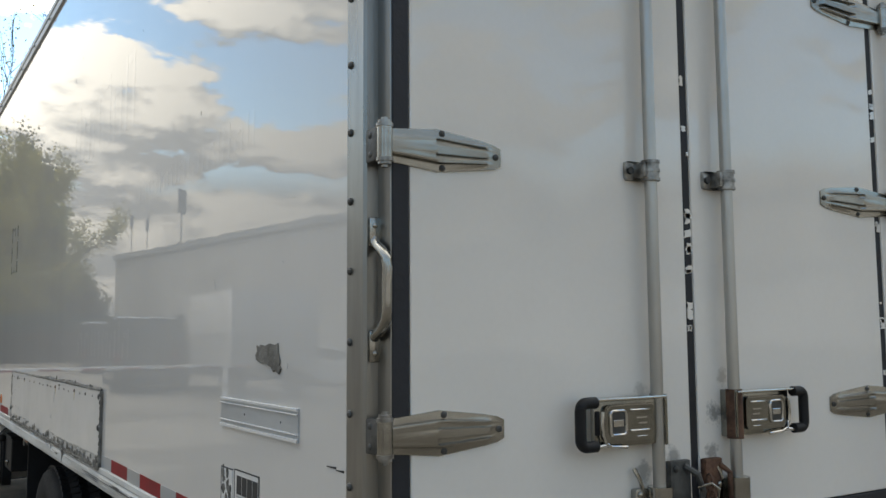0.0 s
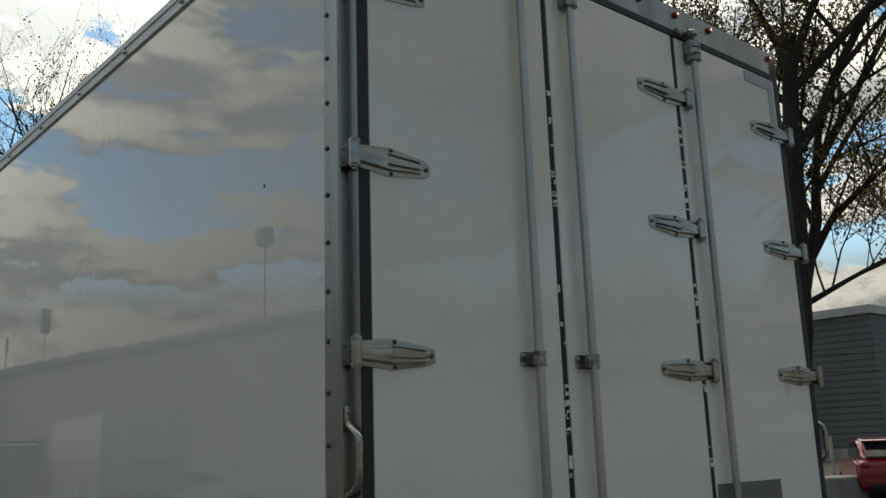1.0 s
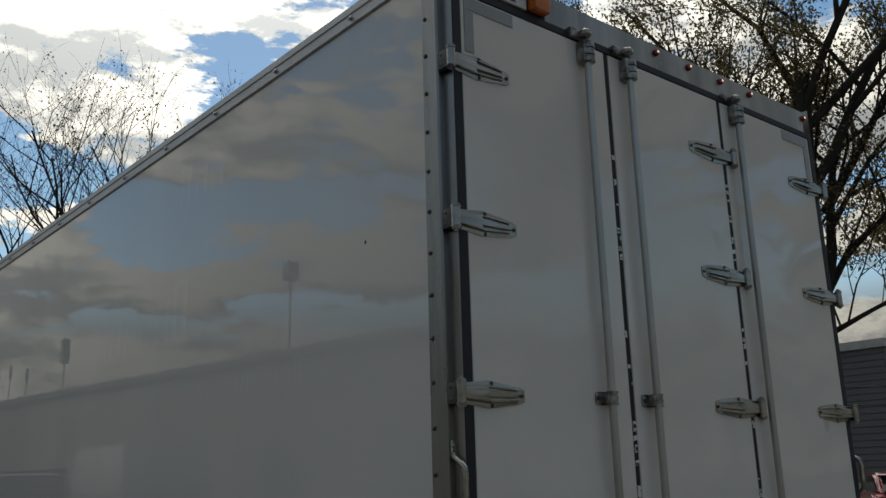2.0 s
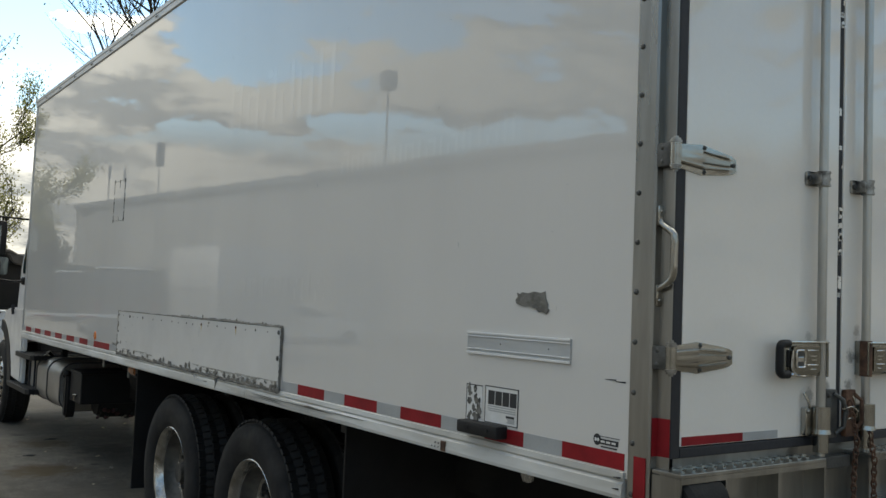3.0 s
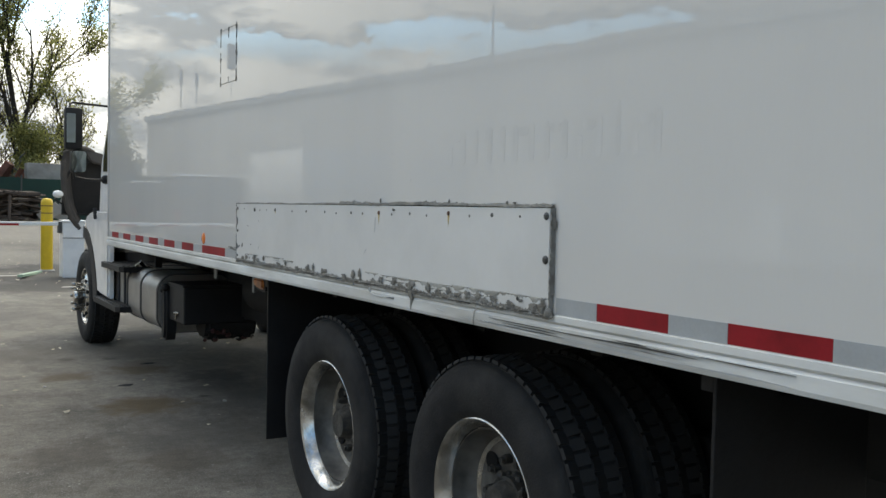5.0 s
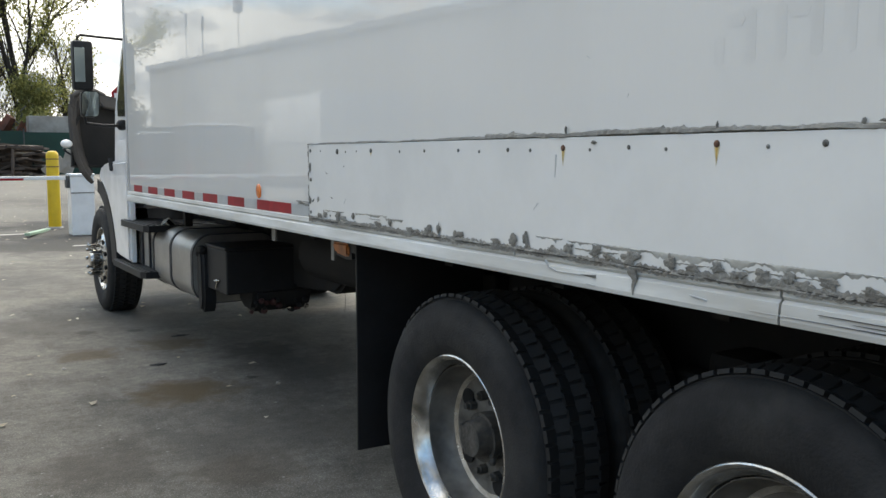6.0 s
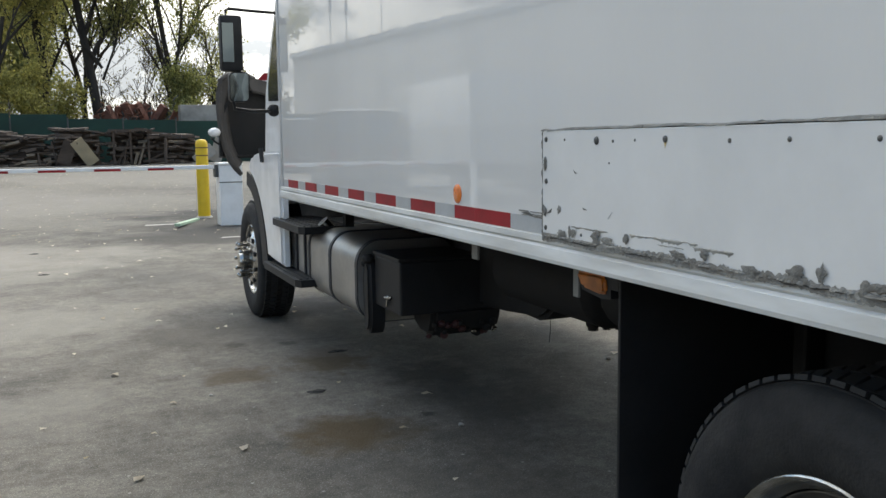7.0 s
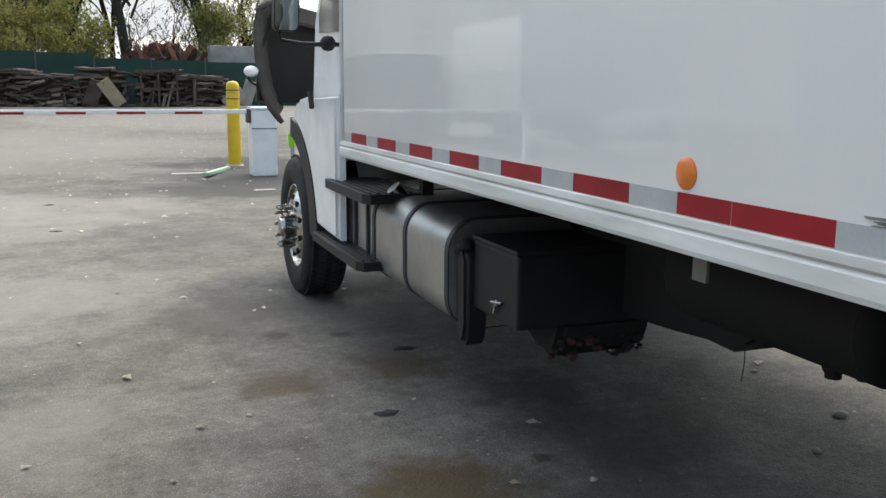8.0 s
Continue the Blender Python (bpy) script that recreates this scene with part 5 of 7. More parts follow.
M_GHOST = material("clean_panel_ghost", (0.67, 0.655, 0.627), 0.012, grain=0.01, stain=0.01, spec=0.98)
r_ = random.Random(8)

def stroke(y0, z0, y1, z1, w, mat, label):
    """One plain bar left by a removed letter."""
    d = Vector((y1 - y0, z1 - z0)).normalized()
    n = Vector((-d.y, d.x)) * w / 2
    ring = [(y0 - n.x, z0 - n.y), (y0 - d.x * w * 0.3, z0 - d.y * w * 0.3), (y0 + n.x, z0 + n.y), (y1 + n.x, z1 + n.y), (y1 + d.x * w * 0.3, z1 + d.y * w * 0.3), (y1 - n.x, z1 - n.y)]
    part("lettering_ghost", prism(B(), ring, "x", -0.0003, 0.001), mat, SIDE, label)


def ghost_row(y0, y1, z0, z1, wide, mat, seed, label="faint ghost of removed lettering"):
    """A row of removed letters as plain bars: uprights, some tall, some joined by a short bar."""
    r = random.Random(seed)
    y, w = y0, wide * 0.24
    while y + wide < y1:
        top = z1 if r.random() < 0.45 else z0 + (z1 - z0) * 0.74
        kind = r.random()
        stroke(y, z0, y, top, w, mat, label)
        if kind > 0.25:
            stroke(y + wide * 0.72, z0, y + wide * 0.72, top if kind < 0.7 else z0 + (top - z0) * 0.5, w, mat, label)
            stroke(y + w * 0.8, top - w * 0.5, y + wide * 0.72 - w * 0.8, top - w * 0.5, w, mat, label)
        y += wide * (1.28 if kind > 0.25 else 0.6) * r.uniform(0.95, 1.1)


ghost_row(2.03, 3.46, 2.60, 2.90, 0.17, M_GHOST, 3)
ghost_row(0.68, 1.97, 2.265, 2.36, 0.075, M_GHOST, 4)
ghost_row(1.68, 2.32, 3.30, 3.50, 0.13, M_GHOST, 5)
ghost_row(2.02, 3.12, 1.685, 1.82, 0.115, M_RESIDUE, 6, "dull ghost of removed numerals")
# light scratches and specks on the skin
for k in range(26):
    y, z, ln = r_.uniform(0.3, 8.2), r_.uniform(1.4, 3.4), r_.uniform(0.006, 0.03)
    a = r_.uniform(-0.5, 0.5) + (1.57 if k % 2 else 0)
    dy, dz = ln * math.cos(a), ln * math.sin(a)
    part("speck", prism(B(), [(y, z), (y + dy, z + dz), (y + dy * 0.6 - dz * 0.1, z + dz * 0.6 + dy * 0.1)], "x", -0.0008, 0.001), M_INKGREY, SIDE)
part("speck", prism(B(), wobble(0.475, 2.736, 0.006, 0.008, 10, 0.3, 3), "x", -0.001, 0.001), M_INK, SIDE)
# amber side reflector
part("side_reflector", lathe(B(), [(0.0, -0.008), (0.026, -0.007), (0.0355, -0.003), (0.036, 0.002), (0.0, 0.002)], (0, 5.917, 1.317), 24, False), M_ORANGE, SIDE, "round amber side reflector", True)


# wheels
def wheel(cx, cy, cz, name="wheel", deep=True, s=1, tread=True, R=0.503):
    """A truck wheel whose outer face is at cx; s = 1 when the truck's middle lies towards +x."""
    def P(*pairs):
        return [(r, s * x) for r, x in pairs]
    bm = B()
    if deep:
        lathe(bm, P((0.303, 0.010), (0.309, 0.004), (0.303, 0.0), (0.292, 0.006), (0.284, 0.022), (0.270, 0.045), (0.262, 0.10), (0.245, 0.135), (0.205, 0.155), (0.15, 0.165), (0.0, 0.165), (0.0, 0.175), (0.26, 0.175), (0.30, 0.10)), (cx, cy, cz), 48, True)
    else:
        lathe(bm, P((0.303, 0.010), (0.309, 0.004), (0.303, 0.0), (0.292, 0.006), (0.285, 0.03), (0.262, 0.03), (0.23, 0.0), (0.18, -0.02), (0.14, -0.028), (0.0, -0.028), (0.0, 0.03), (0.26, 0.08), (0.30, 0.10)), (cx, cy, cz), 48, True)
    w = part(name, bm, M_RIM, truck, "polished steel wheel with road grime", True)
    for k in range(5 if deep else 10):
        a = 2 * math.pi * (k + 0.5) / (5 if deep else 10)
        rr, xx = (0.178, 0.150) if deep else (0.212, -0.018)
        part("hand_hole", rod(B(), (cx + s * xx, cy + rr * math.cos(a), cz + rr * math.sin(a)), (cx + s * (xx + 0.012), cy + rr * math.cos(a), cz + rr * math.sin(a)), 0.036 if deep else 0.022, 16), M_CHASSIS, w, "dark hand hole")
    if deep:
        part("wheel_disc", lathe(B(), P((0.212, 0.1515), (0.15, 0.1635), (0.0, 0.1635), (0.0, 0.1660), (0.15, 0.1660), (0.212, 0.154)), (cx, cy, cz), 40, True), M_DISC, w, "dusty wheel disc", True)
        part("wheel_barrel", lathe(B(), P((0.2605, 0.055), (0.258, 0.10), (0.241, 0.134), (0.222, 0.148), (0.224, 0.150), (0.245, 0.138), (0.262, 0.102), (0.264, 0.055)), (cx, cy, cz), 48, True), M_BARREL, w, "grimy wheel barrel", True)
    bm = B()
    hx = 0.165 if deep else -0.028
    rod(bm, (cx + s * hx, cy, cz), (cx + s * (hx - (0.05 if deep else 0.06)), cy, cz), 0.105 if not deep else 0.088, 24)
    rod(bm, (cx + s * (hx - 0.05), cy, cz), (cx + s * (hx - (0.10 if deep else 0.085)), cy, cz), 0.075, 24, 0.06)
    for k in range(10):
        a = 2 * math.pi * k / 10
        y, z = cy + 0.143 * math.cos(a), cz + 0.143 * math.sin(a)
        rod(bm, (cx + s * hx, y, z), (cx + s * (hx - 0.03), y, z), 0.019, 6)
        rod(bm, (cx + s * (hx - 0.03), y, z), (cx + s * (hx - (0.045 if deep else 0.085)), y, z), 0.012, 8)
        if not deep:
            ball(bm, (cx + s * (hx - 0.085), y, z), 0.017, n=8)
    if deep:
        r = random.Random(int(cy * 100))
        for k in range(14):
            a, q = r.uniform(0, 6.3), r.uniform(0.03, 0.10)
            ball(bm, (cx + s * (hx - r.uniform(0.0, 0.05)), cy + q * math.cos(a), cz + q * math.sin(a)), r.uniform(0.008, 0.02), n=7)
    part("hub", bm, M_WHEELHUB if deep else M_STEEL, w, "hub with ten wheel nuts", True)
    bm = B()
    ribs = P((0.300, 0.012), (0.312, -0.002), (0.345, -0.016), (0.40, -0.024), (0.435, -0.022), (0.4365, -0.0212), (0.464, -0.0165), (0.482, -0.008), (0.495, 0.006), (0.499, 0.022))
    x = 0.022
    for k in range(5):
        ribs += P((R + 0.001, x), (R + 0.001, x + 0.048))
        x += 0.049
    ribs += P((R - 0.004, x), (0.48, x + 0.012), (0.42, x + 0.03), (0.32, x + 0.012), (0.30, x))
    lathe(bm, ribs, (cx, cy, cz), 72, True)
    part("tyre", bm, M_RUBBER, w, "worn black truck tyre", True)
    if tread:
        bm = B()
        for k in range(64):
            a = 2 * math.pi * k / 64
            for j, off in ((0, 0.0), (1, 0.5), (2, 0.0), (3, 0.5), (4, 0.0)):
                aa = a + off * 2 * math.pi / 64
                xm = 0.022 + 0.049 * j + 0.021
                m = Matrix.Translation((cx + s * xm, cy, cz)) @ Matrix.Rotation(aa, 4, "X") @ Matrix.LocRotScale((0, R + 0.003, 0), Euler((0, 0, radians(18 if j % 2 else -18))), (0.0495, 0.012, 0.038))
                bmesh.ops.create_cube(bm, size=1.0, matrix=m)
        tagged(part("tread", bm, M_TREAD, w), kind="stuff")
    return w


for cy in (4.225, 2.915):
    wheel(0.085, cy, 0.495)
    wheel(0.43, cy, 0.495, deep=True, tread=True)
    wheel(W - 0.085, cy, 0.495, s=-1, tread=False)
wheel(0.135, 10.80, 0.497, deep=False)
wheel(W - 0.135, 10.80, 0.497, deep=False, s=-1, tread=False)

# chassis
for x in (0.86, 1.66):
    bm = B()
    box(bm, x, x + 0.07, 0.3, 12.4, 0.74, 1.06)
    part("frame_rail", bm, M_CHASSIS, truck, "black steel frame rail")
for k in range(13):
    part("cross_member", box(B(), 0.3, W - 0.3, 0.5 + 0.68 * k, 0.56 + 0.68 * k, 1.06, 1.16), M_CHASSIS, truck)
for cy in (4.225, 2.915):
    bm = B()
    rod(bm, (0.5, cy, 0.495), (2.1, cy, 0.495), 0.075, 14)
    ball(bm, (1.295, cy, 0.495), 0.22, n=16)
    part("axle", bm, M_CHASSIS, truck, "", True)
part("axle", rod(B(), (0.3, 10.8, 0.47), (2.3, 10.8, 0.47), 0.06, 12), M_CHASSIS, truck)
part("drive_shaft", rod(B(), (1.295, 4.6, 0.6), (1.295, 9.3, 0.82), 0.06, 14), M_CHASSIS, truck)
bm = B()
box(bm, 0.75, 1.75, 8.6, 12.0, 0.62, 1.15, 0.05)
part("gearbox", bm, M_CHASSIS, truck)
# mud flaps before and behind the tandem
for y, z0 in ((4.95, 0.262), (1.86, 0.30)):
    bm = B()
    box(bm, 0.065, 0.69, y, y + 0.012, z0, 1.14, 0.003)
    box(bm, 0.065, 0.69, y + 0.012, y + 0.05, 1.09, 1.14)
    part("mud_flap", bm, M_PLASTIC, truck, "black rubber mud flap")
for y in (4.95, 1.86):
    part("mud_flap", box(B(), W - 0.69, W - 0.065, y, y + 0.012, 0.28, 1.14), M_PLASTIC, truck, "black rubber mud flap")
# fender liner above the tandem
part("wheel_liner", box(B(), 0.42, 0.80, 2.2, 4.94, 1.06, 1.13), M_CHASSIS, truck)
# side turn lamp under the rail
bm = prism(B(), [(5.185, 1.122), (5.06, 1.126), (5.03, 1.122), (5.022, 1.075), (5.05, 1.068), (5.15, 1.078)], "x", 0.058, 0.085)
bmesh.ops.bevel(bm, geom=[e for e in bm.edges], offset=0.009, segments=3, affect="EDGES")
lamp = part("turn_lamp", bm, M_AMBER, truck, "amber turn lamp under the rail", True)
part("lamp_housing", prism(B(), [(5.20, 1.135), (5.03, 1.135), (5.008, 1.125), (5.006, 1.062), (5.05, 1.055), (5.16, 1.068)], "x", 0.070, 0.12), M_PLASTIC, lamp)
part("lamp_bracket", box(B(), 0.066, 0.074, 5.175, 5.205, 1.04, 1.148, 0.002), M_GREYPLATE, lamp, "dull metal bracket")
# air tanks and clutter under the floor
for x, y0_, y1_, z_, rr in ((0.66, 5.15, 5.75, 0.93, 0.15), (0.70, 5.95, 6.75, 0.90, 0.16)):
    bm = B()
    rod(bm, (x, y0_, z_), (x, y1_, z_), rr, 22)
    ball(bm, (x, y0_, z_), rr, 1, 0.4, 1, 16)
    ball(bm, (x, y1_, z_), rr, 1, 0.4, 1, 16)
    part("air_tank", bm, M_CHASSIS, truck, "black air tank under the floor", True)
for y in (5.05,):
    part("spring_hanger", box(B(), 0.78, 0.86, y - 0.06, y + 0.06, 0.62, 0.95, 0.015), M_CHASSIS, truck)
for y in (2.3, 3.57):
    part("suspension_beam", box(B(), 0.70, 1.89, y - 0.09, y + 0.09, 0.42, 0.86, 0.04), M_CHASSIS, truck)
for x in (0.74, 1.76):
    part("leaf_spring", box(B(), x, x + 0.09, 2.4, 4.75, 0.60, 0.76, 0.02), M_CHASSIS, truck)
# unseen block, added to hold back light from the truck's far side
part("far_side_block", box(B(), 1.95, 2.5, 8.5, 9.9, 0.5, 1.05, 0.05), M_CHASSIS, truck, "unseen dark block added on the far side to cut light")
tube(bm := B(), [(0.8, 6.65, 0.68), (0.803, 6.648, 0.60), (0.798, 6.652, 0.53)], 0.002, 6)
part("drain_cable", bm, M_DARKMETAL, truck)
bm = B()
prism(bm, [(6.42, 0.95), (6.45, 0.735), (6.53, 0.68), (6.60, 0.655), (6.74, 0.66), (6.95, 0.64), (7.3, 0.62), (7.6, 0.6), (7.6, 1.06), (6.42, 1.06)], "x", 0.70, 1.0)
bmesh.ops.bevel(bm, geom=[e for e in bm.edges if abs(e.verts[0].co.x - e.verts[1].co.x) < 0.001], offset=0.02, segments=2, affect="EDGES")
part("frame_bracket", bm, M_CHASSIS, truck, "black cast bracket on the frame rail", True)
bm = B()
for y, z, rr in ((6.26, 0.70, 0.035), (6.15, 0.715, 0.025), (6.05, 0.74, 0.03)):
    rod(bm, (0.8, y, z - rr), (0.8, y, 0.8), rr * 0.7, 10)
    ball(bm, (0.8, y, z), rr, n=10)
part("drain_valve", bm, M_CHASSIS, truck, "", True)
part("hanger_plate", box(B(), 0.095, 0.105, 5.955, 6.007, 1.06, 1.15, 0.002), M_GREYPLATE, truck, "dull metal hanger plate under the rail")
# battery box with its latch
bat = part("battery_box", box(B(), 0.243, 1.1, 7.24, 7.66, 0.60, 0.885, 0.012), M_PLASTIC, truck, "black battery box")
bm = B()
ball(bm, (0.235, 7.40, 0.675), 0.016, n=8)
rod(bm, (0.24, 7.37, 0.68), (0.222, 7.43, 0.675), 0.008, 8)
rod(bm, (0.236, 7.42, 0.675), (0.232, 7.43, 0.625), 0.006, 8)
part("box_latch", bm, M_STEEL, bat, "bright metal latch", True)
part("box_lid", box(B(), 0.235, 1.105, 7.235, 7.668, 0.885, 0.905, 0.006), M_PLASTIC, bat)
# black guard beside the tank
bm = B()
prism(bm, [(7.655, 0.52), (7.67, 0.46), (7.70, 0.425), (7.74, 0.43), (7.765, 0.48), (7.775, 0.62), (7.77, 0.80), (7.745, 0.845), (7.69, 0.845), (7.66, 0.80)], "x", 0.205, 0.30)
bmesh.ops.bevel(bm, geom=[e for e in bm.edges if abs(e.verts[0].co.x - e.verts[1].co.x) < 0.001 and e.verts[0].co.x < 0.3], offset=0.02, segments=3, affect="EDGES")
part("tank_guard", bm, M_PLASTIC, truck, "rounded black guard beside the tank", True)
bm = B()
ball(bm, (0.22, 7.70, 0.855), 0.035, 1, 1.3, 0.9, 10)
ball(bm, (0.215, 7.745, 0.825), 0.024, n=8)
part("hose_joint", bm, M_CHASSIS, truck, "black hose joint", True)
# cast housing with red and bright caps under the floor
bm = B()
prism(bm, [(7.22, 0.63), (7.24, 0.545), (7.28, 0.47), (7.42, 0.455), (7.52, 0.50), (7.6, 0.62)], "x", 0.42, 0.83)
bmesh.ops.bevel(bm, geom=bm.edges[:], offset=0.03, segments=2, affect="EDGES")
fit_ = part("valve_housing", bm, M_CHASSIS, truck, "dark casting with red caps", True)
m_cap = material("red_oxide_cap", (0.045, 0.008, 0.008), 0.6, grain=0.3, stain=0.2)
r_ = random.Random(31)
for k in range(26):
    f = r_.random()
    x, kind, rr = r_.uniform(0.43, 0.81), r_.random(), r_.uniform(0.014, 0.026)
    y, z = (7.24 + 0.04 * f, 0.545 - 0.075 * f) if k < 18 else (7.28 + 0.13 * f, 0.468 - 0.015 * f)
    part("pipe_fitting", ball(B(), (x, y, z), rr * (0.6 if kind < 0.25 else 1), 1, 1, 0.85, n=8), M_STEEL if kind < 0.22 else m_cap if kind < 0.6 else M_CHASSIS, fit_, "", True)

# fuel tank with straps, rounded in section
def rounded(y0, y1, z0, z1, r, n=6, axis_pts=None):
    pts = []
    for cy, cz, a0 in ((y1 - r, z1 - r, 0), (y0 + r, z1 - r, 90), (y0 + r, z0 + r, 180), (y1 - r, z0 + r, 270)):
        pts += [(cy + r * math.cos(radians(a0 + 90 * k / n)), cz + r * math.sin(radians(a0 + 90 * k / n))) for k in range(n + 1)]
    return pts


tank = part("fuel_tank", prism(B(), rounded(0.185, 0.80, 0.47, 0.945, 0.14, 8), "y", 7.79, 8.93), M_TANK, truck, "brushed aluminium fuel tank", True)
for y in (7.815, 8.385, 8.91):
    o_ = rounded(0.179, 0.806, 0.464, 0.951, 0.146, 8)
    part("tank_strap", prism(B(), o_, "y", y - 0.022, y + 0.022), M_SEAL, tank, "black tank strap", True)
bm = B()
rod(bm, (0.30, 8.75, 0.92), (0.24, 8.75, 0.985), 0.045, 14)
part("filler_cap", bm, M_STEEL, tank, "bright filler cap", True)
part("tank_support", box(B(), 0.38, 0.44, 8.68, 8.74, 0.92, 1.16), M_CHASSIS, truck)
# cab steps
for z, y0, y1, x0 in ((0.955, 8.70, 9.62, 0.075), (0.585, 8.80, 9.95, 0.065)):
    bm = B()
    prism(bm, [(x0, y0 + 0.06), (x0 + 0.03, y0), (x0 + 0.34, y0), (x0 + 0.34, y1), (x0 + 0.02, y1), (x0, y1 - 0.05)], "z", z - 0.05, z)
    st = part("cab_step", bm, M_PLASTIC, truck, "black ribbed cab step")
    for k in range(6):
        part("rib", box(B(), x0 + 0.03 + 0.045 * k, x0 + 0.045 + 0.045 * k, y0 + 0.04, y1 - 0.04, z, z + 0.006), M_PLASTIC, st)
bm = B()
box(bm, 0.20, 0.75, 9.0, 9.55, 0.50, 0.94, 0.02)
part("step_box", bm, M_TANK, truck, "metal box behind the steps")
for y in (9.05, 9.3):
    part("step_bracket", box(B(), 0.185, 0.2, y, y + 0.03, 0.50, 0.94), M_SEAL, truck)

# cab, fixed rear fender piece and tilted hood
bm = B()
prism(bm, [(9.15, 1.30), (9.15, 2.70), (9.35, 2.80), (10.05, 2.76), (10.62, 1.95), (10.72, 1.45), (10.72, 1.05), (10.3, 1.0), (9.7, 1.05)], "x", 0.265, W - 0.265)
bmesh.ops.bevel(bm, geom=bm.edges[:], offset=0.04, segments=3, affect="EDGES")
cab = part("cab", bm, M_PAINT, truck, "white day cab", True)
part("side_window", prism(B(), [(9.42, 1.82), (9.42, 2.52), (10.1, 2.50), (10.45, 1.98), (10.45, 1.86)], "x", 0.258, 0.275), M_GLASS_DARK, cab, "dark side window")
bm = B()
arc = [(10.80 - (0.87 - 0.09 * a / 80) * math.cos(radians(a)), 0.50 + (0.87 - 0.09 * a / 80) * math.sin(radians(a))) for a in range(8, 80, 6)]
prism(bm, [(9.42, 0.60)] + arc + [(10.62, 1.33), (10.5, 1.41), (10.2, 1.44), (9.42, 1.46)], "x", 0.105, 0.165)
bmesh.ops.bevel(bm, geom=[e for e in bm.edges if abs(e.verts[0].co.x - e.verts[1].co.x) < 0.001 and e.verts[0].co.x < 0.15], offset=0.025, segments=3, affect="EDGES")
fender = part("fender", bm, M_PAINT, truck, "white fixed fender behind the front wheel", True)
part("fender_top", prism(B(), [(9.42, 1.40), (9.42, 1.455), (10.2, 1.435), (10.5, 1.405), (10.6, 1.33), (10.5, 1.36), (10.2, 1.39)], "x", 0.165, 0.42), M_PAINT, fender)
bm = B()
lip = [(10.80 - (rr - gr * a / 80) * math.cos(radians(a)), 0.50 + (rr - gr * a / 80) * math.sin(radians(a))) for rr, gr, rng in ((0.878, 0.093, range(2, 84, 5)), (0.67, 0.01, range(83, 1, -5))) for a in rng]
prism(bm, lip, "x", 0.10, 0.42)
part("fender_lip", bm, M_PLASTIC, truck, "black rubber wheel arch flap", True)
bm = B()
tube(bm, [(0.095, 10.02, 1.47), (0.095, 10.0, 1.42), (0.095, 9.97, 1.37)], 0.02, 8)
part("hood_latch", bm, M_PLASTIC, truck, "black hood latch strap", True)
# hood tilted forward: a dark hollow shell open to the rear
bm = B()
n_u, n_v = 20, 10
rows = []
for j in range(n_v + 1):
    f = j / n_v
    ring = []
    for k in range(n_u + 1):
        a = math.pi * k / n_u
        w_, h_ = 1.255 * (1 - 0.30 * f ** 2), 0.70 * (1 - 0.25 * f ** 2)
        cx_ = math.copysign(abs(math.cos(a)) ** 0.45, math.cos(a)) * w_
        cz_ = abs(math.sin(a)) ** 0.45 * h_
        ring.append(bm.verts.new((1.295 - cx_, 11.75 + 0.75 * f, 1.39 + cz_)))
    rows.append(ring)
for a, b in zip(rows, rows[1:]):
    for k in range(n_u):
        bm.faces.new((a[k], a[k + 1], b[k + 1], b[k]))
bm.faces.new(rows[-1])
bmesh.ops.recalc_face_normals(bm, faces=bm.faces)
bmesh.ops.solidify(bm, geom=bm.faces[:], thickness=0.03)
hood = part("hood", bm, M_HOODIN, truck, "tilted hood with a dark lining", True)
bm = B()
rim = [(0.40, 2.13), (0.30, 2.17), (0.21, 2.175), (0.13, 2.155), (0.075, 2.11), (0.055, 2.0), (0.05, 1.85), (0.058, 1.70), (0.075, 1.57), (0.10, 1.45), (0.145, 1.34), (0.20, 1.26), (0.24, 1.21)]
tube(bm, [(x, 11.74, z) for x, z in rim], [0.02] + [0.03] * 10 + [0.028, 0.02], 10)
part("hood_rim", bm, M_HOODRIM, hood, "dusty hood flange", True)
# rounded inner cheek of the hood, thick with dust
bm = B()
cheek = []
for x, z in rim[1:-1]:
    d = Vector((0.62 - x, 0, 1.72 - z)).normalized()
    cheek.append([bm.verts.new((x + d.x * u, 11.742 + v, z + d.z * u)) for u, v in ((0.0, 0.0), (0.035, 0.004), (0.07, 0.03), (0.095, 0.08))])
for a, b in zip(cheek, cheek[1:]):
    for q in range(3):
        bm.faces.new((a[q], a[q + 1], b[q + 1], b[q]))
bmesh.ops.recalc_face_normals(bm, faces=bm.faces)
bmesh.ops.solidify(bm, geom=bm.faces[:], thickness=0.006)
part("hood_cheek", bm, M_HOODRIM, hood, "dusty rounded cheek of the hood", True)
part("hood_lining", prism(B(), rim[1:11] + [(0.30, 1.38), (1.3, 1.38), (1.3, 2.05), (0.62, 2.07)], "y", 11.84, 11.86), M_HOODIN, hood, "dark inner lining of the hood")
bm = prism(B(), [(0.26, 2.165), (0.40, 2.135), (0.62, 2.08), (1.3, 2.06), (2.25, 2.08), (2.25, 1.96), (1.3, 1.93), (0.60, 1.955), (0.36, 2.005)], "y", 11.71, 11.79)
bmesh.ops.bevel(bm, geom=bm.edges[:], offset=0.015, segments=2, affect="EDGES")
part("hood_brace", bm, M_HOODRIM, hood, "dusty cross brace", True)
part("hood_floor", box(B(), 0.12, 2.47, 11.78, 12.35, 1.37, 1.40, 0.01), M_HOODIN, hood)
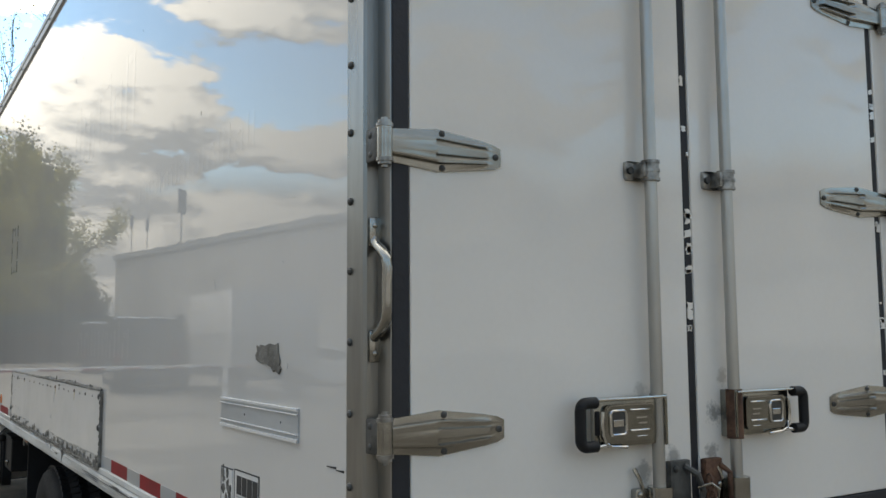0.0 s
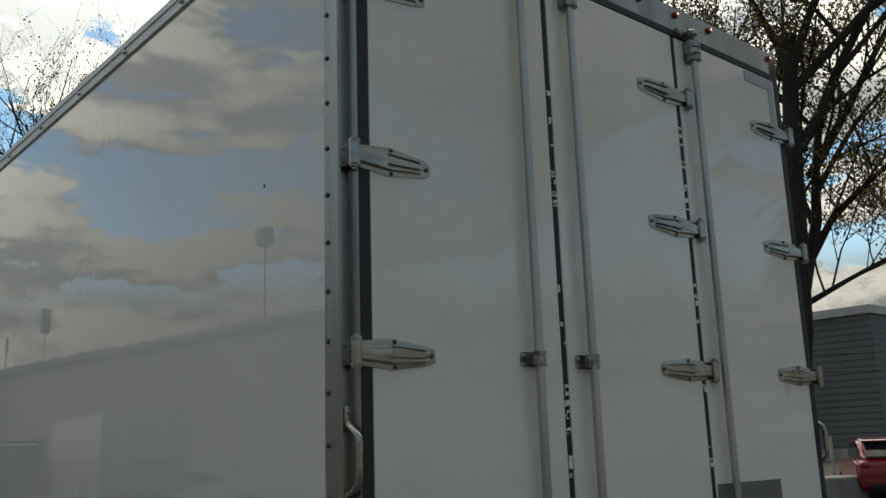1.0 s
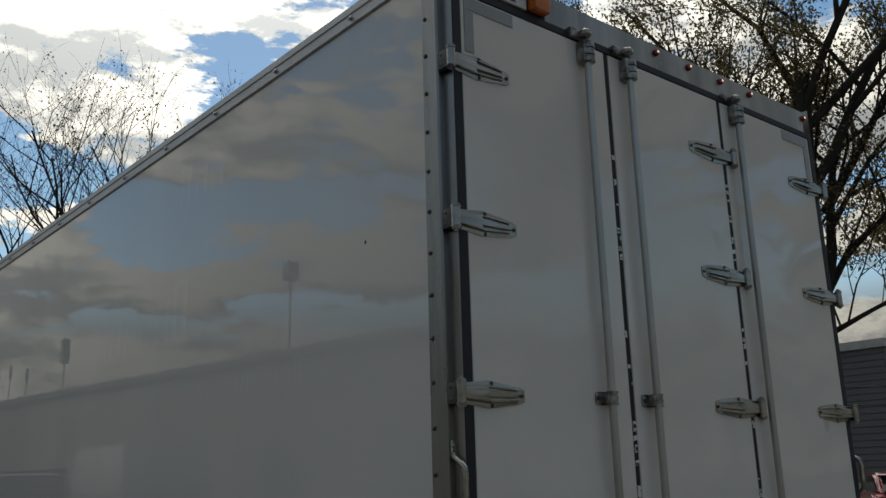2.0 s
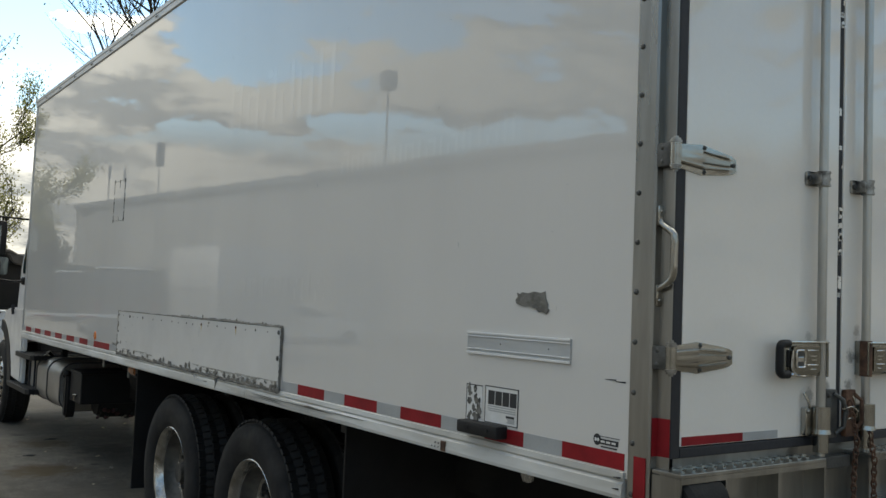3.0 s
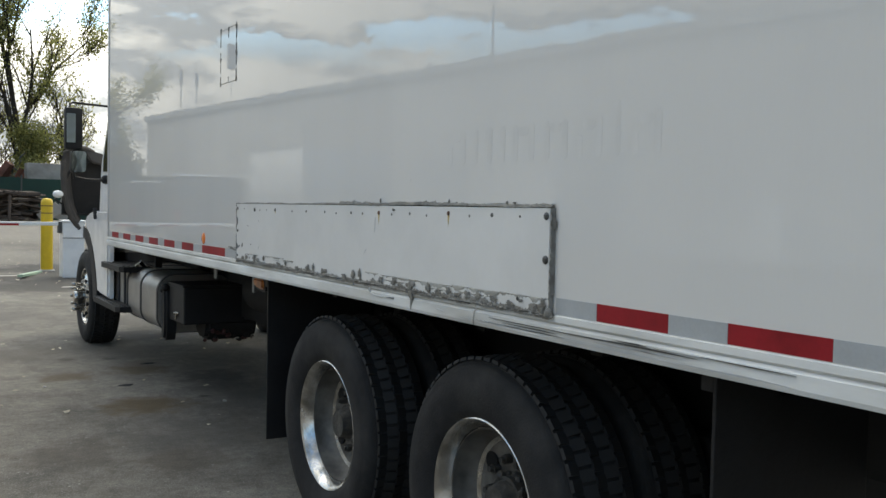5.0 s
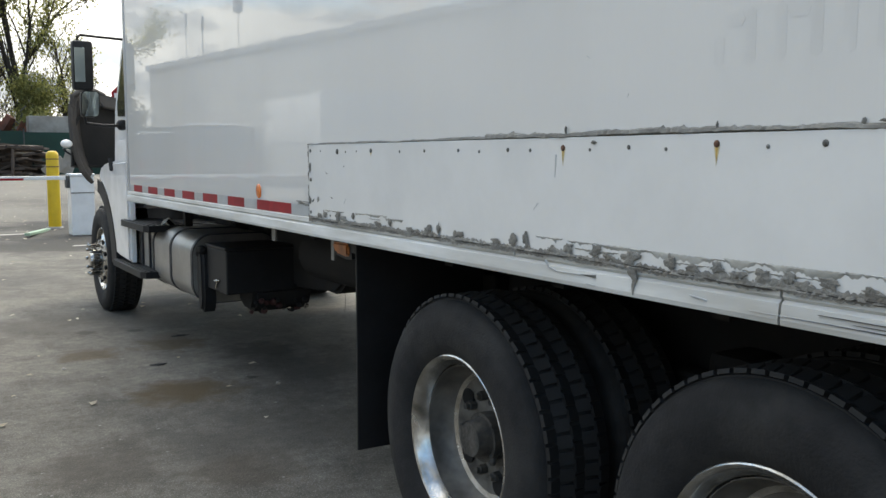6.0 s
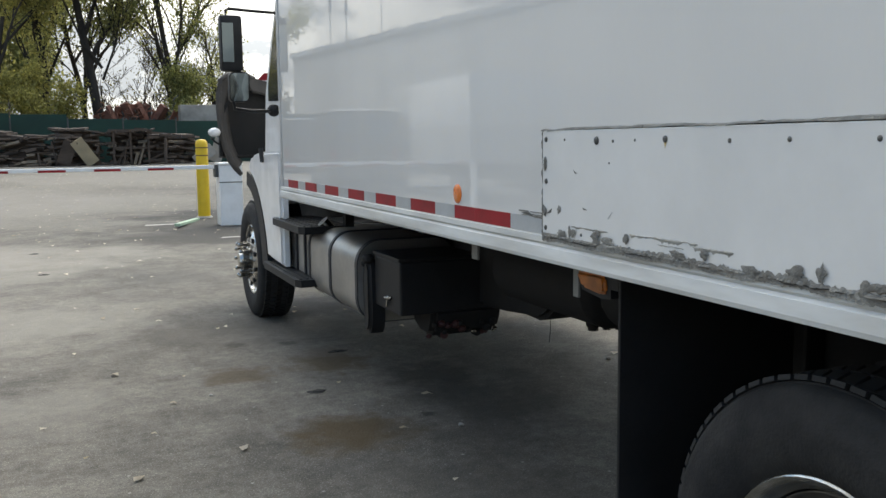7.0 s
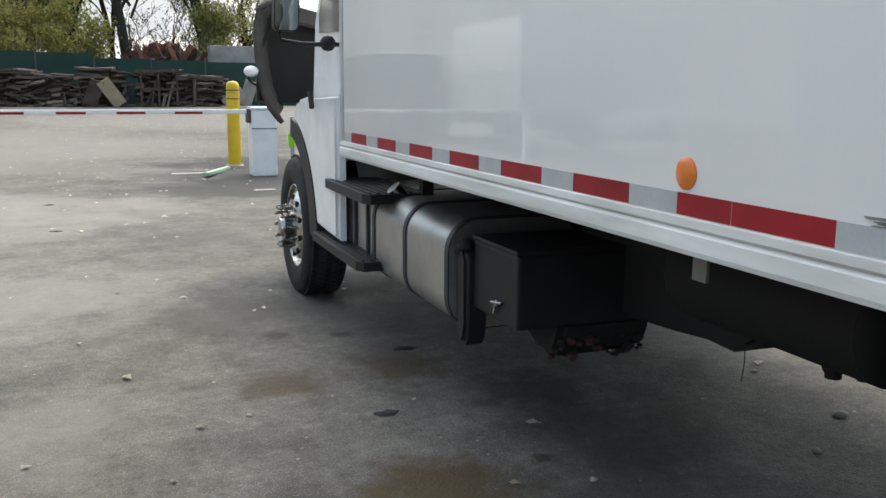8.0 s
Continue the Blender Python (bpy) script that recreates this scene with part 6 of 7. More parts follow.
part("radiator", box(B(), 0.45, 2.15, 11.55, 11.7, 0.75, 1.36, 0.03), M_CHASSIS, truck, "dark radiator and fan shroud")
part("engine", box(B(), 0.75, 1.85, 10.7, 11.5, 0.8, 1.30, 0.08), M_CHASSIS, truck)
bm = B()
ball(bm, (-0.006, 11.715, 1.62), 0.06, 1.0, 0.5, 0.74, 16)
hm = part("hood_mirror", bm, M_PAINT, truck, "white-backed hood mirror", True)
tube(bm := B(), [(0.05, 11.74, 1.5), (0.0, 11.73, 1.53), (-0.04, 11.72, 1.57)], 0.01, 6)
part("mirror_stalk", bm, M_PLASTIC, hm)
# wing mirror
bm = B()
box(bm, -0.25, -0.085, 9.62, 9.72, 2.035, 2.44, 0.03)
wm = part("wing_mirror", bm, M_PLASTIC, truck, "tall black wing mirror", True)
part("mirror_glass", box(B(), -0.235, -0.155, 9.612, 9.622, 2.10, 2.38, 0.002), M_MIRROR, wm)
def pad(x0, x1, z0, z1, r, y, dome, tip=0.0, n=5):
    """A rounded oblong that swells towards -y in its middle and may face a little downwards."""
    bm = B()
    cx, cz = (x0 + x1) / 2, (z0 + z1) / 2
    edge = []
    for qx, qz, a0 in ((x1 - r, z1 - r, 0), (x0 + r, z1 - r, 90), (x0 + r, z0 + r, 180), (x1 - r, z0 + r, 270)):
        edge += [(qx + r * math.cos(radians(a0 + 90 * k / n)), qz + r * math.sin(radians(a0 + 90 * k / n))) for k in range(n + 1)]
    rings = [[bm.verts.new((cx + (x - cx) * f, y - dome * (1 - f * f) - tip * (z - cz) * f, cz + (z - cz) * f)) for x, z in edge] for f in (1.0, 0.85, 0.65, 0.42, 0.2)]
    for a, b in zip(rings, rings[1:]):
        for k in range(len(edge)):
            bm.faces.new((a[k], a[(k + 1) % len(edge)], b[(k + 1) % len(edge)], b[k]))
    bm.faces.new(rings[-1])
    bmesh.ops.recalc_face_normals(bm, faces=bm.faces)
    return bm


bm = prism(B(), rounded(-0.195, -0.048, 1.815, 2.03, 0.035, 6), "y", 9.645, 9.70)
for v in bm.verts:
    v.co.y -= 0.17 * (v.co.z - 1.922) + (0.018 if v.co.y < 9.66 else 0.0)
box(bm, -0.165, -0.10, 9.65, 9.69, 2.01, 2.06, 0.01)
cv = part("convex_mirror", bm, M_PLASTIC, truck, "black spot mirror in a rounded housing", True)
part("mirror_glass", pad(-0.188, -0.055, 1.822, 2.022, 0.03, 9.626, 0.008, 0.17), M_MIRROR, cv, "gently domed mirror glass", True)
bm = B()
tube(bm, [(-0.20, 9.67, 2.42), (-0.195, 9.68, 2.475), (-0.17, 9.7, 2.492), (0.0, 9.75, 2.49), (0.30, 9.8, 2.485)], 0.012, 8)
part("mirror_arm", bm, M_PLASTIC, truck, "black mirror arm", True)
bm = B()
tube(bm, [(-0.165, 9.67, 1.83), (-0.15, 9.69, 1.765), (0.0, 9.75, 1.75), (0.28, 9.8, 1.755)], 0.014, 8)
ball(bm, (0.16, 9.8, 1.76), 0.05, 1, 1, 1, 10)
part("mirror_arm", bm, M_PLASTIC, truck, "black mirror arm", True)


# ---------------------------------------------------------------- trees
def tree(name, at, height, spread, trunk_r, seed, leaf=None, leaves=0, leaf_size=0.2, lean=(0, 0), forks=None, label="", levels=4, first=0.3, twig_r=0.012):
    """A tapered trunk with limbs; the crown is many small leaf clumps along the outer twigs."""
    r = random.Random(seed)
    t = thing(name, at, label, "tree")
    at = Vector(at)
    bm = B()
    tips = []

    def limb(p, d, length, rad, level):
        steps = 5 if level < 2 else 3
        pts, rr = [p], [rad]
        for k in range(steps):
            d = (d + Vector((r.uniform(-1, 1), r.uniform(-1, 1), r.uniform(-0.5, 0.8))) * (0.12 if level == 0 else 0.22)).normalized()
            p = p + d * (length / steps)
            pts.append(p)
            rr.append(max(rad * (1 - 0.55 * (k + 1) / steps), twig_r * 0.6))
        tube(bm, pts, rr, 10 if level == 0 else 6 if level < 3 else 4)
        if level >= levels:
            tips.extend(pts[1:])
            return
        kids = (4 if level == 0 else 3) + r.randint(0, 2)
        for k in range(kids):
            f = first + (1 - first) * (k + r.random()) / kids if level == 0 else 0.25 + 0.75 * (k + r.random()) / kids
            i = min(int(f * steps), steps - 1)
            q = pts[i].lerp(pts[i + 1], f * steps - i)
            a = r.uniform(0, 2 * math.pi)
            side = Vector((math.cos(a), math.sin(a), 0))
            nd = (d * r.uniform(0.4, 0.9) + side * spread * r.uniform(0.6, 1.1) + Vector((0, 0, 0.25))).normalized()
            limb(q, nd, length * r.uniform(0.48, 0.68), max(rr[i] * 0.6, twig_r), level + 1)
        if level >= levels - 1:
            tips.extend(pts[2:])
    limb(at - Vector((0, 0, 0.2)), Vector((lean[0], lean[1], 1)).normalized(), height * 0.62, trunk_r, 0)
    for path, rad in forks or ():
        pts = [at + Vector(p) for p in path]
        rr = [rad * (1 - 0.75 * k / (len(pts) - 1)) for k in range(len(pts))]
        tube(bm, pts, rr, 9)
        for k in range(1, len(pts)):
            for j in range(3):
                d = (pts[k] - pts[k - 1]).normalized() + Vector((r.uniform(-1, 1), r.uniform(-1, 1), r.uniform(-0.6, 1)))
                limb(pts[k - 1].lerp(pts[k], r.random()), d.normalized(), 0.16 * height, rr[k] * 0.5, levels - 2)
    part("trunk", bm, M_BARK, t, "dark furrowed trunk with limbs", True)
    if leaves:
        verts, faces = [], []
        for k in range(leaves):
            c = r.choice(tips) + Vector((r.gauss(0, 1), r.gauss(0, 1), r.gauss(0, 1))) * leaf_size * 1.6
            s = leaf_size * r.uniform(0.5, 1.1)
            q = Euler((r.uniform(0, 6.3), r.uniform(0, 6.3), r.uniform(0, 6.3))).to_matrix()
            n0 = len(verts)
            for u, v, w in ((-0.5, 0, 0), (-0.15, 0.36, 0.08), (0.5, 0.06, 0), (0.1, -0.34, 0.06)):
                verts.append(tuple(c + q @ Vector((u * s, v * s, w * s))))
            faces.append((n0, n0 + 1, n0 + 2, n0 + 3))
        me = bpy.data.meshes.new("crown")
        me.from_pydata(verts, [], faces)
        me.materials.append(leaf)
        crown = new("crown", me)
        crown.parent = t
        crown.matrix_parent_inverse = t.matrix_basis.inverted()
        tagged(crown, kind="stuff")
    return t


def on_ground(x, y):
    return (x, y, ground_height(x, y))


# bare trees beyond the truck's front
for x, y, hgt, sd, ln in ((10.0, 34, 20.5, 5, (0.02, 0)), (8.2, 33.5, 18.5, 9, (-0.16, 0)), (13.0, 38, 19.5, 23, (0.1, 0))):
    tree("tree", on_ground(x, y), hgt, 0.72, 0.19, sd, M_LEAFD, 700, 0.13, ln, label="tall nearly bare tree with thin spreading twigs", levels=4, first=0.3, twig_r=0.0075)
# old maple by the neighbour's building
MX, MY = -1.5 + 21 * math.sin(radians(61.3)), -2.06 + 21 * math.cos(radians(61.3))
tree("tree", on_ground(MX, MY), 17, 0.85, 0.33, 31, M_LEAFO, 64000, 0.095, (0.012, -0.02), label="large old tree with dark trunk and thinning leaves", levels=3, first=0.42,
     forks=[([(0.3, -0.6, 4.6), (0.7, -1.28, 5.0), (1.1, -2.0, 5.4), (2.2, -3.6, 6.2)], 0.07), ([(0.35, -0.7, 5.5), (0.67, -1.23, 6.5), (1.2, -2.2, 7.4), (2.4, -4.2, 9.0)], 0.10), ([(0.45, -0.9, 7.4), (0.92, -1.67, 8.8), (1.4, -2.55, 10.5), (2.3, -4.0, 13)], 0.12), ([(0.45, -0.8, 8.0), (0.3, -0.6, 10.6), (0.0, -0.1, 12.2), (-0.8, 1.2, 14)], 0.12),
            ([(0.0, 0.0, 6.6), (-0.6, 1.1, 8.2), (-1.2, 2.1, 9.4), (-2.1, 3.9, 11.2)], 0.14), ([(0.0, 0.0, 5.6), (-0.8, 1.3, 7.0), (-1.7, 3.0, 8.2), (-2.7, 4.9, 9.2)], 0.10), ([(0.0, 0.0, 7.6), (-0.3, 0.6, 9.6), (-0.9, 1.6, 11.6), (-1.5, 2.8, 13.6)], 0.12)])
# yellowing trees behind the fence
for x, y, hgt, sd, m_, n_, f_ in ((-4.4, 53, 12.0, 41, M_LEAFY, 14000, 0.05), (-2.2, 55, 12.4, 42, M_LEAFY, 9000, 0.06), (-6.6, 54, 12.0, 47, M_LEAFY, 12000, 0.05), (-8.8, 57, 11.0, 48, M_LEAF, 12000, 0.05),
                                  (-0.2, 57, 13.0, 50, M_LEAF, 1500, 0.1), (6.9, 55, 8.6, 45, M_LEAF, 2500, 0.1)):
    tree("tree", on_ground(x, y), hgt, 0.5, 0.2, sd, m_, n_, 0.165, label="tall tree with yellowing autumn leaves behind the fence", levels=3, first=f_, twig_r=0.02)
tree("tree", on_ground(0.62, 53), 17, 0.42, 0.30, 43, M_LEAF, 19000, 0.165, (0.0, 0), label="tall dark-trunked tree with thinning green leaves", levels=3, first=0.48, twig_r=0.02,
     forks=[([(0, 0, 4.2), (0.7, 0.1, 6.0), (1.1, 0, 8.0), (1.4, 0, 11)], 0.07), ([(0, 0, 4.8), (-0.9, 0, 6.2), (-1.7, 0.2, 8.2), (-2.2, 0, 10.5)], 0.08)])
tree("tree", on_ground(4.35, 53.5), 16, 0.4, 0.2, 44, M_LEAF, 8500, 0.165, (0.02, 0), label="slender tree with green leaves low on its trunk", levels=3, first=0.1, twig_r=0.02,
     forks=[([(0.05, 0, 5.6), (0.9, 0, 7.2), (1.8, 0.1, 8.4), (3.2, 0, 9.8)], 0.12), ([(0, 0, 3.0), (-0.4, 0, 5.5), (-0.7, 0, 8.0), (-0.9, 0, 10.5)], 0.08)])
# bare thicket between the trunks
for x, y, sd in ((2.9, 56, 81), (0.6, 56.5, 82), (5.9, 56, 83)):
    tree("sapling", on_ground(x, y), 7.0, 0.7, 0.07, sd, M_LEAFD, 500, 0.16, label="leafless sapling with a tangle of thin twigs", levels=4, first=0.08, twig_r=0.016)
# low bushy growth on the fence line
for x, y, sd in ((-4.9, 50.5, 61), (4.6, 52.2, 62), (-1.6, 51.5, 63), (-7.5, 51.0, 64)):
    tree("bush", on_ground(x, y), 5.0, 0.8, 0.09, sd, M_LEAFY if sd != 62 else M_LEAF, 9000, 0.16, label="bushy young tree on the fence line", levels=3, first=0.1)

# ---------------------------------------------------------------- fence, timber, scrap
FY = 48.0
fence = thing("fence", (0, FY, ground_height(0, FY)), "long dark green screened fence", "fence")
for k in range(28):
    x = -30 + 2.4 * k
    part("panel", box(B(), x + 0.03, x + 2.37, FY - 0.02, FY + 0.02, 0.65, (3.05 if x < -3 else 2.74) - 0.05 * (k % 3)), M_FENCE, fence)
    part("post", rod(B(), (x, FY, 0.6), (x, FY, 2.8), 0.04, 8), M_DARKMETAL, fence)
r_ = random.Random(77)
PLANK = {}


def plank_mesh(k):
    if k not in PLANK:
        bm = box(B(), -0.5, 0.5, -0.5, 0.5, -0.5, 0.5)
        me = bpy.data.meshes.new("plank")
        bm.to_mesh(me)
        bm.free()
        me.materials.append(M_TIMBER)
        PLANK[k] = me
    return PLANK[k]


for x0, x1, h0 in ((-9.5, -6.4, 1.3), (-6.2, -3.9, 1.5), (-3.7, -2.2, 1.25), (-1.8, -0.2, 1.6), (0.5, 2.0, 1.55), (2.1, 3.7, 1.35), (-12.5, -9.8, 1.2)):
    y = FY - 2.2 + r_.uniform(-0.3, 0.3)
    pile = thing("timber_pile", ((x0 + x1) / 2, y, 0.65), "untidy stack of weathered grey timber", "timber pile", "timber stacks by the fence")
    core = new("plank", plank_mesh(0))
    core.parent = pile
    core.matrix_parent_inverse = pile.matrix_basis.inverted()
    core.matrix_basis = Matrix.LocRotScale(((x0 + x1) / 2, y + 0.1, 0.65 + h0 * 0.46), None, (x1 - x0 - 0.1, 0.5, h0 * 0.92))
    z = 0.65
    while z < 0.65 + h0:
        th = r_.uniform(0.06, 0.15)
        x = x0 + r_.uniform(-0.2, 0.2)
        while x < x1:
            ln = r_.uniform(0.25, 1.2)
            if r_.random() < 0.85:
                ob = new("plank", plank_mesh(0))
                ob.parent = pile
                ob.matrix_parent_inverse = pile.matrix_basis.inverted()
                ob.matrix_basis = Matrix.LocRotScale((x + ln / 2, y + r_.uniform(-0.35, 0.35), z + th / 2), Euler((r_.uniform(-0.1, 0.1), r_.uniform(-0.12, 0.12) if r_.random() < 0.8 else r_.uniform(-0.6, 0.6), r_.uniform(-0.6, 0.6))), (ln, r_.uniform(0.5, 0.9), th * r_.uniform(0.6, 0.95)))
            x += ln * r_.uniform(0.8, 1.05)
        z += th
M_ENDWOOD = material("sawn_timber_ends", (0.15, 0.12, 0.09), 0.85, grain=0.2, stain=0.2, stain_scale=4, per_object=0.5)
END = bpy.data.meshes.new("beam")
bm = box(B(), -0.5, 0.5, -0.5, 0.5, -0.5, 0.5)
bm.to_mesh(END)
bm.free()
END.materials.append(M_ENDWOOD)
clutter = thing("timber_pile", (-3.0, FY - 3.1, 0.65), "loose beams and boards thrown against the stacks", "timber pile", "timber stacks by the fence")
for k in range(190):
    x, up = r_.uniform(-9.5, 3.8), r_.random() < 0.1
    ob = new("beam", END if k % 3 == 0 else plank_mesh(0))
    ob.parent = clutter
    ob.matrix_parent_inverse = clutter.matrix_basis.inverted()
    sz = (r_.uniform(0.05, 0.13), r_.uniform(0.05, 0.12), r_.uniform(0.5, 1.3)) if up else (r_.uniform(0.08, 0.9), r_.uniform(0.1, 0.4), r_.uniform(0.05, 0.13))
    tilt = r_.uniform(-0.5, 0.5)
    z = 0.63 + sz[2] * 0.46 if up else 0.66 + r_.random() ** 1.5 * 1.3
    ob.matrix_basis = Matrix.LocRotScale((x, FY - 2.95 + (0 if up else 0.25) + r_.uniform(-0.15, 0.15), z), Euler((r_.uniform(-0.3, 0.1), tilt if up else tilt * 0.5, r_.uniform(-0.4, 0.4))), sz)
bm = B()
for x in (0.55, 1.25, 2.0):
    box(bm, x, x + 0.08, FY - 3.3, FY - 3.2, 0.63, 2.15)
box(bm, 0.4, 2.2, FY - 3.4, FY - 2.6, 2.12, 2.2)
box(bm, 0.55, 2.0, FY - 3.28, FY - 3.22, 1.35, 1.43)
tagged(part("pallet_rack", bm, M_TIMBER, None, "grey timber frame leaning among the stacks"), category="rack")
for x, a, m_, hh in ((-1.3, 0.35, M_TIMBER, 1.1), (-0.6, -0.6, material("pale_board", (0.36, 0.29, 0.19), 0.85, grain=0.15, stain=0.1), 1.25), (4.4, 0.9, M_CONCRETE, 1.0), (5.0, 0.3, M_CONCRETE, 1.1)):
    bm = B()
    bmesh.ops.create_cube(bm, size=1.0, matrix=Matrix.LocRotScale((x, FY - 3.5, 0.62 + hh / 2 * math.cos(a) + 0.1), Euler((0.25, a, 0)), (0.55, 0.06, hh)))
    tagged(part("leaning_board", bm, m_, None, "broken board leaning against the timber"), category="board")
# stacked concrete blocks and rusty scrap behind the fence
for k, (x, z, w_) in enumerate(((5.0, 2.5, 2.1), (7.0, 2.45, 1.5), (8.8, 2.4, 1.8))):
    base = ground_height(x, FY + 1.6)
    tagged(part("concrete_block", box(B(), x - w_ / 2, x + w_ / 2, FY + 1.0, FY + 2.0, base, z + 0.95, 0.03), M_CONCRETE, None, "large weathered concrete block behind the fence"), category="concrete block")
heap = thing("scrap_heap", (2.5, FY + 4, 0.65), "heap of rusty red scrap metal behind the fence", "scrap heap")
for k in range(140):
    bm = B()
    x = r_.gauss(2.0, 1.7)
    hgt = max(3.3 - 0.35 * abs(x - 2.2), 1.2) * r_.uniform(0.72, 1.0)
    bmesh.ops.create_cube(bm, size=1.0, matrix=Matrix.LocRotScale((x, FY + 3.6 + r_.uniform(-1, 1), 0.65 + hgt / 2), Euler((r_.uniform(-0.4, 0.4), r_.uniform(-0.9, 0.9), r_.uniform(0, 3))), (r_.uniform(0.05, 0.4), r_.uniform(0.05, 0.4), hgt)))
    part("scrap_piece", bm, M_SCRAP if k % 3 else M_DARKMETAL, heap)
for k in range(26):
    x, z = r_.gauss(2.0, 1.6), 2.7 + r_.uniform(0, 0.9)
    p = Vector((x, FY + 2.6 + r_.uniform(-0.4, 0.4), z - 0.5))
    pts = [p]
    for j in range(5):
        p = p + Vector((r_.uniform(-0.35, 0.35), r_.uniform(-0.1, 0.1), r_.uniform(-0.12, 0.3)))
        pts.append(p)
    part("bent_bar", tube(B(), pts, r_.uniform(0.02, 0.045), 6), M_SCRAP if k % 2 else M_DARKMETAL, heap, "", True)

# ---------------------------------------------------------------- barrier, bollard, cabinet
BY = 22.0
boll = thing("bollard", (1.25, BY, 0), "yellow painted steel bollard with dark bands", "bollard")
part("post", lathe_z(B(), [(0.0, -0.02), (0.125, -0.02), (0.125, 1.50), (0.115, 1.56), (0.08, 1.60), (0.0, 1.615)], (1.25, BY, 0)), M_YELLOW, boll, "", True)
for z in (1.27, 1.43):
    part("band", lathe_z(B(), [(0.0, z), (0.1275, z), (0.1275, z + 0.02), (0.0, z + 0.02)], (1.25, BY, 0)), M_RUST, boll, "thin dark band", True)
part("base_plate", lathe_z(B(), [(0.0, 0.0), (0.17, 0.0), (0.15, 0.03), (0.0, 0.03)], (1.25, BY, 0)), M_CONCRETE, boll)
cab_b = thing("barrier_gate", (1.55, 19.97, 0), "white barrier gate cabinet with a red-banded boom", "barrier gate")
part("cabinet_body", box(B(), 1.245, 1.665, 19.75, 20.2, 0.0, 1.12, 0.02), M_PAINT, cab_b)
part("cabinet_lid", box(B(), 1.23, 1.68, 19.73, 20.22, 1.12, 1.17, 0.02), M_PAINT, cab_b)
part("arm_hub", box(B(), 1.18, 1.26, 19.85, 20.05, 0.90, 1.14, 0.02), M_DARKMETAL, cab_b)
part("cabinet_seam", box(B(), 1.24, 1.67, 19.745, 19.76, 0.80, 0.815), M_DARKMETAL, cab_b)
arm = cab_b
boom = part("boom", box(B(), -6.5, 1.24, 19.88, 19.93, 1.055, 1.125, 0.008), M_PAINT, arm)
for k in range(9):
    x = 0.455 - 0.905 * k
    part("band", box(B(), x - 0.445, x, 19.874, 19.936, 1.051, 1.092), M_RED, boom, "red band")
part("arm_rest", box(B(), -6.5, -6.4, 19.85, 19.95, -0.01, 1.055), M_PAINT, arm)

gp = thing("marker_post", (1.96, 19.95, 0), "thin dark post with a bright green band", "post")
part("post", box(B(), 1.93, 1.99, 19.92, 19.98, -0.02, 1.0, 0.008), M_CLADDING, gp)
part("band", box(B(), 1.895, 2.0, 19.91, 19.99, 0.47, 0.72, 0.006), material("bright_green_band", (0.28, 0.62, 0.03), 0.5), gp, "bright green band")
# things lying by the gate
bm = B()
bmesh.ops.create_cube(bm, size=1.0, matrix=Matrix.LocRotScale((0.75, 20.6, 0.035), Euler((0, 0.03, radians(72))), (1.9, 0.10, 0.05)))
tagged(part("marker_strip", bm, material("pale_green_plastic", (0.30, 0.42, 0.30), 0.5, grain=0.1, stain=0.1), None, "pale green plastic strip lying by the bollard"), category="strip")
for x0, x1, y0, y1 in ((-0.05, 0.75, 20.55, 20.75), (0.9, 1.25, 17.6, 17.75)):
    bm = prism(B(), [(x0, y0), (x1, y0 + 0.03), (x1 - 0.04, y1), (x0 + 0.05, y1 - 0.03)], "z", 0.0, 0.004)
    tagged(part("painted_line", bm, M_CONCRETE, None, "worn white paint line on the asphalt"), category="road marking", kind="structure")

# ---------------------------------------------------------------- neighbour's building, car, barrier block

def along(az, d, z=0.0):
    return (-1.5 + d * math.sin(radians(az)), -2.06 + d * math.cos(radians(az)), z)


M_SLATE = material("slate_wall_sheet", (0.14, 0.147, 0.154), 0.5, 0.2, grain=0.05, grain_scale=10, stain=0.1, stain_scale=0.4)
nb = thing("warehouse", along(68, 55, 0), "grey metal-clad warehouse with a flat roof", "building")
bx0, bx1, byy0, byy1, bz1 = 36.0, 90.0, 14.5, 50.0, 7.0
part("wall", box(B(), bx0, bx1, byy0, byy1, -0.6, bz1 - 0.2), M_SLATE, nb)
part("roof_edge", box(B(), bx0 - 0.15, bx1 + 0.15, byy0 - 0.15, byy1 + 0.15, bz1 - 0.2, bz1 + 0.15), M_ALU_TOP, nb)
part("plinth", box(B(), bx0 - 0.06, bx1, byy0 - 0.06, byy1, -0.6, 1.35), M_CONCRETE, nb)
for k in range(22):
    z = 0.9 + 0.27 * k
    part("cladding_rib", box(B(), bx0 - 0.03, bx0 + 0.01, byy0, byy1, z, z + 0.22), M_SLATE, nb)
    part("cladding_rib", box(B(), bx0 - 0.02, bx1, byy0 - 0.02, byy0 + 0.01, z, z + 0.22), M_SLATE, nb)
for k in range(12):
    x = bx0 + 4.4 * k + 2.0
    part("downpipe", rod(B(), (x, byy0 - 0.1, -0.5), (x, byy0 - 0.1, bz1), 0.06, 8), M_ALU_TOP, nb)
for k in range(2):
    part("wall_lamp", box(B(), 40.5 + 4 * k, 40.8 + 4 * k, byy0 - 0.3, byy0, 1.6, 1.8), M_PLASTIC, nb)
for z0, z1 in ((4.6, 5.0), (4.0, 4.2)):
    tube(bm := B(), [along(45, 30, z0 + 0.3), along(56, 32, z0 + 0.05), along(66, 34, z0), along(80, 38, z1 + 0.3)], 0.02, 6)
    tagged(part("cable", bm, M_SEAL, None, "black overhead cable sagging across the yard"), category="cable")


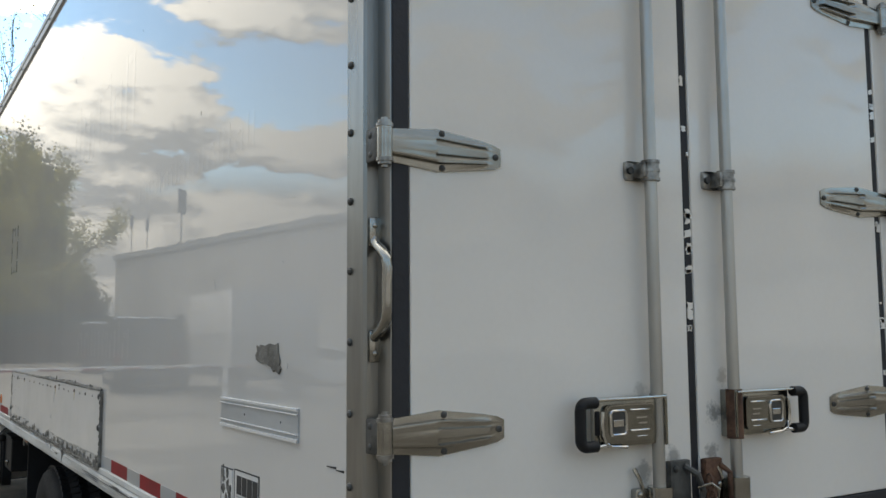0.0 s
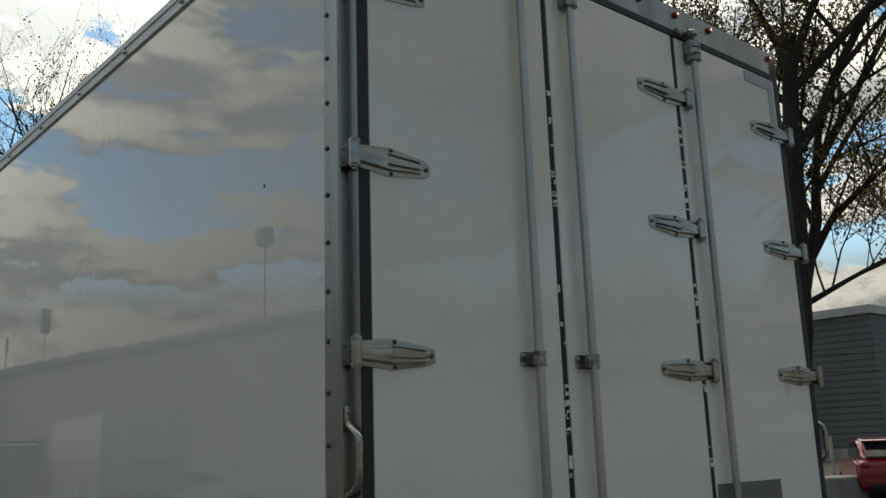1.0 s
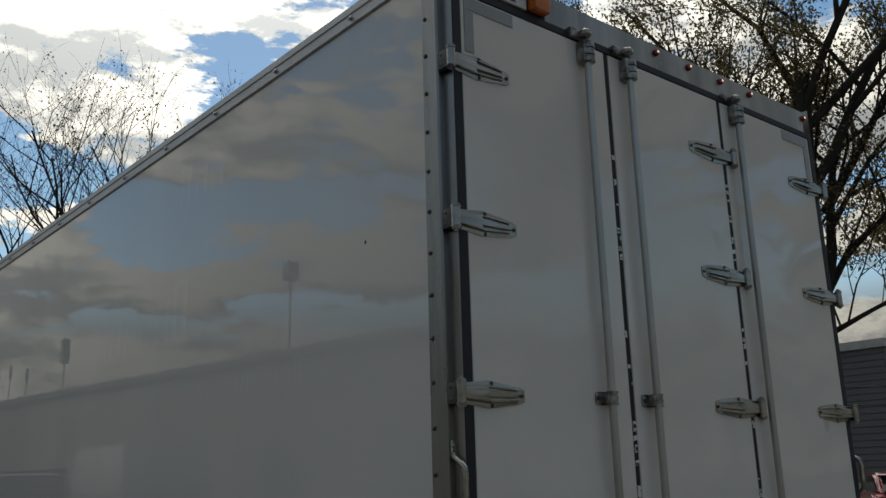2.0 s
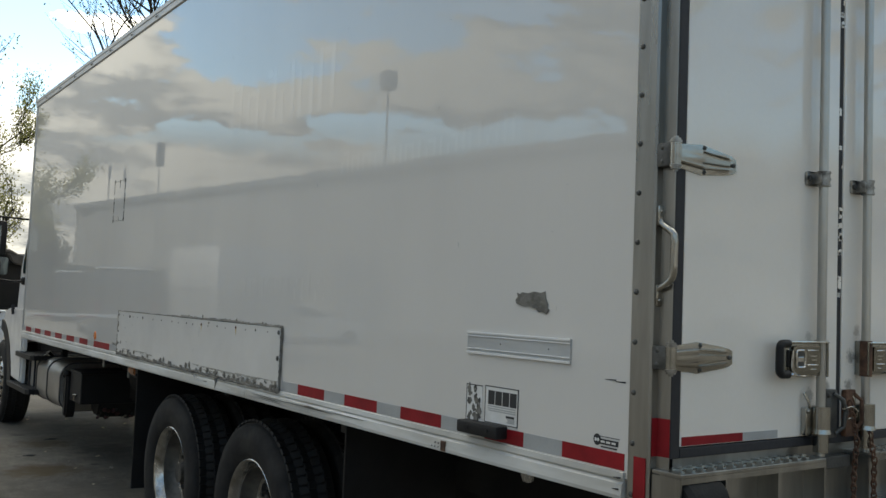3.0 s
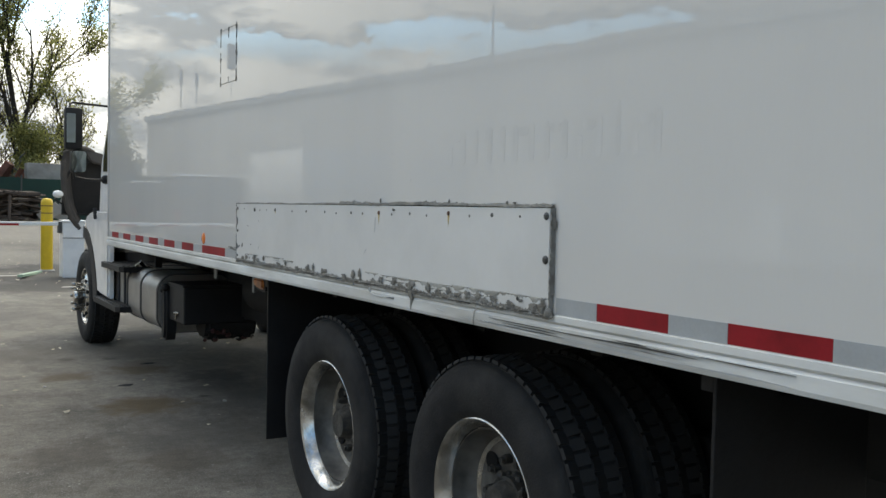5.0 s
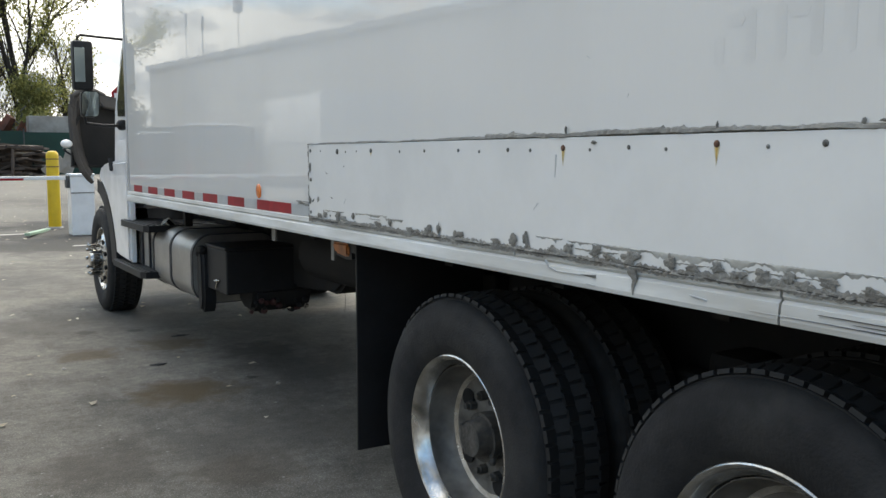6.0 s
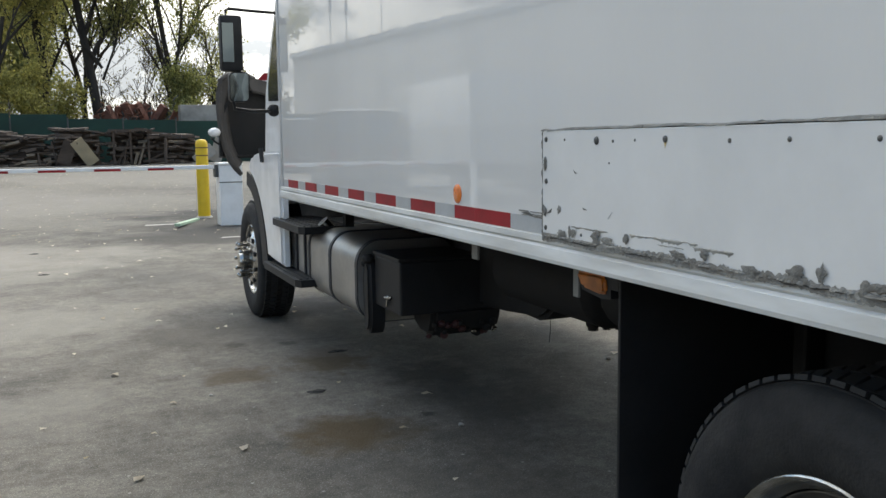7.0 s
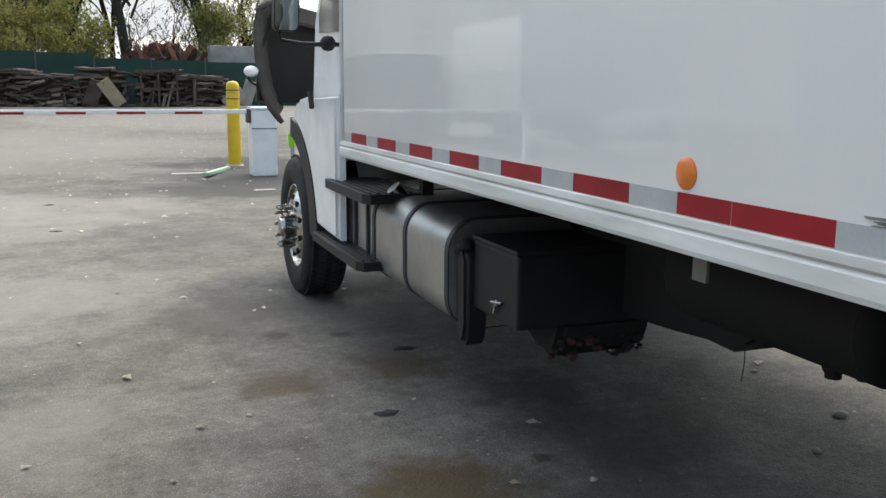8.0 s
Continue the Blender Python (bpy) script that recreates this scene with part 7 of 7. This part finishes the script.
def car(at, yaw, paint=None, label="parked red hatchback car with tinted rear window"):
    c = thing("car", at, label, "car")
    paint = paint or M_CARRED
    m = Matrix.Translation(at) @ Matrix.Rotation(yaw, 4, "Z")
    def put(name, bm, mat, label="", smooth=True, parent=c):
        bmesh.ops.transform(bm, matrix=m, verts=bm.verts)
        return part(name, bm, mat, parent, label, smooth)
    bm = prism(B(), [(-2.1, 0.32), (-2.16, 0.55), (-2.12, 0.85), (-2.0, 0.98), (-1.6, 1.02), (0.75, 0.98), (1.7, 0.85), (2.1, 0.68), (2.15, 0.35), (1.9, 0.25), (-1.9, 0.25)], "x", -0.87, 0.87)
    bmesh.ops.bevel(bm, geom=bm.edges[:], offset=0.07, segments=3, affect="EDGES")
    put("body", bm, paint)
    bm = prism(B(), [(-1.98, 0.97), (-1.55, 1.38), (-1.2, 1.46), (-0.1, 1.47), (0.9, 0.98)], "x", -0.72, 0.72)
    bmesh.ops.bevel(bm, geom=bm.edges[:], offset=0.06, segments=3, affect="EDGES")
    put("roof", bm, paint)
    put("rear_window", prism(B(), [(-1.955, 1.02), (-1.94, 1.05), (-1.60, 1.37), (-1.57, 1.35), (-1.9, 1.01)], "x", -0.60, 0.60), M_GLASS_DARK, "tinted rear window", False)
    put("spoiler", box(B(), -0.62, 0.62, -1.78, -1.45, 1.43, 1.465, 0.01), paint)
    for s in (-1, 1):
        put("side_glass", prism(B(), [(-1.6, 1.05), (-1.35, 1.36), (-0.15, 1.38), (0.55, 1.03)], "x", s * 0.70, s * 0.735), M_GLASS_DARK, "", False)
        lampm = B()
        ball(lampm, (s * 0.68, -2.06, 0.86), 0.11, 1.2, 0.7, 0.8, 12)
        put("tail_lamp", lampm, M_REDLENS, "round red tail lamp")
        for y in (-1.3, 1.3):
            put("wheel", lathe(B(), [(0.0, -0.02), (0.19, -0.02), (0.2, 0.0), (0.31, 0.0), (0.32, 0.03), (0.32, 0.17), (0.3, 0.2), (0.0, 0.2)], (s * 0.88 - (0.2 if s > 0 else 0), y, 0.32), 24, False), M_RUBBER)
    put("bumper_trim", box(B(), -0.6, 0.6, -2.18, -2.1, 0.30, 0.42, 0.02), M_PLASTIC)
    put("badge", box(B(), -0.06, 0.06, -2.135, -2.1, 0.80, 0.86, 0.01), M_STEEL)
    put("number_plate", box(B(), -0.26, 0.26, -2.17, -2.12, 0.58, 0.70, 0.005), M_LABEL)
    return c


cx_, cy_, _ = along(65.9, 25.5)
car((cx_, cy_, ground_height(cx_, cy_)), radians(-58))
kx, ky, _ = along(63.6, 23.5)
kz = ground_height(kx, ky)
tagged(part("concrete_block", box(B(), kx - 0.9, kx + 0.5, ky - 0.4, ky + 0.4, kz, kz + 0.72, 0.05), M_CONCRETE, None, "low weathered concrete block by the tree"), category="concrete block")
px_, py_, _ = along(63.3, 30)
tagged(part("sign_post", rod(B(), (px_, py_, ground_height(px_, py_)), (px_, py_, 1.9), 0.05, 8), M_ALU_TOP, None, "thin grey metal post"), category="post")

# stop sign beyond the cab
SGX, SGZ = 5.20, 3.54
ss = thing("stop_sign", (SGX, 34, 0), "red octagonal road sign on a steel post", "road sign")
plate = part("sign_plate", prism(B(), [(SGX + 0.385 * math.cos(radians(22.5 + 45 * k)), SGZ + 0.385 * math.sin(radians(22.5 + 45 * k))) for k in range(8)], "y", 34.0, 34.02), M_RED, ss, "red octagonal plate")
bm = B()
for k in range(4):
    box(bm, SGX - 0.27 + 0.14 * k, SGX - 0.15 + 0.14 * k, 33.992, 34.0, SGZ - 0.11, SGZ + 0.11)
part("lettering_bars", bm, M_PAINT, plate, "white lettering")
part("sign_post", box(B(), SGX - 0.03, SGX + 0.03, 34.02, 34.07, 0.0, SGZ + 0.3), M_ALU_TOP, ss)

# ---------------------------------------------------------------- the far side of the yard
shed = thing("warehouse", (-24, 35, 0), "long beige warehouse with a low gabled roof", "building")
part("wall", prism(B(), [(-15.1, 72), (-27.0, -9), (-52, -5), (-40.1, 76)], "z", 0, 7.9), M_WALL, shed)
part("roof_edge", prism(B(), [(-14.9, 72.3), (-26.8, -9.3), (-52.3, -5.3), (-40.3, 76.3)], "z", 7.9, 8.3), M_CLADDING, shed)


def on_shed(f, out=0.0):
    """A place on the warehouse's front, f metres from its far corner, out metres before it."""
    d = Vector((-11, -75, 0)).normalized()
    nrm = Vector((75, -11, 0)).normalized()
    p = Vector((-15.1, 72, 0)) + d * f + nrm * out
    return p, d, nrm


for f, ln, hgt, m_, lab in ((8.0, 3.5, 3.2, M_CLADDING, "closed loading door"), (34, 3.6, 4.0, M_CLADDING, "closed loading door"), (43, 3.6, 4.0, M_CLADDING, "closed loading door"), (52, 1.2, 2.1, M_PAINT, "white side door")):
    p, d, nrm = on_shed(f)
    q = p + d * ln
    o = nrm * 0.05
    part("loading_door", prism(B(), [tuple((p + o)[:2]), tuple((q + o)[:2]), tuple((q - o)[:2]), tuple((p - o)[:2])], "z", 0.0, hgt), m_, shed, lab)
# masts and yard lamps across the yard
for x, y, top, hw, hh, lab in ((-9.4, 34.2, 7.7, 0.14, 0.95, "thin mast with a tall grey head"), (-7.4, 33.9, 6.5, 0.05, 0.5, "thin grey mast across the yard"), (-7.9, 33.6, 6.4, 0.05, 0.5, "thin grey mast across the yard"), (-7.2, 13.3, 6.25, 0.13, 0.36, "yard lamp with a square grey head on a thin pole")):
    mast = thing("lamp_post", (x, y, 0), lab, "lamp post")
    part("pole", rod(B(), (x, y, -0.05), (x, y, top - hh), 0.022, 8, 0.018), M_CLADDING, mast, "", True)
    part("head", box(B(), x - hw, x + hw, y - hw, y + hw, top - hh, top, 0.02), M_CLADDING, mast)


M_BOXGREY = material("dull_grey_truck_paint", (0.40, 0.40, 0.395), 0.4, grain=0.06, stain=0.1)


def parked_truck(at, yaw, label, long, high, mat):
    t = thing("parked_truck", at, label, "truck", "vehicles parked across the yard")
    m = Matrix.Translation(at) @ Matrix.Rotation(yaw, 4, "Z")
    def put(name, bm, mt):
        bmesh.ops.transform(bm, matrix=m, verts=bm.verts)
        return part(name, bm, mt, t, "", True)
    put("cargo_box", box(B(), -1.25, 1.25, -long, 0, 0.95, high, 0.04), M_BOXGREY)
    put("upper_panel", box(B(), -1.27, 1.27, -long - 0.02, 0.02, 1.85, high - 0.08, 0.02), mat)
    put("cab", prism(B(), [(0.15, 0.6), (0.15, 2.5), (0.4, 2.6), (1.2, 2.55), (1.7, 1.7), (2.7, 1.5), (2.8, 0.6)], "x", -1.1, 1.1), M_BOXGREY)
    put("windscreen", prism(B(), [(1.24, 2.46), (1.69, 1.76), (1.73, 1.76), (1.28, 2.5)], "x", -0.98, 0.98), M_GLASS_DARK)
    put("chassis", box(B(), -0.5, 0.5, -long, 2.6, 0.6, 0.94), M_CHASSIS)
    for s in (-1, 1):
        for y in (-long + 1.2, 1.9):
            put("wheel", lathe(B(), [(0.0, 0.02), (0.26, 0.0), (0.28, -0.02), (0.46, -0.01), (0.5, 0.03), (0.5, 0.25), (0.0, 0.27)], (s * 0.98 - 0.13, y, 0.5), 24, False), M_RUBBER)
    return t


M_VANWHITE = material("faded_white_truck_paint", (0.66, 0.66, 0.655), 0.3, grain=0.05, stain=0.08)
parked_truck((-8.75, 26.4, 0), radians(2), "white parked box truck across the yard", 4.4, 3.1, M_VANWHITE)


def van(at, yaw, paint, label):
    """A tall delivery van with its rear doors, glass and wheels."""
    v = thing("van", at, label, "van", "vehicles parked across the yard")
    m = Matrix.Translation(at) @ Matrix.Rotation(yaw, 4, "Z")
    def put(name, bm, mt, label="", smooth=True):
        bmesh.ops.transform(bm, matrix=m, verts=bm.verts)
        return part(name, bm, mt, v, label, smooth)
    bm = prism(B(), [(0, 0.35), (0, 1.2), (0.12, 2.38), (0.3, 2.44), (3.3, 2.42), (3.9, 2.2), (4.5, 1.35), (5.3, 1.15), (5.4, 0.4)], "x", -0.95, 0.95)
    bmesh.ops.bevel(bm, geom=bm.edges[:], offset=0.06, segments=2, affect="EDGES")
    put("body", bm, paint)
    for s in (-1, 1):
        put("rear_window", prism(B(), [(0.005, 1.45), (0.075, 2.12), (0.095, 2.12), (0.03, 1.45)], "x", s * 0.12, s * 0.78), M_GLASS_DARK, "", False)
        put("side_window", prism(B(), [(3.05, 1.5), (3.05, 2.15), (3.75, 2.12), (4.2, 1.5)], "x", s * 0.94, s * 0.965), M_GLASS_DARK, "", False)
        put("tail_lamp", box(B(), s * 0.86 - 0.05, s * 0.86 + 0.05, -0.02, 0.05, 1.0, 1.35, 0.01), M_REDLENS)
        for y in (1.0, 4.5):
            put("wheel", lathe(B(), [(0.0, 0.02), (0.2, 0.0), (0.22, -0.02), (0.33, -0.01), (0.35, 0.03), (0.35, 0.2), (0.0, 0.22)], (s * 0.86 - 0.1, y, 0.35), 24, False), M_RUBBER)
    put("bumper", box(B(), -0.93, 0.93, -0.06, 0.06, 0.38, 0.55, 0.02), M_PLASTIC)
    return v


van((-6.35, 27.0, 0), radians(8), material("dark_grey_van_paint", (0.035, 0.037, 0.04), 0.3, grain=0.05, stain=0.1, coat=0.4), "dark grey delivery van parked across the yard")
van((-7.2, 36.5, 0), radians(8), material("black_van_paint", (0.02, 0.02, 0.022), 0.3, grain=0.05, stain=0.1, coat=0.4), "black delivery van parked across the yard")
for x, y, hgt, sd, m_ in ((-8.4, 71, 13.0, 71, M_LEAFD), (-6.2, 74, 13.4, 73, M_LEAF), (-3.8, 71, 12.6, 74, M_LEAF)):
    tree("tree", (x, y, 0.65), hgt, 0.4, 0.3, sd, m_, 16000, 0.30, label="tall leafy tree beyond the yard", levels=3, first=0.08, twig_r=0.02)

car((-13.2, 28, 0), radians(100), M_PAINT, "parked white hatchback car across the yard")

for x, y, sd in ((-11.3, 66, 92), (-8.8, 65, 93), (-6.2, 64, 95)):
    tree("bush", (x, y, 0.6), 6.5, 0.55, 0.09, sd, M_LEAFD, 9000, 0.26, label="dense green bush beyond the yard", levels=3, first=0.05)

# low building that closes the yard behind: unseen, added to darken reflections
back = thing("warehouse", (10, -38, 0), "low grey block, unseen, added behind for darker reflections", "building")
part("wall", box(B(), -40, 60, -60, -38, 0, 5.5), M_WALL, back)
part("roof_edge", box(B(), -40.2, 60.2, -60.2, -37.8, 5.5, 5.9), M_CLADDING, back)

# ---------------------------------------------------------------- small things on the ground
for x, y, sd in ((0.009, 8.121, 1), (0.419, 9.105, 2), (-1.65, 14.39, 3), (-1.82, 16.71, 4)):
    bm = prism(B(), wobble(x, y, 0.062, 0.042, 14, 0.3, sd), "z", -0.01, 0.003)
    prism(bm, wobble(x + 0.01, y, 0.035, 0.022, 12, 0.35, sd + 5), "z", -0.01, 0.007)
    tagged(part("dark_scrap", bm, M_CHASSIS, None, "flattened dark scrap lying on the asphalt"), category="scrap")
r_ = random.Random(5)
verts, faces = [], []
spots = [(-1.11, 9.05, 1.0), (0.59, 7.758, 1.0), (-1.354, 9.81, 0.6), (-0.19, 10.33, 0.7), (-0.81, 11.5, 0.7), (-1.68, 14.5, 0.9), (-0.98, 7.68, 0.5), (2.17, 8.16, 1.0), (-0.52, 15.07, 1.3), (0.38, 19.34, 1.5), (-1.41, 14.22, 1.2), (-1.23, 20.13, 1.1), (-1.26, 16.68, 0.8), (-0.86, 17.53, 0.9)]
for k in range(1300):
    y = 4 + 42 * math.sqrt(r_.random())
    spots.append((r_.uniform(-9, 2.5) if y > 12 else r_.uniform(-4, 2.2), y, r_.uniform(0.3, 0.9)))
for x, y, s in spots:
    z = ground_height(x, y) + 0.006
    a = r_.uniform(0, 6.3)
    n0 = len(verts)
    for u, v, w in ((-0.06, 0, 0.004), (-0.02, 0.035, 0.014), (0.05, 0.012, 0.003), (0.03, -0.03, 0.018), (-0.02, -0.028, 0.006)):
        verts.append((x + 0.75 * s * (u * math.cos(a) - v * math.sin(a)), y + 0.75 * s * (u * math.sin(a) + v * math.cos(a)), z + w * s))
    faces.append(tuple(range(n0, n0 + 5)))
me = bpy.data.meshes.new("fallen_leaves")
me.from_pydata(verts, [], faces)
me.materials.append(M_DRYLEAF)
tagged(new("fallen_leaves", me), "scattered dry leaves on the asphalt", "leaves", kind="stuff")
# loose stones
for x, y, s_ in ((1.981, 7.363, 0.03), (1.57, 7.075, 0.018), (0.54, 7.145, 0.016), (-0.6, 8.3, 0.012), (2.05, 8.05, 0.016)):
    bm = B()
    bmesh.ops.create_icosphere(bm, subdivisions=2, radius=s_, matrix=Matrix.LocRotScale((x, y, s_ * 0.45), Euler((0.3, 0.2, x)), (1.2, 0.9, 0.65)))
    for v in bm.verts:
        v.co += Vector((r_.uniform(-1, 1), r_.uniform(-1, 1), r_.uniform(-0.5, 0.5))) * s_ * 0.12
    tagged(part("stone", bm, M_CONCRETE, None, "small pale stone lying on the asphalt", True), category="stone", group="loose stones under the truck")
